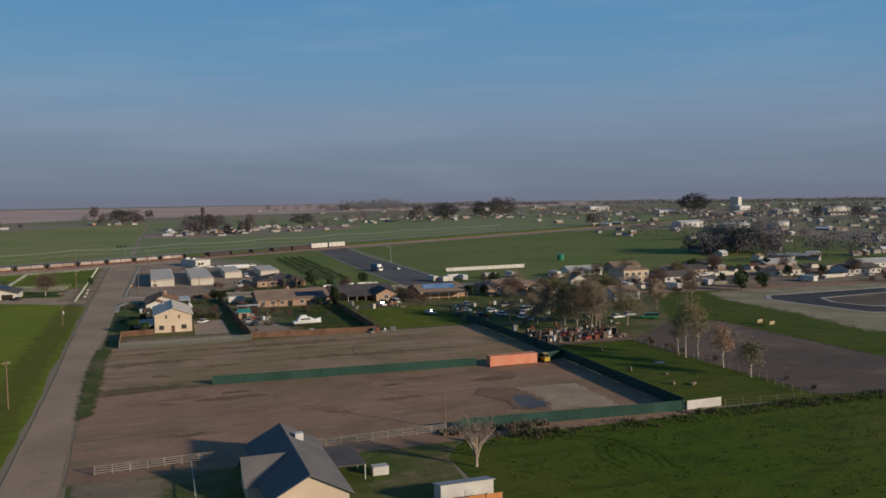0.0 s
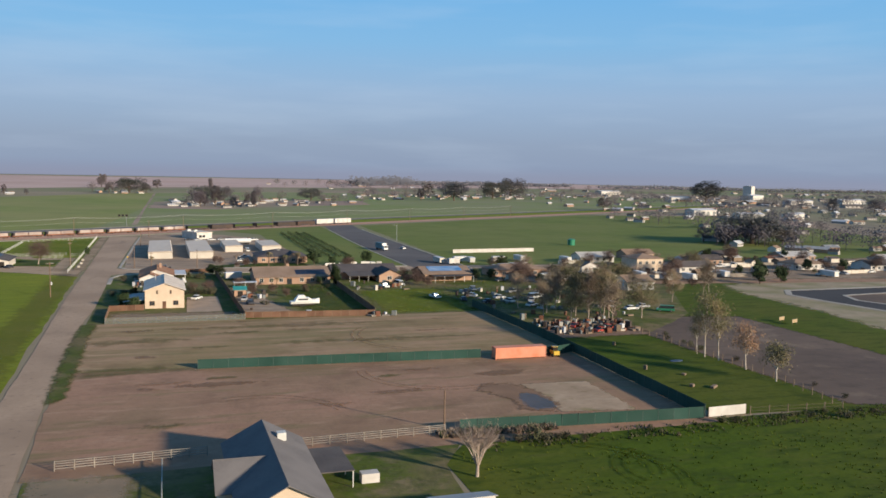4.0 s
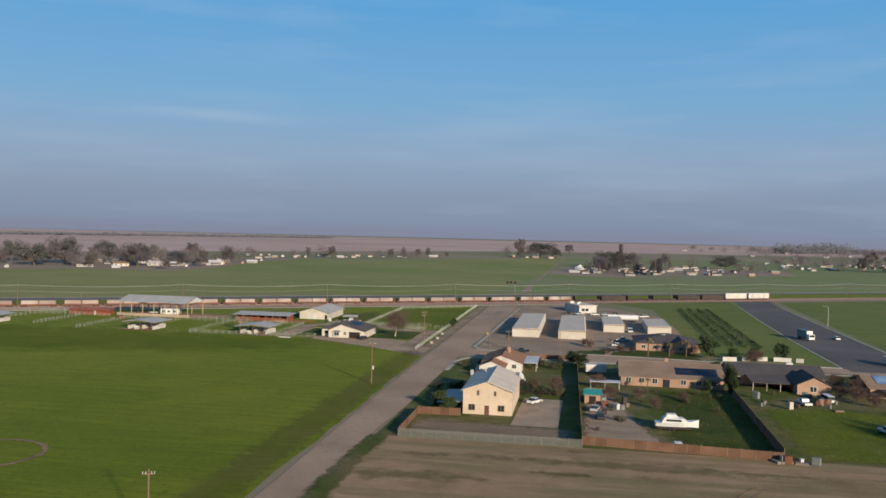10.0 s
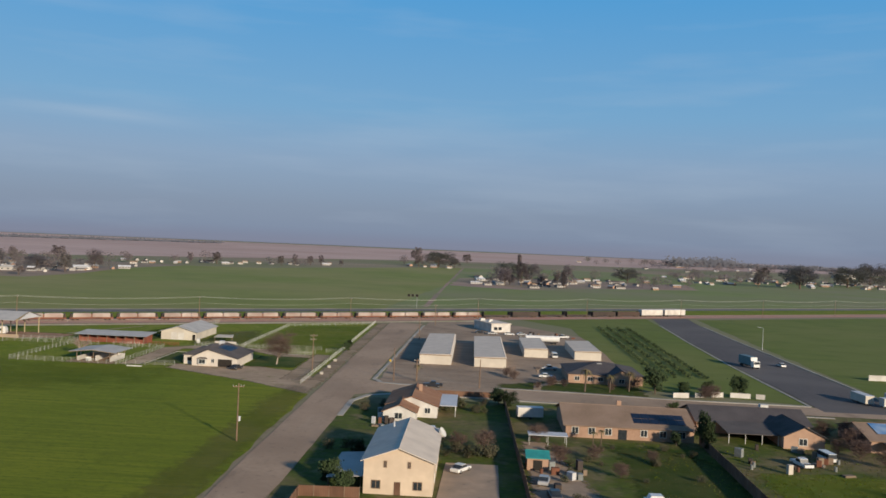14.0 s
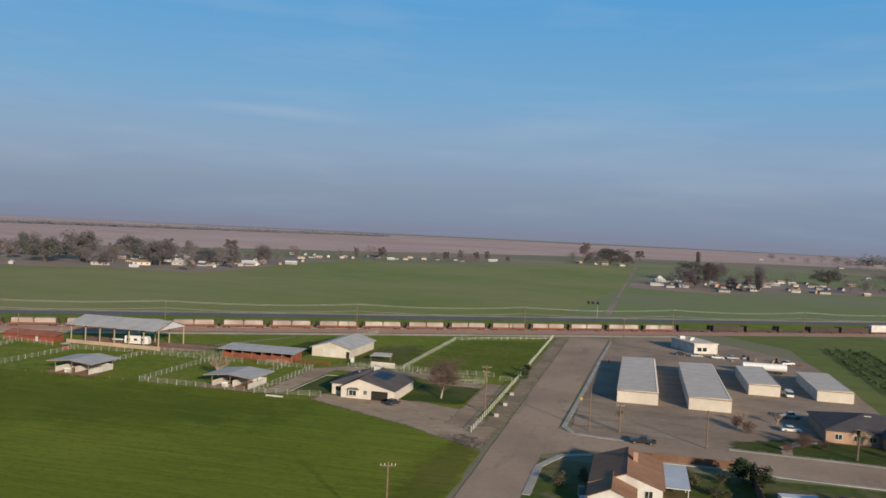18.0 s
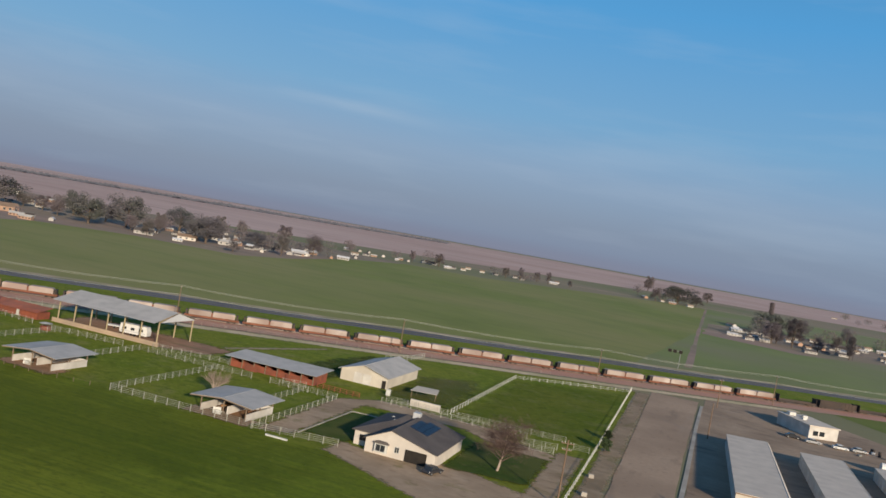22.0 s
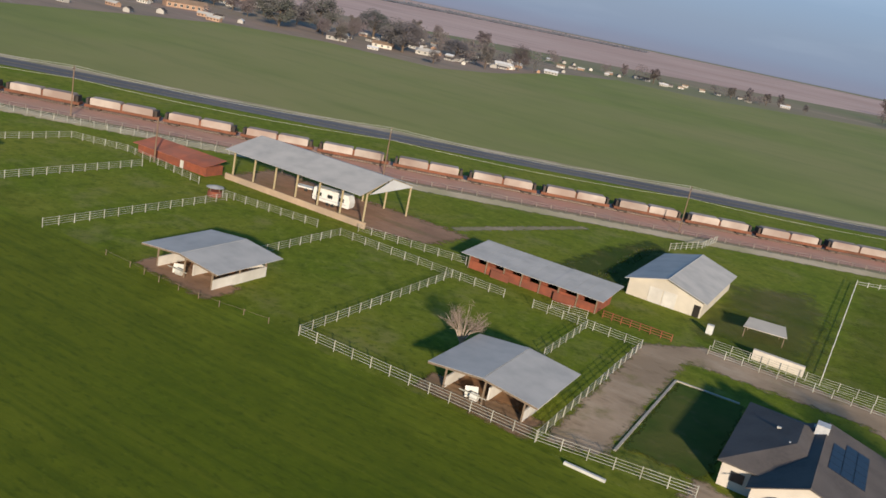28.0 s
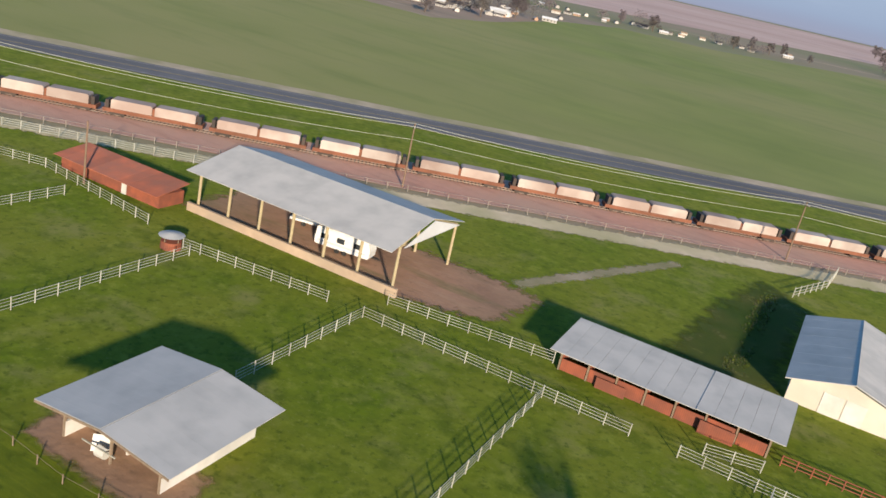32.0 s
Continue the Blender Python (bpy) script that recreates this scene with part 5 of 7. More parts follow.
door(ws, "s", 39, 1.2, 2.0, 102.6, M["white_paint"])
single("garden_box", B(29.8, 32.2, 118, 119.6, 0, 1.3), M["white_wall"], "small pale storage box in the yard", "box")

# ---- ranch ----
rh = thing("ranch_bungalow", "cream ranch house with grey-brown roof and solar panels", "house")
part("wall", B(-70, -58, 391, 409, 0, 2.8), M["cream_pale"], rh)
hip(rh, -70, -58, 391, 409, 2.8, 2.2, M["shingle_grey"], along="y")
gable(rh, -66.5, -52.8, 388, 406, 2.7, 2.3, "y", M["cream_pale"], M["shingle_grey"], over=.5, peak=.36)
part("bay_window", B(-64.4, -62.0, 387.3, 387.9, .7, 2.3), M["white_paint"], rh)
part("bay_roof", (lambda b: (prism(b, [(-64.7, 2.3), (-61.7, 2.3), (-62.3, 2.7), (-64.1, 2.7)], 387.1, 387.95), b)[1])(bmesh.new()), M["shingle_grey"], rh)
window(rh, "s", -63.2, .9, 1.8, 1.2, 387.3, M["white_paint"])
window(rh, "s", -60.2, 1.2, .8, 1.0, 388, M["white_paint"])
# dark sheet on the wall paints the shade inside the open garage
door(rh, "s", -56.5, 4.2, 2.3, 388, M["dark"], "garage_opening")
part("wing_window", B(-68.9, -67.5, 390.9, 390.97, 1.0, 2.1), M["glass"], rh)
for i in range(5):
    for j in range(3):
        if i == 4 and j == 0:
            continue
        bm = bmesh.new()
        x, y = -60.6 + j * 1.3, 394.6 + i * 1.75
        z = 2.7 + 2.3 - (x + 61.57) * 2.3 / 8.77 + .2
        slab4(bm, [(x, y, z), (x + 1.22, y, z - 1.22 * .262), (x + 1.22, y + 1.68, z - 1.22 * .262), (x, y + 1.68, z)], .05)
        part("solar_panel", bm, M["solar"], rh)
for x, y, z in ((-66.5, 401, 4.2), (-64.8, 397, 4.6), (-63, 405, 4.4)):
    part("roof_vent", B(x, x + .45, y, y + .3, z, z + .35), M["white_paint"], rh)
part("air_conditioner", B(-62.8, -61.4, 402.5, 404, 4.2, 5.9), M["lamp"], rh, "grey rooftop cooler")

gb = thing("metal_barn", "cream metal barn with a grey gabled roof", "barn")
gable(gb, -97.5, -84.5, 445.5, 470, 3.0, 1.9, "y", M["pale"], M["metal_roof"], over=.7, panel=1.8)
door(gb, "s", -92.6, 2.3, 2.7, 445.5, M["white_wall"], "sliding_door")
door(gb, "s", -90.1, 2.3, 2.7, 445.5, M["white_wall"], "sliding_door")
door(gb, "s", -85.3, 1.1, 2.1, 445.5, M["dark"])

ls = thing("stable_row", "long red stable with a grey lean-to roof", "stable")
part("back_wall", B(-120.5, -97.5, 436.6, 436.9, 0, 3.0), M["red_wood"], ls)
for i in range(8):
    x = -120.5 + i * 23 / 7
    part("partition", B(x - .08, x + .08, 429.2, 436.6, 0, 2.3), M["red_wood"], ls)
    part("post", B(x - .1, x + .1, 429, 429.2, 0, 2.6), M["post_wood"], ls)
for i in range(7):
    x = -120.5 + i * 23 / 7
    part("stall_gate", B(x + .15, x + 3.1, 429.04, 429.14, .1, 1.5 + .1 * (i % 3)), M["red_wood"], ls)
part("front_panel", B(-104.5, -100.8, 428.3, 428.42, 0, 1.5), M["red_wood"], ls)
part("front_panel", B(-116, -112.6, 428.5, 428.62, 0, 1.3), M["red_wood"], ls)
for i in range(14):
    bm = bmesh.new()
    x = -121.6 + i * 1.82
    z = .06 * (i > 8)
    slab4(bm, [(x, 427.6, 2.75 + z), (x + 1.8, 427.6, 2.75 + z), (x + 1.8, 437.6, 3.35 + z), (x, 437.6, 3.35 + z)], .07)
    part("roof_panel", bm, M["metal_roof"], ls)


def horse_shed(x, y, turn=0.0):
    """An open-fronted shelter: pale back and side walls, posts, a broad roof of sheets."""
    s = thing("horse_shelter", "open horse shelter with a broad grey roof", "shelter", pose(x, y, 0, 0, 0, turn), group="horse shelters")
    part("side_wall", B(4.9, 5.1, -5.2, 5.4, 0, 1.5), M["white_wall"], s)
    part("side_wall", B(-5.1, -4.9, -5.2, 5.4, 0, 1.5), M["white_wall"], s)
    part("back_wall", B(-4.9, 4.9, 5.2, 5.4, 0, 1.5), M["white_wall"], s)
    part("partition", B(-.1, .1, -3.6, 5.2, 0, 1.7), M["white_wall"], s)
    part("bedding", B(-4.85, 4.85, -6.2, 5.15, .045, .12), M["straw"], s)
    for px in (-5, 0, 5):
        for py in (-5.2, 0, 5.3):
            if (px, py) != (0, 0):
                part("post", B(px - .09, px + .09, py - .09, py + .09, 0, 3.0 if py < 0 else 2.9), M["post_wood"], s)
    for k in range(12):
        for half in (-1, 1):
            bm = bmesh.new()
            y = -6.45 + k * 12.9 / 12
            z0, z1 = (3.14, 3.86) if half < 0 else (3.12, 3.84)
            slab4(bm, [(half * 6.95, y, z0), (half * 6.95, y + 1.07, z0), (half * .03, y + 1.07, z1), (half * .03, y, z1)], .06)
            part("roof_panel", bm, M["metal_roof"], s)
    part("ridge_beam", B(-.12, .12, -6.3, 6.3, 3.5, 3.74), M["post_wood"], s)
    for sx in (-1, 1):
        fb = bmesh.new()
        slab4(fb, [(0, -6.52, 3.82), (sx * 6.9, -6.52, 3.1), (sx * 6.9, -6.47, 3.1), (0, -6.47, 3.82)], .2)
        part("fascia", fb, M["post_wood"], s)
    fs = bmesh.new()
    tube(fs, (-1.5, -5, .6), (-.6, -5, .6), .5, .45, n=8)
    part("feeder_tub", fs, M["white_paint"], s, "pale feed tub")
    part("cross_rail", B(-3, .5, -5.3, -5.2, .9, 1.0), M["pipe"], s)
    return s


horse_shed(-140.4, 389.5)
horse_shed(-95.4, 390.8)
horse_shed(-208, 389)

for x0, x1, y0, y1 in ((-148, -133.5, 381.5, 388), (-103, -88.5, 382.4, 388)):
    soft_patch("trampled_bedding", [(x0, y0 + 1), (x1, y0), (x1, y1), (x0, y1)], .036, M["dirt"], "trampled bedding before a horse shelter", edge=1.2, cell=.5)

for x, y in ((-140.4, 389.5), (-95.4, 390.8)):
    gp = single("leaning_gate", (lambda b: (box(b, -.8, .8, -.04, .04, 0, 1.3), b)[1])(bmesh.new()), M["white_paint"], "white gate panel leaning in a horse shelter", "gate", at=pose(x - 1.6, y - 4.6, .12, -28, 0, 35))
    for dx, dy, w in ((-3.6, 1.2, 20), (-2.4, 2.2, 80), (2.4, 1.6, 10), (3.3, -1.5, 60)):
        bm = B(-.55, .55, -.3, .3, 0, .45)
        bmesh.ops.bevel(bm, geom=bm.edges[:], offset=.06, segments=2, affect="EDGES")
        single("hay_bale", bm, M["straw"], "brown hay bale in a horse shelter", "hay bale", "hay bales", at=pose(x + dx, y + dy, .12, 0, 0, w))
hb = thing("hay_barn", "open hay barn with tall posts and grey roof", "barn")
for i in range(7):
    x = -175.4 + i * 31.8 / 6
    part("post", T((x, 430.4, 0), (x, 430.4, 6.3), .2, n=8), M["yellow_steel"], hb)
    part("post", T((x, 445.5, 0), (x, 445.5, 6.3), .2, n=8), M["yellow_steel"], hb)
    bm = bmesh.new()
    tube(bm, (x, 430.4, 6.2), (x, 437.6, 8.4), .12); tube(bm, (x, 445.5, 6.2), (x, 437.6, 8.4), .12); tube(bm, (x, 430.4, 6.2), (x, 445.5, 6.2), .1)
    part("truss", bm, M["yellow_steel"], hb)
for k in range(22):
    a = -175.6 + k * 32.4 / 22
    for lo, hi, zl in ((427.6, 437.6, 6.3), (447.2, 437.6, 6.3)):
        bm = bmesh.new()
        slab4(bm, [(a, lo, zl), (a + 1.53, lo, zl), (a + 1.47, hi, 8.6), (a, hi, 8.6)], .07)
        part("roof_panel", bm, M["metal_roof"], hb)
part("gable_sheet", (lambda b: (prism(b, [(430.4, 6.2), (445.5, 6.2), (437.6, 8.35)], -143.1, -143.0, "x"), b)[1])(bmesh.new()), M["white_roof"], hb)
part("push_wall", B(-176.4, -142.4, 429.3, 429.7, 0, 1.2), M["slab"], hb)
rv = thing("travel_trailer", "white travel trailer with dark windows under the barn", "trailer", pose(-154.6, 436, 0, 0, 0, 8))
bm = bmesh.new(); prism(bm, [(-4, .6), (4, .6), (4.1, 1.8), (3.6, 3.1), (-3.9, 3.1), (-4.1, 1.2)], -1.2, 1.2)
bmesh.ops.bevel(bm, geom=bm.edges[:], offset=.12, segments=2, affect="EDGES")
part("body", bm, CAR["white"], rv)
for a in (-2.6, -.2, 2.3):
    part("window", B(a - .55, a + .55, -1.24, -1.19, 1.6, 2.3), M["glass"], rv)
part("stripe", B(-3.6, 3.5, -1.225, -1.2, 1.1, 1.35), M["lamp"], rv)
for x in (-.6, .5):
    for s in (-1, 1):
        part("wheel", WHEEL, None, rv, at=pose(x, s * 1.05, .36))
part("tow_bar", B(4, 5.4, -.1, .1, .55, .7), M["wagon_dark"], rv)
hy = thing("flat_trailer", "small white trailer under the barn", "trailer", pose(-164, 440, 0, 0, 0, 15))
part("bed", B(-2.2, 2.2, -.9, .9, .6, .9), CAR["white"], hy)
part("headboard", B(1.9, 2.2, -.9, .9, .9, 1.6), CAR["white"], hy)
for s in (-1, 1):
    part("wheel", WHEEL, None, hy, at=pose(0, s * .95, .33))

rd = thing("red_shed", "low shed with a rusty red sheet roof", "shed")
part("wall", B(-197.5, -178.5, 426.2, 430.8, 0, 1.9), M["red_wood"], rd)
for i in range(11):
    bm = bmesh.new(); a = -198 + i * 1.82
    slab4(bm, [(a, 425.2, 2.0), (a + 1.8, 425.2, 2.0), (a + 1.8, 431.2, 3.0), (a, 431.2, 3.0)], .06)
    part("roof_panel", bm, M["red_roof"], rd)
door(rd, "s", -185, .9, 1.8, 426.2, M["white_paint"])
fd = thing("round_feeder", "round red hay feeder with a grey cap", "feeder", pose(-168, 418, 0))
part("ring", T((0, 0, 0), (0, 0, 1.0), 1.3, 1.25, n=14), M["red_wood"], fd)
part("cap", T((0, 0, 1.7), (0, 0, 2.0), 1.6, .3, n=14), M["metal_roof"], fd)
for w in range(4):
    part("post", T((1.1 * math.cos(w * 1.57), 1.1 * math.sin(w * 1.57), 0), (1.1 * math.cos(w * 1.57), 1.1 * math.sin(w * 1.57), 1.75), .06), M["post_wood"], fd)

WR = (.35, .7, 1.05, 1.4)


def pen(label, pts, h=1.5, gap=2.6):
    return fence("pipe_fence", label, pts, h, gap, M["pipe"], rails=WR, pr=.06, rr=.021, group="pipe fences")


PF = "pale pipe fence of the horse pens"
pen(PF, [(-119.5, 383), (-87.5, 383), (-71, 386)])
pen(PF, [(-119.5, 383), (-119.5, 421.5)])
pen(PF, [(-142, 421.5), (-110, 421.5)])
pen(PF, [(-142, 427), (-121.5, 430)])
pen(PF, [(-105, 421.5), (-87.5, 421.5), (-87.5, 383.4)])
pen(PF, [(-96, 421.2), (-96, 405)])
pen("short pipe gate standing open", [(-103, 424), (-97.5, 425.5)])
pen(PF, [(-142, 421.5), (-142, 400)])
pen(PF, [(-167, 419), (-147, 421.5)])
pen(PF, [(-165, 381), (-165, 418)])
pen(PF, [(-198, 424), (-175, 421)])
pen(PF, [(-188, 388), (-188, 419)])
pen(PF, [(-212, 398), (-210, 420), (-198, 424)])
pen(PF, [(-235, 421), (-199, 441)], gap=3)
pen(PF, [(-199, 441), (-180, 452)], gap=3)
pen("pale pipe fence along the driveway", [(-79.5, 429.5), (-62, 429.5), (-44, 429.5)])
pen("pale pipe fence along the driveway", [(-79.5, 432.8), (-66, 433.2), (-64, 433.2), (-44, 434.6), (-36, 435)])
pen("pale pipe gate near the street", [(-44, 419), (-36.5, 421.5)])
pen("pale pipe gate near the street", [(-44, 424), (-36.5, 426)])
pen("short pale rails at the entrance", [(-33.5, 430), (-30, 430)])
# a long pale panel by the fence, not a trough
single("water_trough", B(-74, -66.5, 434.5, 435.2, 0, 1.6), M["cream_pale"], "pale wind panel leaning by the fence", "panel")
single("white_beam", B(-83.5, -79, 381.2, 381.5, 0, .35), M["white_paint"], "white beam lying in the grass", "beam")
fence("board_fence", "white board fence of the corner paddock", [(-64, 436), (-64, 509)], 1.4, 2.6, M["white_paint"], rails=(.6, 1.2), pr=.08, rr=.03, group="board fences")
fence("board_fence", "white board fence along the street", [(-29, 366), (-29, 436), (-29.5, 541)], 1.35, 2.6, M["white_paint"], rails=(.5, 1.15), pr=.08, rr=.028, group="board fences")
fence("board_fence", "white board fence along the railway track", [(-64, 509), (-29.5, 534)], 1.3, 2.8, M["white_paint"], rails=(.5, 1.0), pr=.07, rr=.03, group="board fences")
fence("board_fence", "white pipe fence along the railway", [rail(-300, -13.4), rail(-64, -13.4)], 1.2, 3.6, M["grey_rail"], rails=(.6, 1.15), pr=.06, rr=.02, group="board fences")
fence("post_fence", "leaning brown wooden posts with slack wire", [(-152, 381.3), (-147, 381.1), (-141, 380.6), (-131, 381.3), (-124, 382.6)], .9, 3.6, M["post_wood"], rails=(.75,), pr=.05, rr=.01)
fence("stock_fence", "rusty red stock fence beside the stable", [(-96, 428.7), (-90, 428.9), (-85, 429)], 1.3, 1.6, M["red_wood"], rails=(.4, .8, 1.2), pr=.07, rr=.04)
soft_patch("rough_ground", [(-84, 437), (-66, 437), (-66, 470), (-72, 486), (-84, 474)], .034, M["yard"], "rough weedy ground beside the barn", edge=6, cell=1.0, fade=.45, grain=.35)
# dark green over the weeds stands in for the barn's shadow
soft_patch("rough_ground", [(-112, 446), (-99, 440), (-98, 482), (-106, 490), (-110, 470)], .034, M["lawn"], "weedy ground behind the stable, dark with painted barn shadow", edge=3, cell=1.0, fade=.8, grain=.35)
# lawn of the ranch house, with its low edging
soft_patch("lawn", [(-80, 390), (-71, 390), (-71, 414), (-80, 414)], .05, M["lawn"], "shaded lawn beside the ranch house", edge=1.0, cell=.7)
kerb("edging", [(-80.4, 388.5), (-80.4, 414.5), (-72, 415)], .3, "low pale edging round the lawn", h=.2)
soft_patch("front_lawn", [(-52, 391), (-36.5, 393), (-36.5, 415), (-52, 415)], .045, M["lawn"], "green lawn under a bare tree", edge=1.2, cell=.8)

# ---- fences of the lots ----
GC = "green shade-cloth fence on steel posts"
fence("cloth_fence", GC, [(12, 190), (73, 186.5)], 2.1, 3, M["cloth_post"], cloth=M["green_cloth"], group="shade-cloth fences")
fence("cloth_fence", GC, [(50, 136), (93.5, 132.6)], 2.1, 3, M["cloth_post"], cloth=M["green_cloth"], group="shade-cloth fences")
fence("cloth_fence", "dark shade-cloth fence along the paddock", [(94, 133), (97, 196), (97, 256)], 2.4, 3, M["cloth_post"], cloth=M["green_cloth"], group="shade-cloth fences")
fence("cloth_fence", GC, [(88.5, 185), (96.5, 187.5)], 2.1, 3, M["cloth_post"], cloth=M["green_cloth"], group="shade-cloth fences")
fence("board_panel_fence", "tall dark wooden fence between two plots", [(27, 248), (25.5, 352)], 2.2, 2.4, M["post_wood"], cloth=M["fence_wood"], group="wooden fences")
fence("board_panel_fence", "tall dark wooden fence between two plots", [(64, 248), (65.5, 318)], 2.2, 2.4, M["post_wood"], cloth=M["fence_wood"], group="wooden fences")
fence("board_panel_fence", "reddish wooden fence behind the plots", [(27, 249.5), (63.5, 246.5)], 1.8, 2.4, M["post_wood"], cloth=M["fence_wood"], group="wooden fences")
fence("board_panel_fence", "wooden fence along the street corner", [(-9, 248), (-9, 268), (0.4, 268.5)], 1.8, 2.4, M["post_wood"], cloth=M["fence_wood"], group="wooden fences")
fence("board_panel_fence", "low wooden fence along the side street", [(6, 358.6), (25, 358.9)], 1.6, 2.4, M["post_wood"], cloth=M["fence_wood"], group="wooden fences")
fence("mesh_fence", "grey wire fence behind the cream house", [(-9, 247), (27, 247)], 1.7, 2.6, M["steel_post"], rails=(.05, 1.65), pr=.035, rr=.012, cloth=M["wire_mesh"], cloth_h=1.6)
fence("board_panel_fence", "new orange wooden fence beside the shed", [(29, 100.8), (43, 100.8)], 1.8, 2.4, M["post_wood"], cloth=M["new_wood"], group="wooden fences")
fence("rail_fence", "pale rail fence behind the farm house", [(-9, 133.5), (11, 134.8)], 1.5, 2.6, M["grey_rail"], rails=(.4, .75, 1.1, 1.4), pr=.08, rr=.045)
fence("rail_fence", "pale rail fence behind the farm house", [(23.5, 135), (47.5, 136)], 1.5, 2.6, M["grey_rail"], rails=(.4, .75, 1.1, 1.4), pr=.08, rr=.045)
fence("rail_fence", "low pale side fence", [(4.5, 95), (4.8, 131.5)], 1.3, 3, M["pipe"], rails=(1.2,), pr=.08, rr=.06)
fence("post_fence", "dark wooden posts with wire round the paddock", [(103, 132.5), (122, 131), (125.5, 150), (126, 208)], 1.5, 3.5, M["post_wood"], rails=(.6, 1.2), pr=.1, rr=.012)
wp = fence("sign_board", "pale wooden sign board standing by the fence", [(94.6, 132.8), (102.5, 133)], 1.75, 8, M["post_wood"], cloth=M["white_wall"], cloth_h=1.75)
for x0, y0, x1, y1 in ((73, 373.5, 77.5, 374.6), (79.5, 375.5, 82, 376.6), (84.5, 377.4, 88, 378.3), (90, 378.3, 95.5, 378.2), (97, 377.9, 99.2, 377.4)):
    fence("post_fence", "short run of white wall panels by the side street", [(x0, y0), (x1, y1)], 1.5, 2.4, M["white_paint"], cloth=M["white_wall"], group="wall panels")
fence("long_wall", "long pale wall at the field's edge", [(150, 426), (198, 430)], 2.0, 4, M["concrete"], cloth=M["white_wall"])

# ---- shipping container ----
ct = thing("shipping_container", "orange corrugated shipping container in the dirt lot", "container", pose(81.6, 184.6, 0, 0, 0, -1))
part("floor_frame", B(-6.1, 6.1, -1.22, 1.22, .1, .25), M["rust"], ct)
for s in (-1, 1):
    bm = bmesh.new()
    for i in range(44):
        x = -6.05 + i * .275
        d = .035 * (i % 2)
        y = s * (1.18 - d)
        box(bm, x, x + .275, min(y, y - s * .03), max(y, y - s * .03), .25, 2.6)
    part("side_wall", bm, M["container"], ct)
for x in (-6.1, 6.02):
    part("end_wall", B(x, x + .08, -1.18, 1.18, .25, 2.6), M["container"], ct)
part("roof", B(-6.1, 6.1, -1.22, 1.22, 2.6, 2.68), M["container"], ct)
for x in (-6.12, 6.0):
    for y in (-1.23, 1.11):
        part("corner_post", B(x, x + .12, y, y + .12, 0, 2.7), M["container"], ct)
sk = thing("loader", "small yellow loader parked beside the container", "loader", pose(90.2, 184.2, 0, 0, 0, 90))
part("body", B(-1.3, 1.1, -.7, .7, .5, 1.4), CAR["yellow"], sk)
part("cab", B(-.5, .6, -.6, .6, 1.4, 2.2), M["dark"], sk)
part("cab_roof", B(-.6, .7, -.65, .65, 2.2, 2.3), CAR["yellow"], sk)
part("bucket", B(1.2, 2.0, -.85, .85, .2, .7), M["rust"], sk)
for x in (-.8, .7):
    for s in (-1, 1):
        part("wheel", WHEEL, None, sk, at=pose(x, s * .8, .4) @ Matrix.Diagonal((1.2, 1.2, 1.2, 1)))

# ---- small things of the plots ----
tw = thing("parked_trailer", "white box trailer beside the brick house", "trailer", pose(31, 335.5, 0, 0, 0, 8))
part("box", B(-3, 3, -1.1, 1.1, .6, 2.7), M["white_wall"], tw)
part("roof", B(-3.05, 3.05, -1.15, 1.15, 2.7, 2.78), M["white_roof"], tw)
for s in (-1, 1):
    part("wheel", WHEEL, None, tw, at=pose(0, s * 1.0, .34))
cp = thing("canopy", "long white canopy in the yard", "canopy")
part("sheet", B(29, 37, 309, 312.6, 2.1, 2.2), M["white_roof"], cp)
for x in (29.3, 33, 36.7):
    for y in (309.3, 312.3):
        part("post", T((x, y, 0), (x, y, 2.1), .05), M["white_paint"], cp)
os_ = thing("small_lean_to", "small open lean-to with a pale sheet roof", "shelter")
part("roof_sheet", (lambda b: (slab4(b, [(-77.3, 443.5, 1.9), (-70.6, 444.8, 1.9), (-71.6, 449.6, 2.3), (-77.3, 448.6, 2.3)], .08), b)[1])(bmesh.new()), M["pale"], os_)
for x, y in ((-77, 443.9), (-71, 445.1), (-72, 449.1), (-77, 448.2)):
    part("post", T((x, y, 0), (x, y, 2.0), .07), M["post_wood"], os_)
single("white_box", B(-82, -81, 438.8, 439.6, 0, 1.6), M["white_paint"], "white upright box beside the barn", "box")
ch = fence("chute", "pale cattle chute behind the barn", [(-100.8, 486.7), (-96.3, 498.7), (-95.4, 509)], 1.8, 2.2, M["pipe"], rails=(.5, 1.0, 1.6), pr=.08, rr=.04)
for k, (x, y, t) in enumerate(((176.5, 211, 20), (177.2, 206.5, 20))):
    ys = thing("barrier_board", "tan barrier board on short legs", "barrier", pose(x, y, 0, 0, 0, t), group="barriers")
    part("board", B(-1.4, 1.4, -.06, .06, .6, 1.6), CAR["tan"], ys)
    for dx in (-1.1, 1.1):
        part("leg", T((dx, 0, 0), (dx, 0, .6), .06), M["post_wood"], ys)
for x, y, w, h in ((104.5, 151.8, 1.0, .6), (108.3, 150, 2.2, .5), (103.5, 167.2, .5, 1.0), (110.1, 191.9, .5, .9), (108.8, 160.8, 1.0, .4)):
    bm = bmesh.new()
    box(bm, -w / 2, w / 2, -.4, .4, 0, h)
    bmesh.ops.bevel(bm, geom=bm.edges[:], offset=.08, segments=1, affect="EDGES")
    single("feed_trough", bm, M["post_wood"], "weathered trough in the small paddock", "trough", at=pose(x, y, .03, 0, 0, 35))
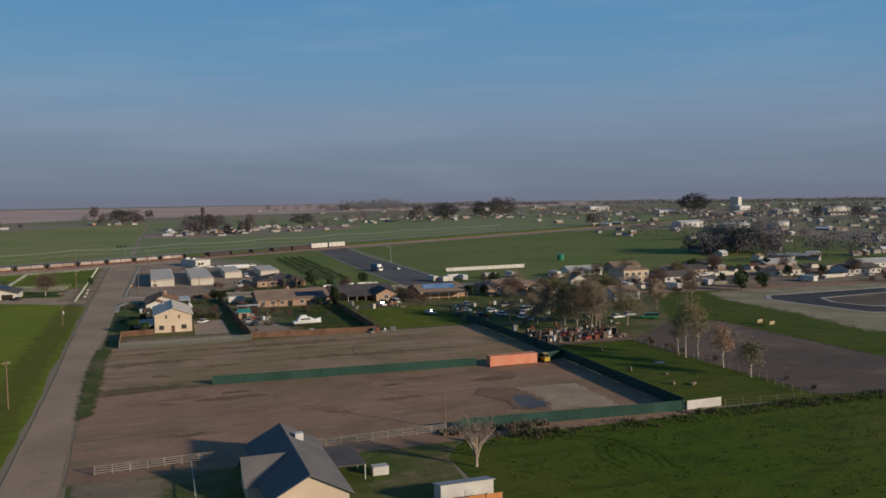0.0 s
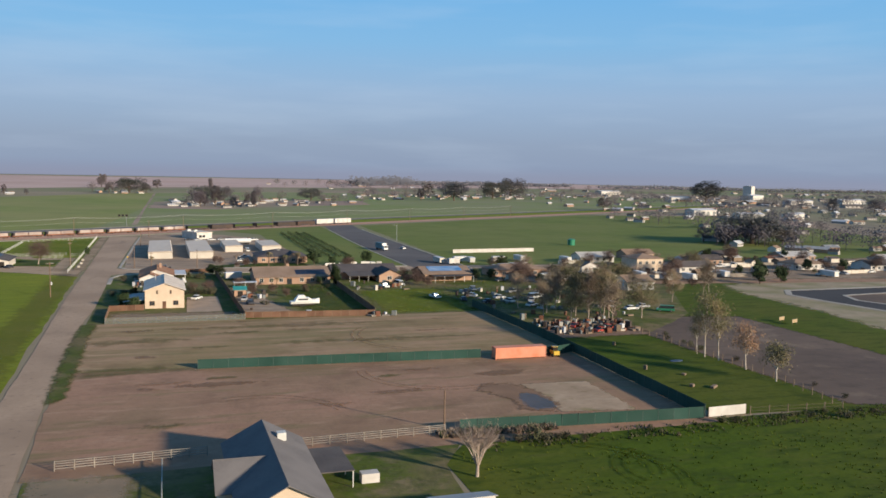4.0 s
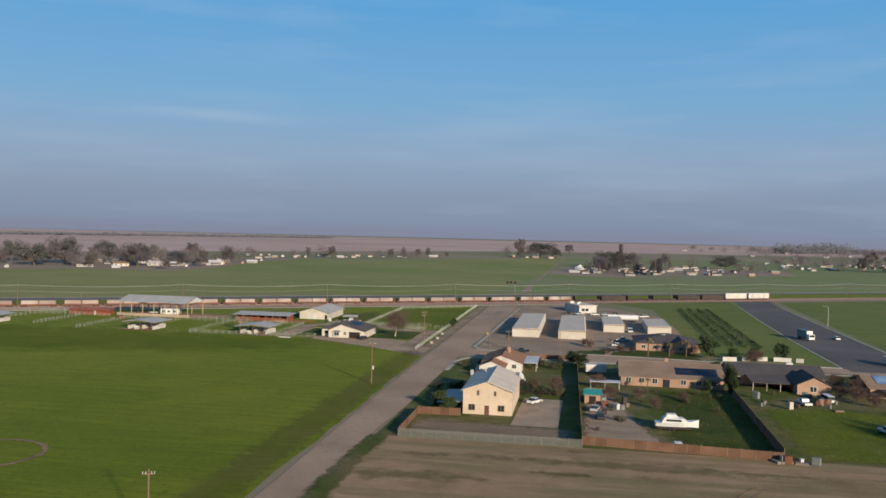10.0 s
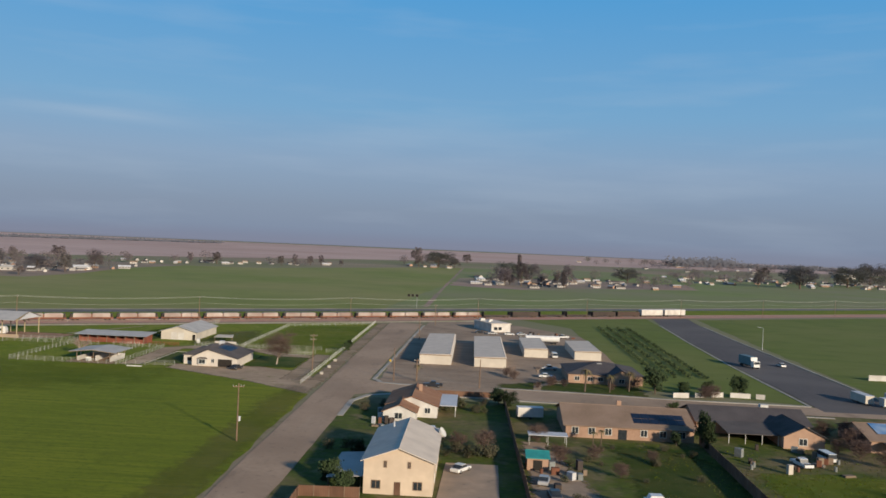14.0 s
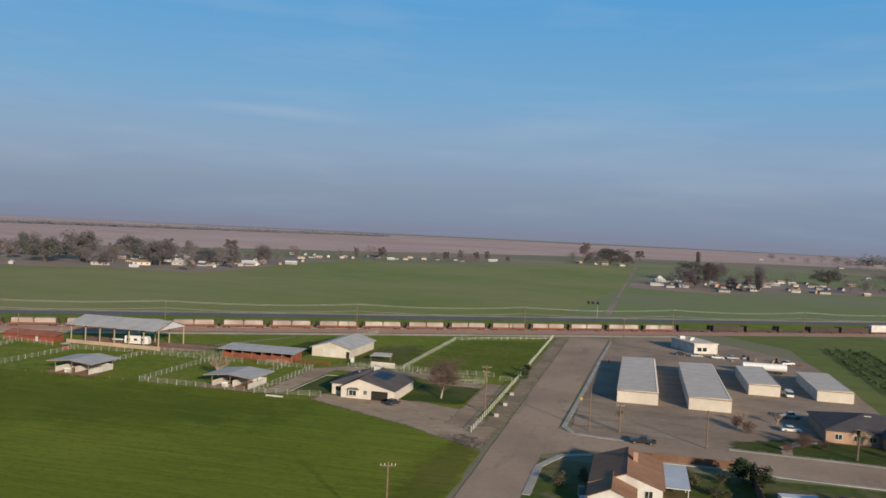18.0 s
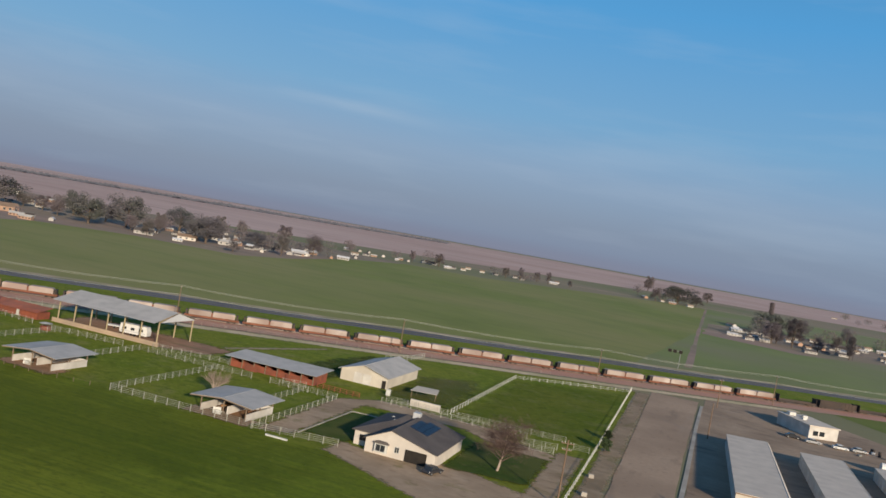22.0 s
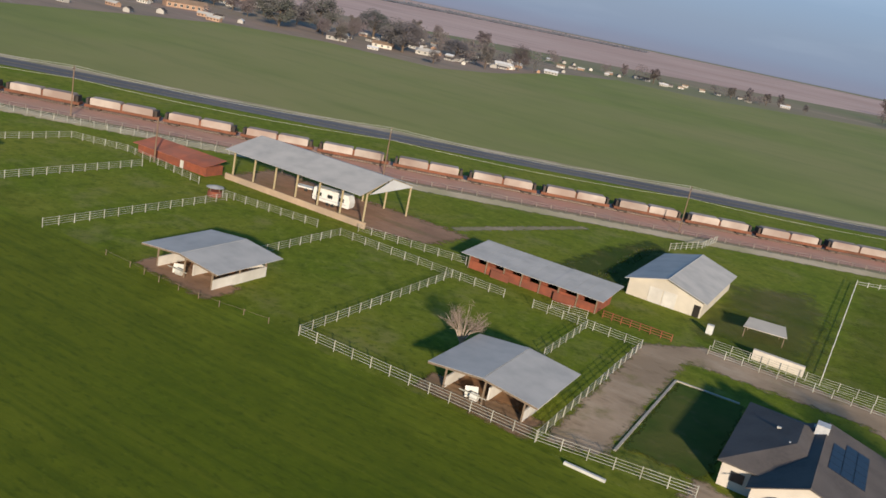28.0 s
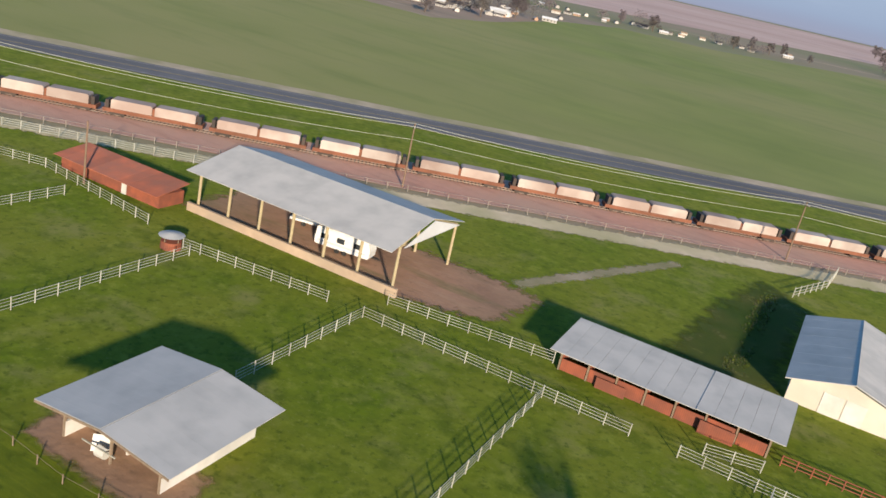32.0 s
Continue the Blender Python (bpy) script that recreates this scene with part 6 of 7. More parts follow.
single("water_tub", T((0, 0, 0), (0, 0, .35), 1.0, n=16), M["dull_blue"], "dull blue water tub in the small paddock", "tub", at=pose(115, 172.7, .03) @ Matrix.Diagonal((1.6, .7, .6, 1)))
gt = thing("storage_tank", "green round storage tank", "tank", pose(238.6, 464.9, 0))
part("shell", T((0, 0, 0), (0, 0, 3.4), 2.2, n=20), CAR["green"], gt)
part("lid", T((0, 0, 3.4), (0, 0, 4.1), 2.3, .4, n=20), CAR["green"], gt)
sg = thing("crossing_signal", "railway crossing signal on a dark mast", "signal", pose(-16.6, 640, 0) @ Matrix.Scale(1.6, 4))
part("mast", T((0, 0, 0), (0, 0, 5.5), .12), M["steel_post"], sg)
part("arm", B(-3.5, .2, -.08, .08, 4.9, 5.1), M["steel_post"], sg)
for x in (-3, -1.6, 0):
    part("lamp_unit", B(x - .5, x + .5, -.2, -.08, 4.4, 5.3), M["dark"], sg)
ys_ = thing("street_sign", "small yellow sign on a post", "sign", pose(-8.5, 404, .15))
part("post", T((0, 0, 0), (0, 0, 2.4), .05), M["steel_post"], ys_)
part("plate", (lambda b: (prism(b, [(-.45, 2.0), (0, 1.55), (.45, 2.0), (0, 2.45)], -.05, -.02), b)[1])(bmesh.new()), CAR["yellow"], ys_)
for x, y in ((-26.5, 383), (-26.5, 396), (-27, 410)):
    single("gate_stone", (lambda b: (box(b, -.5, .5, -.3, .3, 0, .9), b)[1])(bmesh.new()), M["concrete"], "pale stone block beside the entrance", "block", at=pose(x, y, 0, 0, 0, 15))

# ---- railway ----
RANG = math.degrees(math.atan(RS))
rt = thing("railway_track", "rusty railway track on reddish ballast", "railway", kind="structure")
for s in (-.75, .75):
    a = rail(-900, s)
    L = (rail(900, s) - a).length
    part("rail", B(0, L, -.04, .04, .16, .32), M["rail_steel"], rt, at=pose(a.x, a.y, 0, 0, 0, RANG))
vs, fs = [], []
for i in range(2600):
    x = i * .7
    k = len(vs)
    vs += [(x, -1.25, .14), (x + .25, -1.25, .14), (x + .25, 1.25, .14), (x, 1.25, .14)]
    fs.append((k, k + 1, k + 2, k + 3))
me = bpy.data.meshes.new("sleepers"); me.from_pydata(vs, [], fs); me.materials.append(M["sleeper"])
a = rail(-900)
tagged(part("sleepers", me, None, rt, at=pose(a.x, a.y, 0, 0, 0, RANG)), kind="stuff")

BOGIE = mesh_of((lambda b: (box(b, -1.3, 1.3, -.95, -.75, .35, .75), box(b, -1.3, 1.3, .75, .95, .35, .75), [tube(b, (x, -.8, .48), (x, .8, .48), .45, n=10) for x in (-.9, .9)], b)[3])(bmesh.new()), "bogie", M["wagon_dark"])


def wagon(kind, label):
    L = 17.6
    w = thing("wagon", label, "wagon", group="freight train")
    for x in (-L / 2 + 2.4, L / 2 - 2.4):
        part("bogie", BOGIE, None, w, at=pose(x, 0, 0))
    if kind == "pale":
        part("underframe", B(-L / 2, L / 2, -1.35, 1.35, .8, 1.45), M["rust"], w)
        for s in (-1, 1):
            bm = bmesh.new()
            c = s * 3.85
            prism(bm, [(c - 3.6, 1.48), (c + 3.6, 1.48), (c + 3.6, 2.95), (c + 3.3, 3.15), (c - 3.3, 3.15), (c - 3.6, 2.95)], -1.4, 1.4)
            part("box", bm, M["wagon_pale"], w)
        for s in (-1, 1):
            part("end_frame", B(s * 8.15 - .3, s * 8.15 + .3, -1.2, 1.2, 1.25, 2.9), M["wagon_dark"], w)
        part("mid_frame", B(-.35, .35, -1.1, 1.1, 1.25, 2.7), M["rust"], w)
    elif kind == "white":
        part("underframe", B(-L / 2, L / 2, -1.3, 1.3, .75, 1.1), M["wagon_dark"], w)
        bm = bmesh.new()
        prism(bm, [(-L / 2 + .3, 1.1), (L / 2 - .3, 1.1), (L / 2 - .3, 4.3), (-L / 2 + .3, 4.3)], -1.5, 1.5)
        part("box", bm, M["white_wall"], w)
        part("roof", B(-L / 2 + .2, L / 2 - .2, -1.55, 1.55, 4.3, 4.45), M["white_roof"], w)
        part("side_door", B(-1.5, 1.5, -1.58, -1.5, 1.2, 4.1), M["white_wall"], w)
    else:
        part("underframe", B(-L / 2, L / 2, -1.3, 1.3, .75, 1.1), M["wagon_dark"], w)
        h = 1.5 if kind == "flat" else 3.2
        for s in (-1, 1):
            part("side", B(-L / 2 + .3, L / 2 - .3, s * 1.4 - .06, s * 1.4 + .06, 1.1, h), M["wagon_dark"], w)
            part("end", B(s * (L / 2 - .3) - .08, s * (L / 2 - .3) + .08, -1.34, 1.34, 1.1, 3.4), M["wagon_dark"], w)
        if kind != "flat":
            for i in range(11):
                part("rib", B(-8 + i * 1.6, -7.86 + i * 1.6, -1.56, -1.46, 1.1, h), M["rust"] if kind == "rib" else M["wagon_dark"], w)
    return w


kinds = {"pale": "wagon with two pale boxes on a rusty frame", "flat": "dark low flat freight wagon", "gon": "dark open gondola wagon", "rib": "ribbed open gondola wagon", "white": "white box wagon of the train"}
made = {k: wagon(k, v) for k, v in kinds.items()}
used = set()
for i in range(34):
    u = 142 - i * 16.05
    k = ("white", "white", "rib", "gon", "flat", "flat", "gon", "flat")[i] if i < 8 else "pale"
    q = rail(u)
    m = pose(q.x, q.y, 0, 0, 0, RANG)
    if k in used:
        copy_thing(made[k], m)
    else:
        made[k].matrix_basis = m
        used.add(k)

# ---- poles and cables ----
pole("utility_pole", "tall wooden utility pole in the crop field", -27.8, 300, 11.2, (1.1,), box_on=True, turn=20)
pole("utility_pole", "tall wooden utility pole in the crop field", -27.5, 183.2, 9.8, (.8,), turn=20)
pole("utility_pole", "wooden utility pole by the driveway", -29.8, 386, 11.5, (1.1, .8), turn=10)
pole("utility_pole", "wooden utility pole at the street corner", -5, 379, 9.5, ())
pole("utility_pole", "wooden utility pole at the street corner", 1.5, 380, 6.5, (.9,))
pole("utility_pole", "wooden utility pole by the side street", 19.5, 373.5, 8, ())
pole("utility_pole", "thin pole in the dirt lot", 48, 138, 6.5, ())
pole("utility_pole", "pole by the storage yard", -4.5, 482, 10, ())
pole("utility_pole", "pole at the storage yard's end", -1, 545, 10, (.8,))
pole("utility_pole", "tall pale pole by the red shed", -190.5, 424.2, 9, ())
tops = []
for i in range(13):
    q = rail(-420 + i * 62, -11)
    pole("line_pole", "dark pole of the railway line", q.x, q.y, 11.5, (1.2,), turn=RANG + 90)
    tops.append(q)
for s, zc in ((-1.1, 11.2), (1.1, 11.2), (0, 11.5), (.3, 8.6)):
    n_ = Vector((-RS, 1)).normalized() * s
    wires("line_cable", "thin cable along the railway", [(q.x + n_.x, q.y + n_.y, zc) for q in tops])
lp = None
for x, y in ((141.4, 505),):
    lp = thing("street_lamp", "pale street lamp with a short arm", "street lamp", pose(x, y, 0), group="street lamps")
    part("shaft", T((0, 0, 0), (0, 0, 9.4), .11, .07, n=8), M["lamp"], lp)
    part("arm", T((0, 0, 9.3), (-1.8, 0, 9.7), .05), M["lamp"], lp)
    part("lamp_head", B(-2.4, -1.7, -.15, .15, 9.62, 9.76), M["lamp"], lp)

# ---- vehicles ----
def spot(ob, x, y, turn):
    ob.matrix_basis = pose(x, y, .06, 0, 0, turn)
    return ob


spot(car("pickup", "dark pickup parked at the side street", "dark", "pickup"), 6.6, 371.6, 178)
PW = spot(car("pickup", "white pickup parked in a yard", "white", "pickup"), 81, 303, 100)
SW = spot(car("car", "white car on the new street", "white", "sedan"), 130, 451, 95)
SD = spot(car("car", "dark car before the ranch house", "dark", "sedan"), -52.2, 385.4, 72)
ST = spot(car("car", "silver car beside the sheds", "silver", "sedan"), 26, 515, 10)
PT = spot(car("pickup", "silver pickup in the storage yard", "silver", "pickup"), 42.5, 414.5, 5)
SR = spot(car("car", "red car among scrap", "red", "sedan"), 112, 216, 40)
spot(car("van", "green van under a cover", "green", "van"), 153, 235, 150)
VW = spot(car("van", "white van in a yard", "white", "van"), 88, 309, 96)
for ob, x, y, t in ((SW, 40, 398, 3), (SW, 33.5, 515, 8), (SW, 15.8, 286.7, 60), (SW, 45.5, 250.5, 5), (SW, 116, 253, 30), (SW, 112, 262, 110), (SW, 144, 240, 5), (SW, 9.5, 315.5, 4), (SW, 64, 410, 70),
                    (SD, 98.5, 268, 80), (SD, 31, 274, 95), (SD, 105, 262, 20), (SD, 20.5, 517, 5), (SD, 106, 285, 45), (SD, 68, 420, 75),
                    (ST, 112, 270, 15), (ST, 120, 262, 60), (ST, 39, 517, 12), (ST, 150, 243, 8), (ST, 104, 276, 140), (ST, 30, 282, 80),
                    (SR, 120, 212, 10), (SR, 116, 208.5, 15), (PW, 91, 275, 100), (PW, 57, 512, 30), (PW, 128, 274, 170), (PT, 110, 290, 80), (PT, 122, 282, 20), (VW, 47, 446, 92), (VW, 124, 268, 20), (VW, 141, 247, 60)):
    copy_thing(ob, pose(x, y, .06, 0, 0, t))
tr = thing("box_truck", "box truck with a faded teal box on the new street", "truck", pose(117, 446.5, .06, 0, 0, -78))
part("cargo_box", B(-5.2, 3.2, -1.25, 1.25, 1.0, 3.9), M["truck_box"], tr)
part("cargo_front", B(3.2, 3.26, -1.25, 1.25, 1.0, 3.9), CAR["white"], tr)
part("chassis", B(-5.1, 5, -.5, .5, .6, .95), M["wagon_dark"], tr)
cb = part("cab", B(3.4, 5.2, -1.15, 1.15, .6, 2.7), CAR["white"], tr)
part("windscreen", B(5.2, 5.23, -1.0, 1.0, 1.6, 2.5), M["glass"], cb)
for x in (-4, -2.8, 4.2):
    for s in (-1, 1):
        part("wheel", WHEEL, None, tr, at=pose(x, s * 1.0, .48) @ Matrix.Diagonal((1.45, 1.3, 1.45, 1)))

bo = thing("cabin_cruiser", "white cabin cruiser boat on a trailer", "boat", pose(46.6, 267, 0, 0, 0, 3))
bm = bmesh.new()
st = [(-4.4, 1.35, 1.15), (-2, 1.5, 1.2), (1, 1.4, 1.35), (3, .85, 1.6), (4.6, .08, 1.9)]
rings = []
for x, hw, zt in st:
    rings.append([bm.verts.new(p) for p in ((x, 0, .75), (x, hw * .75, .95), (x, hw, zt + .55), (x, -hw, zt + .55), (x, -hw * .75, .95))])
for r0, r1 in zip(rings, rings[1:]):
    for i in range(5):
        bm.faces.new((r0[i], r1[i], r1[(i + 1) % 5], r0[(i + 1) % 5]))
bm.faces.new(rings[0]); bm.faces.new(rings[-1][::-1])
bmesh.ops.recalc_face_normals(bm, faces=bm.faces[:])
part("hull", bm, CAR["white"], bo)
bm = bmesh.new(); prism(bm, [(-3.2, 1.7), (2.6, 1.9), (1.4, 2.7), (-2.6, 2.8)], -1.05, 1.05)
part("cabin", bm, CAR["white"], bo)
part("cabin_window", B(-2.2, .9, -1.08, -1.05, 2.05, 2.5), M["glass"], bo)
bm = bmesh.new(); prism(bm, [(-2.4, 2.8), (.4, 2.8), (-.2, 3.5), (-2.0, 3.5)], -.75, .75)
part("flybridge", bm, CAR["white"], bo)
part("trailer_frame", B(-4, 3, -.8, .8, .45, .7), M["wagon_dark"], bo)
for x in (-1.5, -.6):
    for s in (-1, 1):
        part("wheel", WHEEL, None, bo, at=pose(x, s * .95, .33))

# ---- scrap heap and yard clutter ----
rngc = random.Random(5)
CL = [("crate", "steel_post"), ("crate", "rust"), ("crate", "post_wood"), ("scrap_box", "steel_post"), ("scrap_box", "wagon_dark"), ("pallet", "post_wood"), ("scrap_box", "post_wood"), ("scrap_box", "fence_wood"), ("drum", "rust"), ("drum", "steel_post"), ("pallet", "grey_rail"), ("appliance", "pale"), ("appliance", "steel_post"), ("crate", "wagon_dark"), ("scrap_box", "lamp"), ("scrap_box", "rust")]
LB = {"crate": "old crate in the scrap yard", "scrap_box": "weathered box in the scrap yard", "drum": "steel drum in the scrap yard", "pallet": "weathered wooden pallet in the scrap yard", "appliance": "discarded grey appliance in the scrap yard"}


def clutter(x, y, pick=None):
    nm, mt = pick or rngc.choice(CL)
    s = rngc.uniform(.5, 1.1)
    bm = bmesh.new()
    if nm == "drum":
        tube(bm, (0, 0, 0), (0, 0, .9), .3, n=10)
    elif nm == "pallet":
        prism(bm, [(-1.2, 0), (1.2, 0), (1.2, .2), (1.05, .2), (1.05, .4), (-1.1, .42), (-1.1, .2), (-1.2, .2)], -.5, .5)
    else:
        box(bm, -.7 * s, .7 * s, -.5 * s, .5 * s, .02, rngc.uniform(.5, 1.9))
        bmesh.ops.bevel(bm, geom=bm.edges[:], offset=.04, segments=1, affect="EDGES")
    single(nm, bm, M[mt], LB[nm], nm.replace("_", " "), "scrap", at=pose(x, y, .05, 0, 0, rngc.uniform(0, 180)))


for i in range(150):
    clutter(rngc.uniform(103, 128), rngc.uniform(207, 224))
for i in range(60):
    clutter(rngc.uniform(100, 140), rngc.uniform(228, 295))
for i in range(11):
    clutter(rngc.uniform(28, 38), rngc.uniform(262, 300))
for i in range(24):
    clutter(rngc.uniform(70, 90), rngc.uniform(296, 316))
for i in range(9):
    clutter(rngc.uniform(62, 72), rngc.uniform(244.6, 246))
for i in range(16):
    clutter(rngc.uniform(-4, 1), rngc.uniform(318, 332))
for i in range(14):
    clutter(rngc.uniform(36, 62), rngc.uniform(505, 522))

# ---- trees ----
E1 = tree("gum_tree", "tall sparse gum tree with pale trunk", 15, 3.1, 3, M["leaf_olive"], M["bark"], 4000, .17, .2, .32, 12)
E2 = tree("gum_tree", "tall sparse gum tree with russet leaves", 13, 3.8, 8, M["leaf_brown"], M["bark"], 3900, .17, .19, .28, 12)
E3 = tree("gum_tree", "broad gum tree with olive leaves", 10, 4.6, 11, M["leaf_olive"], M["bark"], 5000, .18, .2, .3, 11)
G1 = tree("slim_gum_tree", "slim gum tree with a bare white trunk", 15.5, 2.7, 5, M["leaf_olive"], M["white_bark"], 2700, .17, .2, .36, 13, fluff=.36)
G2 = tree("young_gum_tree", "young gum tree with olive leaves and white trunk", 7.2, 2.5, 6, M["leaf_olive"], M["white_bark"], 2600, .16, .2, .4, 13, fluff=.33)
G1.matrix_basis = pose(124.3, 175.2, 0)
put(G1, 125.2, 171.2, .88, 130); put(G1, 124.6, 178.5, .6, 40)
G3 = tree("russet_gum_tree", "young gum tree with russet leaves and white trunk", 9.5, 2.6, 14, M["leaf_russet"], M["white_bark"], 2800, .16, .2, .36, 13, fluff=.33)
G3.matrix_basis = pose(125.2, 161.8, 0)
G2.matrix_basis = pose(124.3, 151.2, 0) @ Matrix.Scale(1.05, 4)
for x, y, s, t, k in ((125, 218, .9, 30, E2), (119, 222, .95, 200, E2), (128, 229, 1.05, 150, E2), (115, 240, .9, 300, E2), (121, 246, 1.0, 60, E2), (110, 250, .8, 10, E2), (136, 245, .9, 250, E1), (127, 224, 1.0, 0, E1), (121, 233, .95, 80, E1), (117, 228, .8, 40, E3), (129, 260, .95, 200, E2), (124, 240, 1.0, 300, E1), (133, 231, .85, 20, E2), (112, 236, .75, 100, E2),
                      (166, 251, .8, 140, E2), (193, 268, .9, 10, E2), (186, 262, .85, 220, E2), (158, 262, .7, 30, E2), (176, 300, .7, 90, E3), (150, 300, .6, 150, E3), (143, 318, .7, 0, E2), (240, 345, .7, 40, E3)):
    put(k, x, y, s, t)
for o in (E1, E2, E3):
    o.matrix_basis = pose(0, 0, 0)
E1.matrix_basis = pose(131, 236, 0); E2.matrix_basis = pose(126, 234, 0); E3.matrix_basis = pose(139, 226, 0)
def vase_tree(name, label, h, spread, seed, bark, twig, stems=17):
    """A pruned leafless tree: a short trunk, many stems that fan out, each forking twice into fine twigs."""
    r = random.Random(seed)
    tr = thing(name, label, "tree")
    part("trunk", T((0, 0, -.1), (.05, 0, h * .2), .28, .22, n=8), bark, tr)
    sm, tw = bmesh.new(), bmesh.new()
    for i in range(stems):
        a, reach = i * 2.4 + r.uniform(-.3, .3), spread * r.uniform(.45, 1.0)
        top = Vector((math.cos(a) * reach, math.sin(a) * reach, h * r.uniform(.62, 1.0) * (1.12 - .32 * reach / spread)))
        base, mid = Vector((.05, 0, h * .17)), Vector((math.cos(a) * reach * .35, math.sin(a) * reach * .35, h * .48))
        tube(sm, base, mid, .1, .065, n=5)
        tube(sm, mid, top, .065, .015, n=4)
        for j in range(7):
            o = mid.lerp(top, r.random() * .85)
            e = o + Vector((math.cos(a) * .6 + r.uniform(-.9, .9), math.sin(a) * .6 + r.uniform(-.9, .9), r.uniform(.2, 1.1))) * spread * .3
            tube(tw, o, e, .028, .01, n=3)
            for k in range(5):
                g = o.lerp(e, r.uniform(.25, 1.0))
                tube(tw, g, g + Vector((r.uniform(-1, 1), r.uniform(-1, 1), r.uniform(-.1, 1))) * spread * .16, .014, .006, n=3)
    part("stems", sm, bark, tr)
    part("twigs", tw, twig, tr)
    return tr


BT = vase_tree("bare_tree", "leafless pale tree with fanned stems in the horse pen", 4.3, 3.7, 21, M["bark"], M["twig"])
BT.matrix_basis = pose(-104.5, 396.9, 0) @ Matrix.Diagonal((1.0, 1.0, 1.37, 1))
BS = tree("bare_shrub", "leafless russet shrub in a plot", 3.4, 2.3, 27, M["twig_red"], M["bark_dark"], 1500, .4, trunk=.1, clear=.08, limbs=16, bare=True, category="shrub", fluff=.2)
BS.matrix_basis = pose(96, 312, 0)
LT = tree("bare_lawn_tree", "tall leafless tree with russet twigs on the lawn", 11, 3.6, 23, M["twig_red"], M["bark"], 4200, .5, trunk=.2, clear=.25, limbs=24, bare=True, fluff=.24)
LT.matrix_basis = pose(-43.2, 397.5, 0) @ Matrix.Diagonal((1.4, 1.4, .85, 1))
for x, y, s in ((31, 312, .9), (20, 303, 1.0), (15, 302, .9), (11, 304, .8), (52, 300, .6), (44, 288, .7), (98, 305, .9), (99, 322, 1.1), (96, 330, 1.0), (101, 329, 1.1), (41, 300, .7), (34, 296, .9), (93, 315, .8)):
    put(BS, x, y, s, x * 40)
put(BT, 45.5, 116.5, 1.0, 0, sz=1.35); put(BT, 47.5, 121, .75, 90); put(BT, 38, 405, .5, 20); put(BT, 30, 404, .45, 90); put(BS, 84, 375, 1.0, 0); put(BS, 82, 374.5, .9, 90); put(BT, 48, 122.5, .55, 200)
DT = tree("dark_tree", "dense dark green tree", 7, 2.8, 31, M["leaf_dark"], M["bark_dark"], 1600, .36, .2, .15, 10)
DT.matrix_basis = pose(69, 366 + 12, 0)
put(DT, 24.2, 351, .75, 70, sz=.55); put(DT, 26.6, 347.2, .75, 210, sz=.5)
for x, y, s in ((93, 380, .75), (84, 380, .55), (77, 379, .5), (-2.5, 270, .5), (-5.5, 275, .55), (-3, 290, .5), (60, 327 - 12, .4), (-28, 448, .35), (-27, 436, .4),
                (66, 345, .5), (122, 318, .6), (129, 320, .55), (141, 300, .6), (155, 314, .6), (186, 322, .6), (245, 318, .55), (265, 330, .6), (306, 322, .7)):
    put(DT, x, y, s, random.uniform(0, 360))
put(DT, 65.6, 314.5, .55, 30, sz=1.0)
put(DT, 65.4, 310.8, .45, 200, sz=.8)
PA = thing("palm_tree", "palm with a ragged green crown", "palm")
part("trunk", T((0, 0, 0), (.2, 0, 6.2), .25, .2, n=8), M["bark_dark"], PA)
for i in range(20):
    w, dr = i * 2.4, random.uniform(-.2, .9)
    bm = bmesh.new()
    prev = Vector((.2, 0, 6.2))
    for k in range(5):
        t = (k + 1) / 5
        q = Vector((.2 + math.cos(w) * 2.2 * t, math.sin(w) * 2.2 * t, 6.2 + dr * 1.6 * t - 2.2 * t * t))
        sd = Vector((-math.sin(w), math.cos(w), 0)) * (.35 * (1 - t) + .08)
        bm.faces.new([bm.verts.new(v) for v in (prev - sd, prev + sd, q + sd * .8, q - sd * .8)])
        prev = q
    part("frond", bm, M["leaf_olive"], PA)
PA.matrix_basis = pose(49, 376, 0)
for x, y, s in ((56, 376.5, .8), (62, 380, .9), (44, 312, .5), (42.3, 311.5, .45), (1.5, 381.5, .7)):
    put(PA, x, y, s, 50 * s)
HG = tree("shrub", "low scrubby grey-brown bush", 2.2, 1.6, 41, M["scrub"], M["bark_dark"], 420, .2, .08, .05, 8, category="shrub")
HG.matrix_basis = pose(60, 129, 0)
for i in range(44):
    x = random.uniform(48, 170)
    put(HG, x, 130 - abs(random.gauss(0, 2)) - .3, random.uniform(.2, .5), random.uniform(0, 360))
for i in range(46):
    put(HG, random.uniform(-10, 22), random.choice((346, 342, 300, 299, 297, 338)) + random.uniform(-3, 3), random.uniform(.4, .9), random.uniform(0, 360))
for i in range(9):
    put(HG, 128 + random.uniform(-1, 2), random.uniform(130, 206), random.uniform(.3, .6), random.uniform(0, 360))
for i in range(20):
    put(HG, random.uniform(30, 62), random.uniform(270, 312), random.uniform(.25, .6), random.uniform(0, 360))
for x, y, k in ((40, 382, .8), (44, 383, .6), (63, 383, .7), (66, 388, .8), (36, 378, .5), (57, 380, .6), (30, 392, .7), (28, 397, .7), (41, 384.5, .5)):
    put(BS, x, y, k, x * 30)
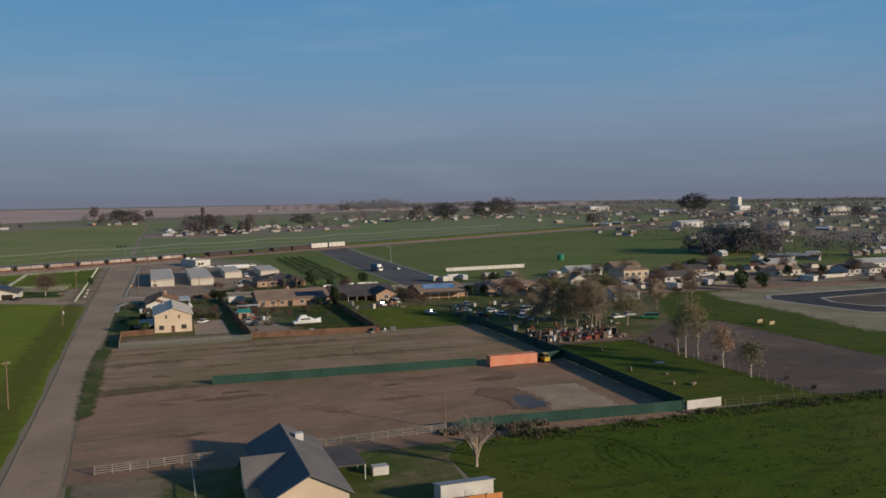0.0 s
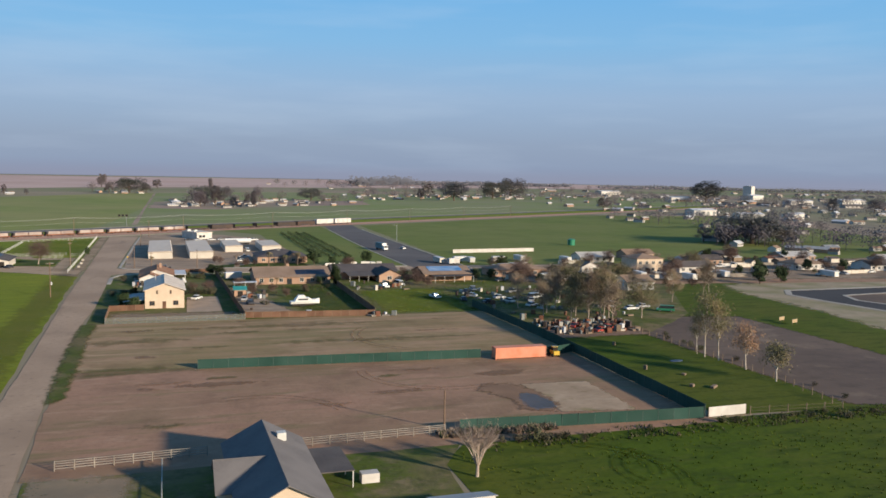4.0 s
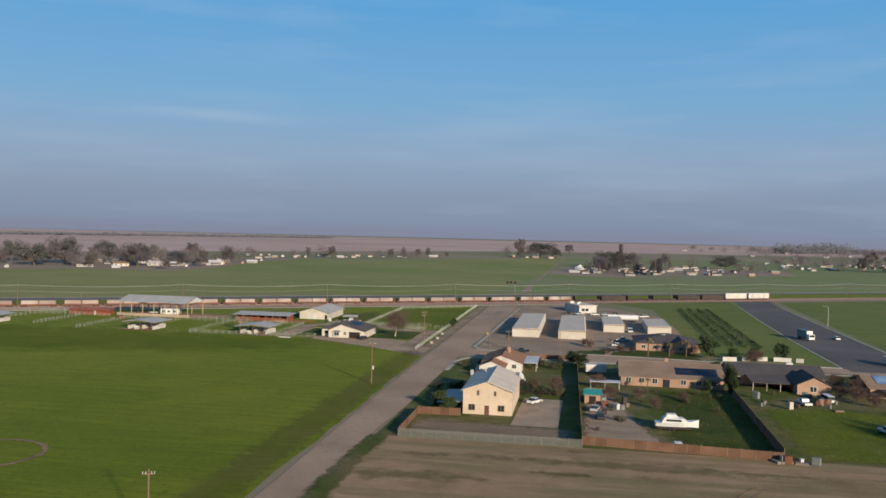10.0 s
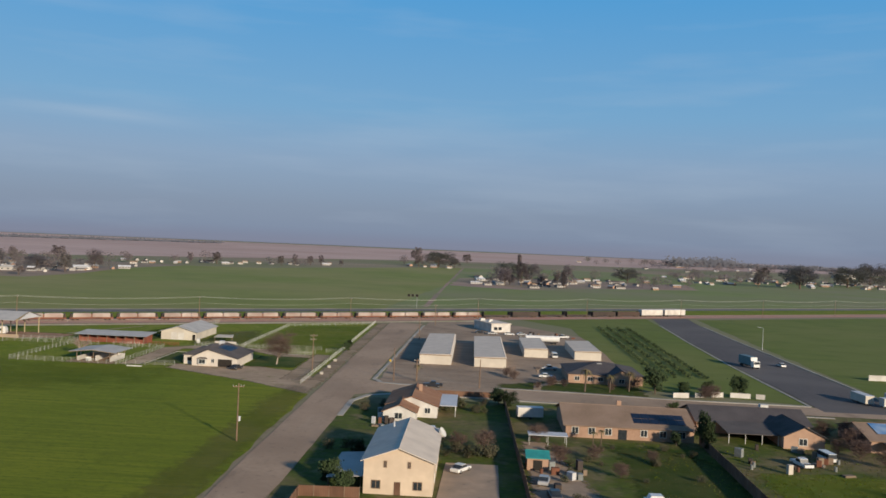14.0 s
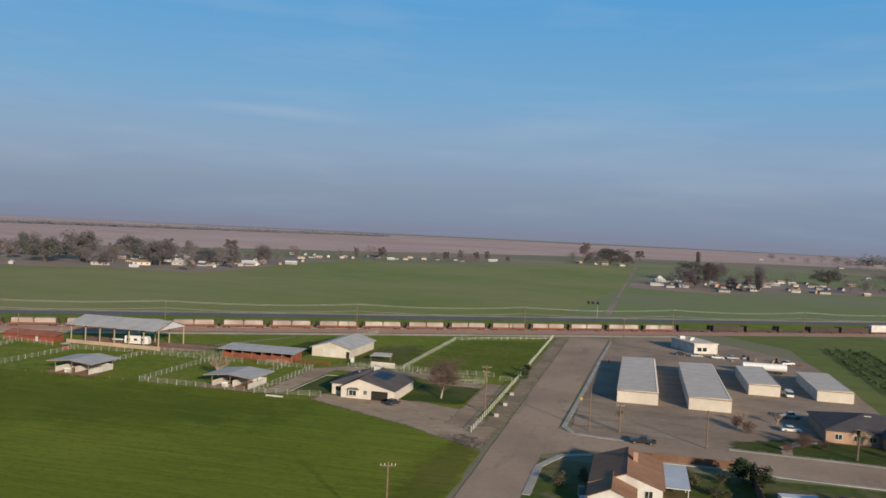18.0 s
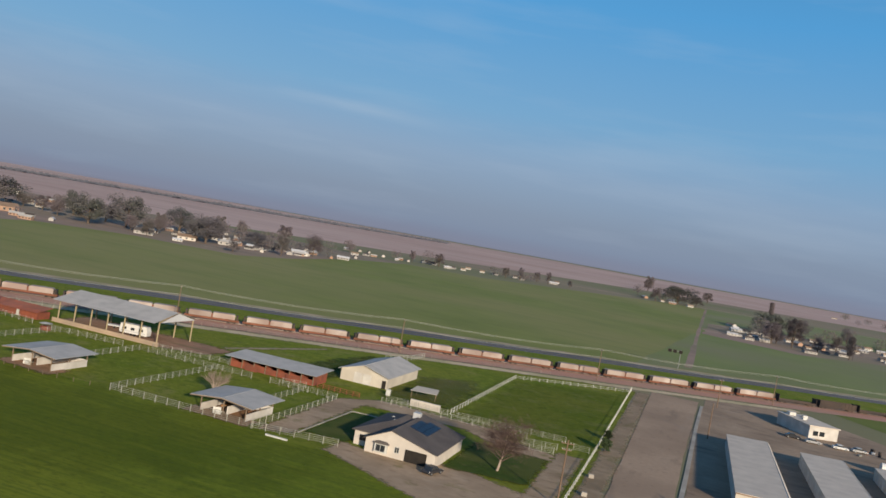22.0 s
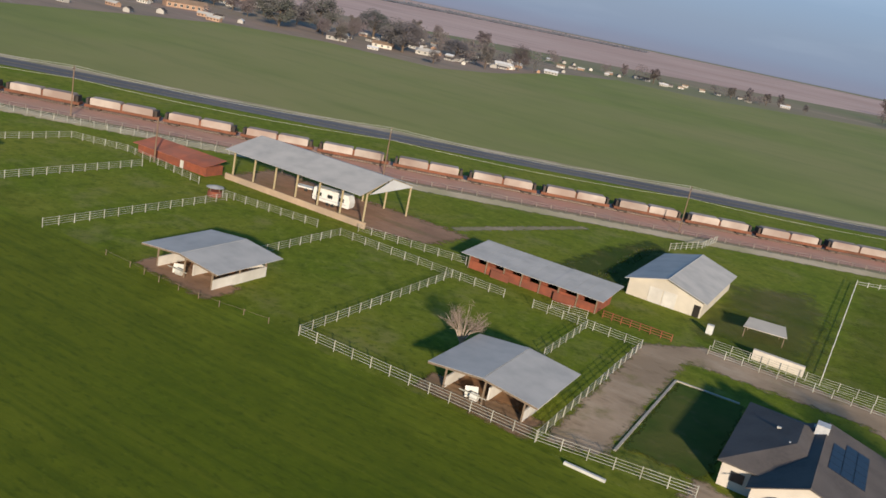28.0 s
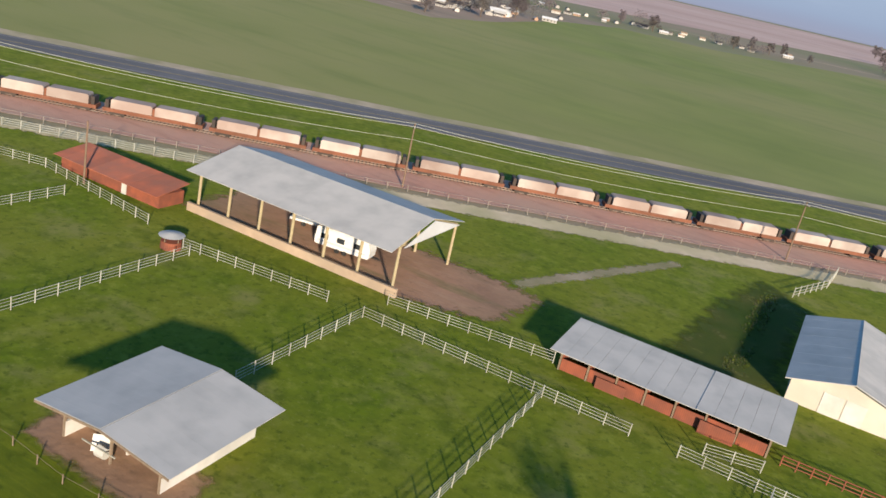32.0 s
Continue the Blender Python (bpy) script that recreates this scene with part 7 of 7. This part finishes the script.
# shrubs, dark trees and sheds among the far plots
rq = random.Random(77)
for i in range(46):
    x = rq.uniform(132, 340)
    y = rq.choice((rq.uniform(310, 326), rq.uniform(344, 372), rq.uniform(284, 296)))
    put(rq.choice((DT, BS, BS, HG)), x, y, rq.uniform(.5, 1.0), rq.uniform(0, 360))
for i in range(15):
    x, y, s = rq.uniform(134, 340), rq.choice((rq.uniform(345, 368), rq.uniform(311, 318))), rq.uniform(.8, 1.5)
    sd = thing("garden_shed", "weathered small shed on a far plot", "shed", pose(x, y, 0, 0, 0, rq.choice((0, 12, 95))), group="garden sheds")
    gable(sd, -2.4 * s, 2.4 * s, -1.8 * s, 1.8 * s, 2.1, .7, "x", M[rq.choice(("pale", "tan_wall", "cream_pale", "post_wood"))], M[rq.choice(("metal_roof", "shingle_tan", "rust", "shingle_grey"))], over=.25)
for i in range(30):
    put(rq.choice((BT, LT, LT)), rq.uniform(128, 345), rq.choice((rq.uniform(342, 385), rq.uniform(310, 327), rq.uniform(298, 320))), rq.uniform(.5, .85), rq.uniform(0, 360))
for i in range(26):
    x, y = rq.uniform(126, 340), rq.choice((rq.uniform(300, 318), rq.uniform(342, 362), rq.uniform(364, 392)))
    if abs(y - (362.5 - (x - 112) * .045)) < 8:
        y += 14
    tv_ = thing("yard_trailer", "pale box trailer among the far plots", "trailer", pose(x, y, 0, 0, 0, rq.choice((0, 8, 85, 94))), group="yard trailers")
    w = rq.uniform(2.2, 4.2)
    part("box", B(-w, w, -1.2, 1.2, .6, 2.7), M[rq.choice(("white_wall", "white_paint", "pale"))], tv_)
    part("roof", B(-w - .05, w + .05, -1.25, 1.25, 2.7, 2.8), M["white_roof"], tv_)
    for s_ in (-1, 1):
        part("wheel", WHEEL, None, tv_, at=pose(0, s_ * 1.05, .34))
for i in range(28):
    copy_thing(rq.choice((SW, ST, PW, VW, SD)), pose(rq.uniform(128, 345), rq.choice((rq.uniform(300, 325), rq.uniform(342, 372))), .06, 0, 0, rq.choice((0, 10, 90, 170, 265))))
for i in range(12):
    x, y, w = rq.uniform(130, 330), rq.choice((311, 343, 346, 368)) + rq.uniform(-2, 2), rq.uniform(9, 22)
    fence("board_panel_fence", "pale weathered fence between the far plots", [(x, y), (x + w, y + rq.uniform(-1, 1))], 1.7, 2.4, M["post_wood"], cloth=M[rq.choice(("white_wall", "grey_rail", "pale"))], group="far plot fences")
# dark rows in the middle plot, built from small leaf triangles
vs, fs = [], []
rg = random.Random(9)
for r in range(4):
    for i in range(640):
        y = rg.uniform(410, 572)
        x = 77.5 + r * 4.9 + rg.gauss(0, .35) + (y - 410) * .02
        z, s = abs(rg.gauss(.35, .3)), rg.uniform(.25, .5)
        k = len(vs)
        w = rg.uniform(0, 6.28)
        vs += [(x - s * math.cos(w), y - s * math.sin(w), z), (x + s * math.cos(w), y + s * math.sin(w), z + .1), (x + .2, y, z + s * 1.6)]
        fs.append((k, k + 1, k + 2))
me = bpy.data.meshes.new("vine_rows"); me.from_pydata(vs, [], fs); me.materials.append(M["leaf_dark"])
tagged(new("vine_rows", me), "dark green leafy rows in the plot", "plants", kind="stuff")

# ---- distance: villages and tree belts ----
def lobed_tree(name, label, h, spread, seed, leaf, count=2600, size=.3, clear=.12, narrow=1.0):
    """A winter tree seen from afar: a trunk, forked limbs, and a crown of several uneven lobes of fine twigs."""
    r = random.Random(seed)
    tr = thing(name, label, "tree")
    part("trunk", T((0, 0, -.1), (r.uniform(-.3, .3), r.uniform(-.3, .3), h * .55), .32, .16, n=7), M["bark_dark"], tr)
    lm, lobes = bmesh.new(), []
    for i in range(13):
        a, z = i * 2.4 + r.uniform(-.4, .4), clear + .18 + (.92 - clear - .18) * (i + .5) / 13
        rad = spread * (1.0 - abs(z - .5) ** 1.6 * 1.5) * r.uniform(.35, .8) * narrow
        c = Vector((math.cos(a) * rad, math.sin(a) * rad, h * z))
        lobes.append((c, spread * r.uniform(.28, .48)))
        tube(lm, (0, 0, h * max(.1, z - .3)), c, .13, .03, n=4)
    part("branching", lm, M["bark_dark"], tr)
    v, f = [], []
    for i in range(count):
        c, rad = r.choice(lobes)
        d = Vector((r.gauss(0, 1), r.gauss(0, 1), r.gauss(0, .9))).normalized() * rad * r.random() ** .45
        q, u = c + d, Vector((r.gauss(0, 1), r.gauss(0, 1), r.gauss(0, 1))).normalized() * size * r.uniform(.5, 1.3)
        w = u.orthogonal() * .55
        k = len(v)
        v += [tuple(q - u), tuple(q + w), tuple(q + u), tuple(q - w)]
        f.append((k, k + 1, k + 2, k + 3))
    me = bpy.data.meshes.new("crown")
    me.from_pydata(v, [], f)
    me.materials.append(leaf)
    part("crown", me, None, tr)
    return tr


FT = lobed_tree("distant_tree", "rounded dark winter tree in the far village", 12, 5.5, 51, M["hazed_twigs"], 5200, .2)
FT2 = lobed_tree("distant_tree", "bare-looking tall tree in the far village", 14, 4.6, 57, M["hazed_twigs"], 4600, .2)
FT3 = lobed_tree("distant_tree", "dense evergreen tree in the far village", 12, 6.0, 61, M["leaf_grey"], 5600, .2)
FT.matrix_basis = pose(-440, 800, 0); FT2.matrix_basis = pose(-430, 820, 0); FT3.matrix_basis = pose(-535, 845, 0) @ Matrix.Diagonal((2.2, 2.2, 1.7, 1))
# the large trees that stand out, by settlement: place, height, half the crown's width
BIG_WEST = ((-478, 1124, 19, 14), (-500, 1065, 19, 7), (-478, 986, 21, 9), (-388, 825, 16, 8), (-467, 903, 16, 9), (-450, 850, 18, 8), (-463, 824, 19, 9), (-496, 839, 18, 10), (-467, 784, 15, 8),
            (-512, 801, 17, 8), (-592, 814, 17, 14), (-342, 791, 12, 6), (-412, 783, 15, 6), (-385, 900, 10, 7), (-575, 830, 14, 9), (-545, 820, 15, 9))
BIG_NORTH = ((-340, 1186, 16, 6), (-311, 1201, 18, 9), (-238, 1243, 15, 7), (-225, 1268, 18, 6), (-210, 1299, 15, 7), (-199, 1320, 17, 6), (-172, 1330, 12, 4), (-69, 1440, 24, 10), (-41, 1491, 18, 14), (-15, 1500, 18, 12))
BIG_CROSSING = ((126, 1122, 26, 9), (105, 1035, 18, 6), (57, 1126, 15, 8), (86, 1156, 14, 7), (53, 990, 13, 9), (209, 1204, 13, 9), (461, 1453, 26, 17), (489, 1391, 28, 18), (551, 1367, 22, 13), (604, 1413, 26, 14), (381, 1234, 22, 10), (436, 1241, 22, 12))
BIG_EAST = ((935, 1299, 28, 15), (858, 915, 22, 11), (930, 915, 24, 12), (529, 943, 18, 13), (349, 467, 14, 10), (368, 464, 15, 13), (384, 454, 14, 10), (358, 478, 13, 9), (376, 480, 14, 9), (340, 476, 12, 8), (-106, 1878, 25, 14), (-53, 1900, 22, 20), (2, 1820, 21, 14), (-127, 2287, 28, 16))
rt_ = random.Random(23)
for x, y, h, w in BIG_WEST + BIG_NORTH + BIG_CROSSING + BIG_EAST:
    k = rt_.choice((FT, FT2, FT3))
    put(k, x, y, w / 6.3, rt_.uniform(0, 360), sz=h / 15.5)
TALL = lobed_tree("poplar", "tall narrow poplar in the far village", 24, 6.5, 63, M["hazed_twigs"], 4200, .35, clear=.02, narrow=.12)
TALL.matrix_basis = pose(98, 1669, 0) @ Matrix.Diagonal((1.5, 1.5, 1.05, 1))
FH = []
for i, (w, r) in enumerate((("village_wall", "shingle_grey"), ("cream_pale", "shingle_tan"), ("village_wall", "metal_roof"), ("village_wall", "shingle_dark"), ("white_wall", "white_roof"))):
    h = thing("village_house", "small house of the far village", "house", group="village houses")
    gable(h, -7, 7, -4, 4, 2.7, 1.6, "x", M[w], M[r])
    for a in (-4.5, 0, 4.5):
        window(h, "s", a, .9, 1.4, 1.2, -4, M["white_paint"])
    FH.append(h)
    h.matrix_basis = pose(-420 + i * 18, 790 + i * 30, 0, 0, 0, 31)
rv_ = random.Random(17)
WALLS, ROOFS = ("village_wall", "white_wall", "tan_wall", "village_wall", "village_wall"), ("shingle_grey", "shingle_tan", "metal_roof", "shingle_dark", "white_roof")


def village(x0, x1, y0, y1, houses, trees, shear=0.0, big=1.0, single_things=False):
    """Houses and winter trees of a far settlement; only the nearest are things of their own."""
    hv, hf, hm, tv, tf, tm = [], [], [], [], [], []
    for i in range(houses):
        x = rv_.uniform(x0, x1)
        y = rv_.uniform(y0, y1) + shear * (x - x0)
        s, t = rv_.uniform(.38, .72) * big, rv_.choice((31, 121, 0, 18))
        if single_things:
            put(rv_.choice(FH), x, y, s, t)
            continue
        m = Matrix.Translation((x, y, 0)) @ Matrix.Rotation(radians(t), 4, "Z") @ Matrix.Diagonal((s * rv_.uniform(.8, 1.6), s, s ** .5, 1))
        k, kind = len(hv), rv_.randrange(5)
        pts = [(-7, -4, 0), (7, -4, 0), (7, 4, 0), (-7, 4, 0), (-7, -4, 2.7), (7, -4, 2.7), (7, 4, 2.7), (-7, 4, 2.7), (-7, 0, 4.3), (7, 0, 4.3),
               (-7.5, -4.6, 2.6), (7.5, -4.6, 2.6), (7.5, 0, 4.5), (-7.5, 0, 4.5), (-7.5, 4.6, 2.6), (7.5, 4.6, 2.6)]
        faces = [((0, 1, 5, 4), 0), ((2, 3, 7, 6), 0), ((1, 2, 6, 9, 5), 0), ((3, 0, 4, 8, 7), 0), ((10, 11, 12, 13), 1), ((13, 12, 15, 14), 1)]
        for a in (-5, -1.5, 2, 5.2):
            j = len(pts)
            pts += [(a - .7, -4.05, .9), (a + .7, -4.05, .9), (a + .7, -4.05, 2.1), (a - .7, -4.05, 2.1)]
            faces.append(((j, j + 1, j + 2, j + 3), 2))
        hv += [tuple(m @ Vector(p)) for p in pts]
        for f, c in faces:
            hf.append(tuple(k + q for q in f))
            hm.append(kind if c == 0 else 5 + kind if c == 1 else 10)
    for i in range(trees):
        x = rv_.uniform(x0, x1)
        y = rv_.uniform(y0, y1) + shear * (x - x0)
        s = min(1.9, rv_.uniform(.9, 1.8) * big)
        if single_things and i % 2:
            put(rv_.choice((FT, FT, FT2)), x, y, s, rv_.uniform(0, 360))
            continue
        h, w = 9.5 * s * rv_.uniform(.8, 1.2), 5.2 * s
        dark = rv_.random() < .22
        for q in range(230):
            z = rv_.betavariate(2.2, 1.8)
            a, rad = rv_.uniform(0, 6.28), w * (rv_.random() ** .6) * (1.15 - abs(z - .45))
            c = Vector((x + rad * math.cos(a), y + rad * math.sin(a), h * (.18 + .82 * z)))
            u = Vector((rv_.gauss(0, 1), rv_.gauss(0, 1), rv_.gauss(0, 1))).normalized() * rv_.uniform(.22, .46) * s
            v = u.orthogonal() * .7
            k = len(tv)
            tv += [tuple(c - u), tuple(c + v), tuple(c + u), tuple(c - v)]
            tf.append((k, k + 1, k + 2, k + 3))
            tm.append(1 if dark else 0)
        k = len(tv)
        tv += [(x - .25, y, 0), (x + .25, y, 0), (x + .12, y, h * .7), (x - .12, y, h * .7), (x, y - .25, 0), (x, y + .25, 0), (x, y + .12, h * .7), (x, y - .12, h * .7)]
        tf += [(k, k + 1, k + 2, k + 3), (k + 4, k + 5, k + 6, k + 7)]
        tm += [0, 0]
    for nm, v, f, mi, mats, lab in (("village_houses", hv, hf, hm, [M[q] for q in WALLS] + [M[q] for q in ROOFS] + [M["glass"]], "low houses of a far settlement"),
                                    ("village_trees", tv, tf, tm, [M["hazed_twigs"], M["leaf_grey"]], "bare winter trees of a far settlement")):
        if v:
            me = bpy.data.meshes.new(nm)
            me.from_pydata(v, [], f)
            for q in mats:
                me.materials.append(q)
            me.polygons.foreach_set("material_index", mi)
            tagged(new(nm, me), lab, nm.split("_")[1], kind="stuff")


village(-470, -330, 780, 960, 16, 8, .1, single_things=True)
village(-480, -330, 800, 1000, 34, 24, .3, big=.9)
vh = thing("village_hall", "long low hall with a brown roof in the far village", "house", pose(-515, 742, 0, 0, 0, 60))
gable(vh, -14, 14, -6, 6, 3.6, 2.4, "x", M["tan_wall"], M["shingle_tan"])
for a in range(-12, 13, 4):
    window(vh, "s", a, .9, 1.6, 1.8, -6, M["white_paint"])
village(-580, -455, 570, 720, 34, 10, .2, big=.8)
village(-760, -560, 640, 1000, 34, 26)
village(-430, -330, 1080, 1200, 10, 6, .3, big=.8)
village(-345, -300, 1200, 1250, 5, 3)
village(-300, -180, 1215, 1330, 9, 4, .7, big=.8)
village(15, 110, 930, 1060, 16, 6, .3, single_things=True)
village(20, 260, 960, 1150, 44, 18, .3, big=.9)
village(300, 640, 1230, 1480, 64, 40, .3)
village(-120, -20, 1420, 1560, 5, 6)
village(640, 1100, 1300, 1700, 50, 50)
village(335, 415, 445, 490, 2, 34)
village(330, 560, 380, 470, 24, 26)
village(420, 900, 480, 800, 70, 70)
village(520, 1300, 820, 1250, 90, 90, big=1.2)
village(1300, 2400, 1100, 2100, 60, 80, big=1.7)
village(900, 1600, 900, 1400, 14, 0, big=2.6)
village(300, 1200, 1900, 2600, 20, 60, big=1.6)
for i, (x, y, w, d, h) in enumerate(((1180, 1480, 60, 26, 9), (1060, 1210, 46, 22, 7), (1210, 1250, 70, 24, 8), (1330, 1680, 22, 20, 26), (1290, 1180, 50, 24, 8), (1010, 1780, 60, 24, 8), (800, 1960, 50, 22, 8), (900, 1330, 44, 20, 7), (1420, 1130, 60, 24, 8), (640, 740, 34, 14, 6), (600, 760, 30, 14, 5), (590, 830, 36, 14, 6))):
    wb = thing("warehouse", "pale warehouse at the edge of the far town", "warehouse", pose(x, y, 0, 0, 0, (31, 0, 12)[i % 3]), group="warehouses")
    gable(wb, -w / 2, w / 2, -d / 2, d / 2, h, 1.6, "x", M["white_wall"], M["white_roof"], over=.4)
    for a in range(int(-w / 2) + 5, int(w / 2) - 3, 9):
        door(wb, "s", a, 4.0, min(4.2, h - .8), -d / 2, M["steel_post"], "loading_door")
put(TALL, 104, 960, .75, 90)
vs, fs = [], []
for (ax, ay, bx, by, n_, h) in ((-2700, 700, -1994, 1641, 2200, 6), (-1994, 1641, -934, 3230, 4200, 8), (560, 2500, 820, 2800, 2600, 30), (820, 2800, 1500, 2950, 2200, 16), (1500, 2700, 3400, 2300, 4200, 16)):
    for i in range(n_):
        t = rv_.random()
        hh = h * (.5 + .8 * abs(noise.noise(Vector((t * 40, ax, 0)))) )
        x, y, z = ax + (bx - ax) * t + rv_.gauss(0, 14), ay + (by - ay) * t + rv_.gauss(0, 14), rv_.uniform(0, hh)
        s = rv_.uniform(2, 5)
        k = len(vs)
        vs += [(x - s, y, z), (x + s, y + s, z), (x, y, z + s)]
        fs.append((k, k + 1, k + 2))
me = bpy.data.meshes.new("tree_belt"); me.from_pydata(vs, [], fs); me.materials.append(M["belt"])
tagged(new("tree_belt", me), "blue-grey hazed belts of far trees at the horizon", "trees", kind="stuff")

# tufts of grass on the near fields
def tufts(name, label, x0, x1, y0, y1, count, lo, hi, materials, seed):
    r = random.Random(seed)
    v, f, mi = [], [], []
    for i in range(count):
        x, y = r.uniform(x0, x1), r.uniform(y0, y1)
        if noise.noise(Vector((x * .12, y * .12, seed))) < -.1 and r.random() < .8:
            continue
        c = r.randrange(len(materials))
        for q in range(3):
            a, h, w = r.uniform(0, 6.28), r.uniform(lo, hi), r.uniform(.08, .16)
            dx, dy = math.cos(a), math.sin(a)
            k = len(v)
            v += [(x - dy * w, y + dx * w, .03), (x + dy * w, y - dx * w, .03), (x + dx * h * .6, y + dy * h * .6, .03 + h)]
            f.append((k, k + 1, k + 2))
            mi.append(c)
    me = bpy.data.meshes.new(name)
    me.from_pydata(v, [], f)
    for q in materials:
        me.materials.append(q)
    me.polygons.foreach_set("material_index", mi)
    tagged(new(name, me), label, "grass", kind="stuff")


tufts("yard_tufts", "weeds between the plots", 50, 130, 250, 316, 5000, .1, .25, [M["yard"], M["field"]], 74)
tufts("field_tufts", "rough weeds on the green field", 46, 200, 40, 128, 5200, .12, .35, [M["weeds"], M["weeds"], M["lawn"]], 75)
tufts("fence_scrub", "dark scrubby weeds along the cloth fence", 52, 210, 125.5, 131.5, 2600, .15, .5, [M["scrub"], M["lawn"], M["scrub"]], 76)
tufts("fence_weeds", "tall dry weeds along the wire behind the barn", -105.5, -102.5, 447, 484, 420, .15, .45, [M["scrub"], M["lawn"], M["weeds"]], 78)
tufts("lot_weeds", "thin dry weeds at the foot of the cloth fence", 46, 66, 133, 136, 900, .4, 1.1, [M["twig"], M["scrub"]], 77)
for cx, cy, r, w0, w1 in ((62, 116, 9, -.6, 1.3), (60, 112, 13, -.5, 1.2), (75, 112, 8, 1.8, 3.6)):
    for d in (0, 1.7):
        o = [(cx + (r + d + .25) * math.cos(w0 + (w1 - w0) * i / 20), cy + (r + d + .25) * math.sin(w0 + (w1 - w0) * i / 20)) for i in range(21)]
        o += [(cx + (r + d - .25) * math.cos(w1 - (w1 - w0) * i / 20), cy + (r + d - .25) * math.sin(w1 - (w1 - w0) * i / 20)) for i in range(21)]
        soft_patch("tyre_track", o, .04, M["lush_crop"], "curved tyre track pressed into the weeds", "tyre track", edge=.4, cell=.3, fade=.5)
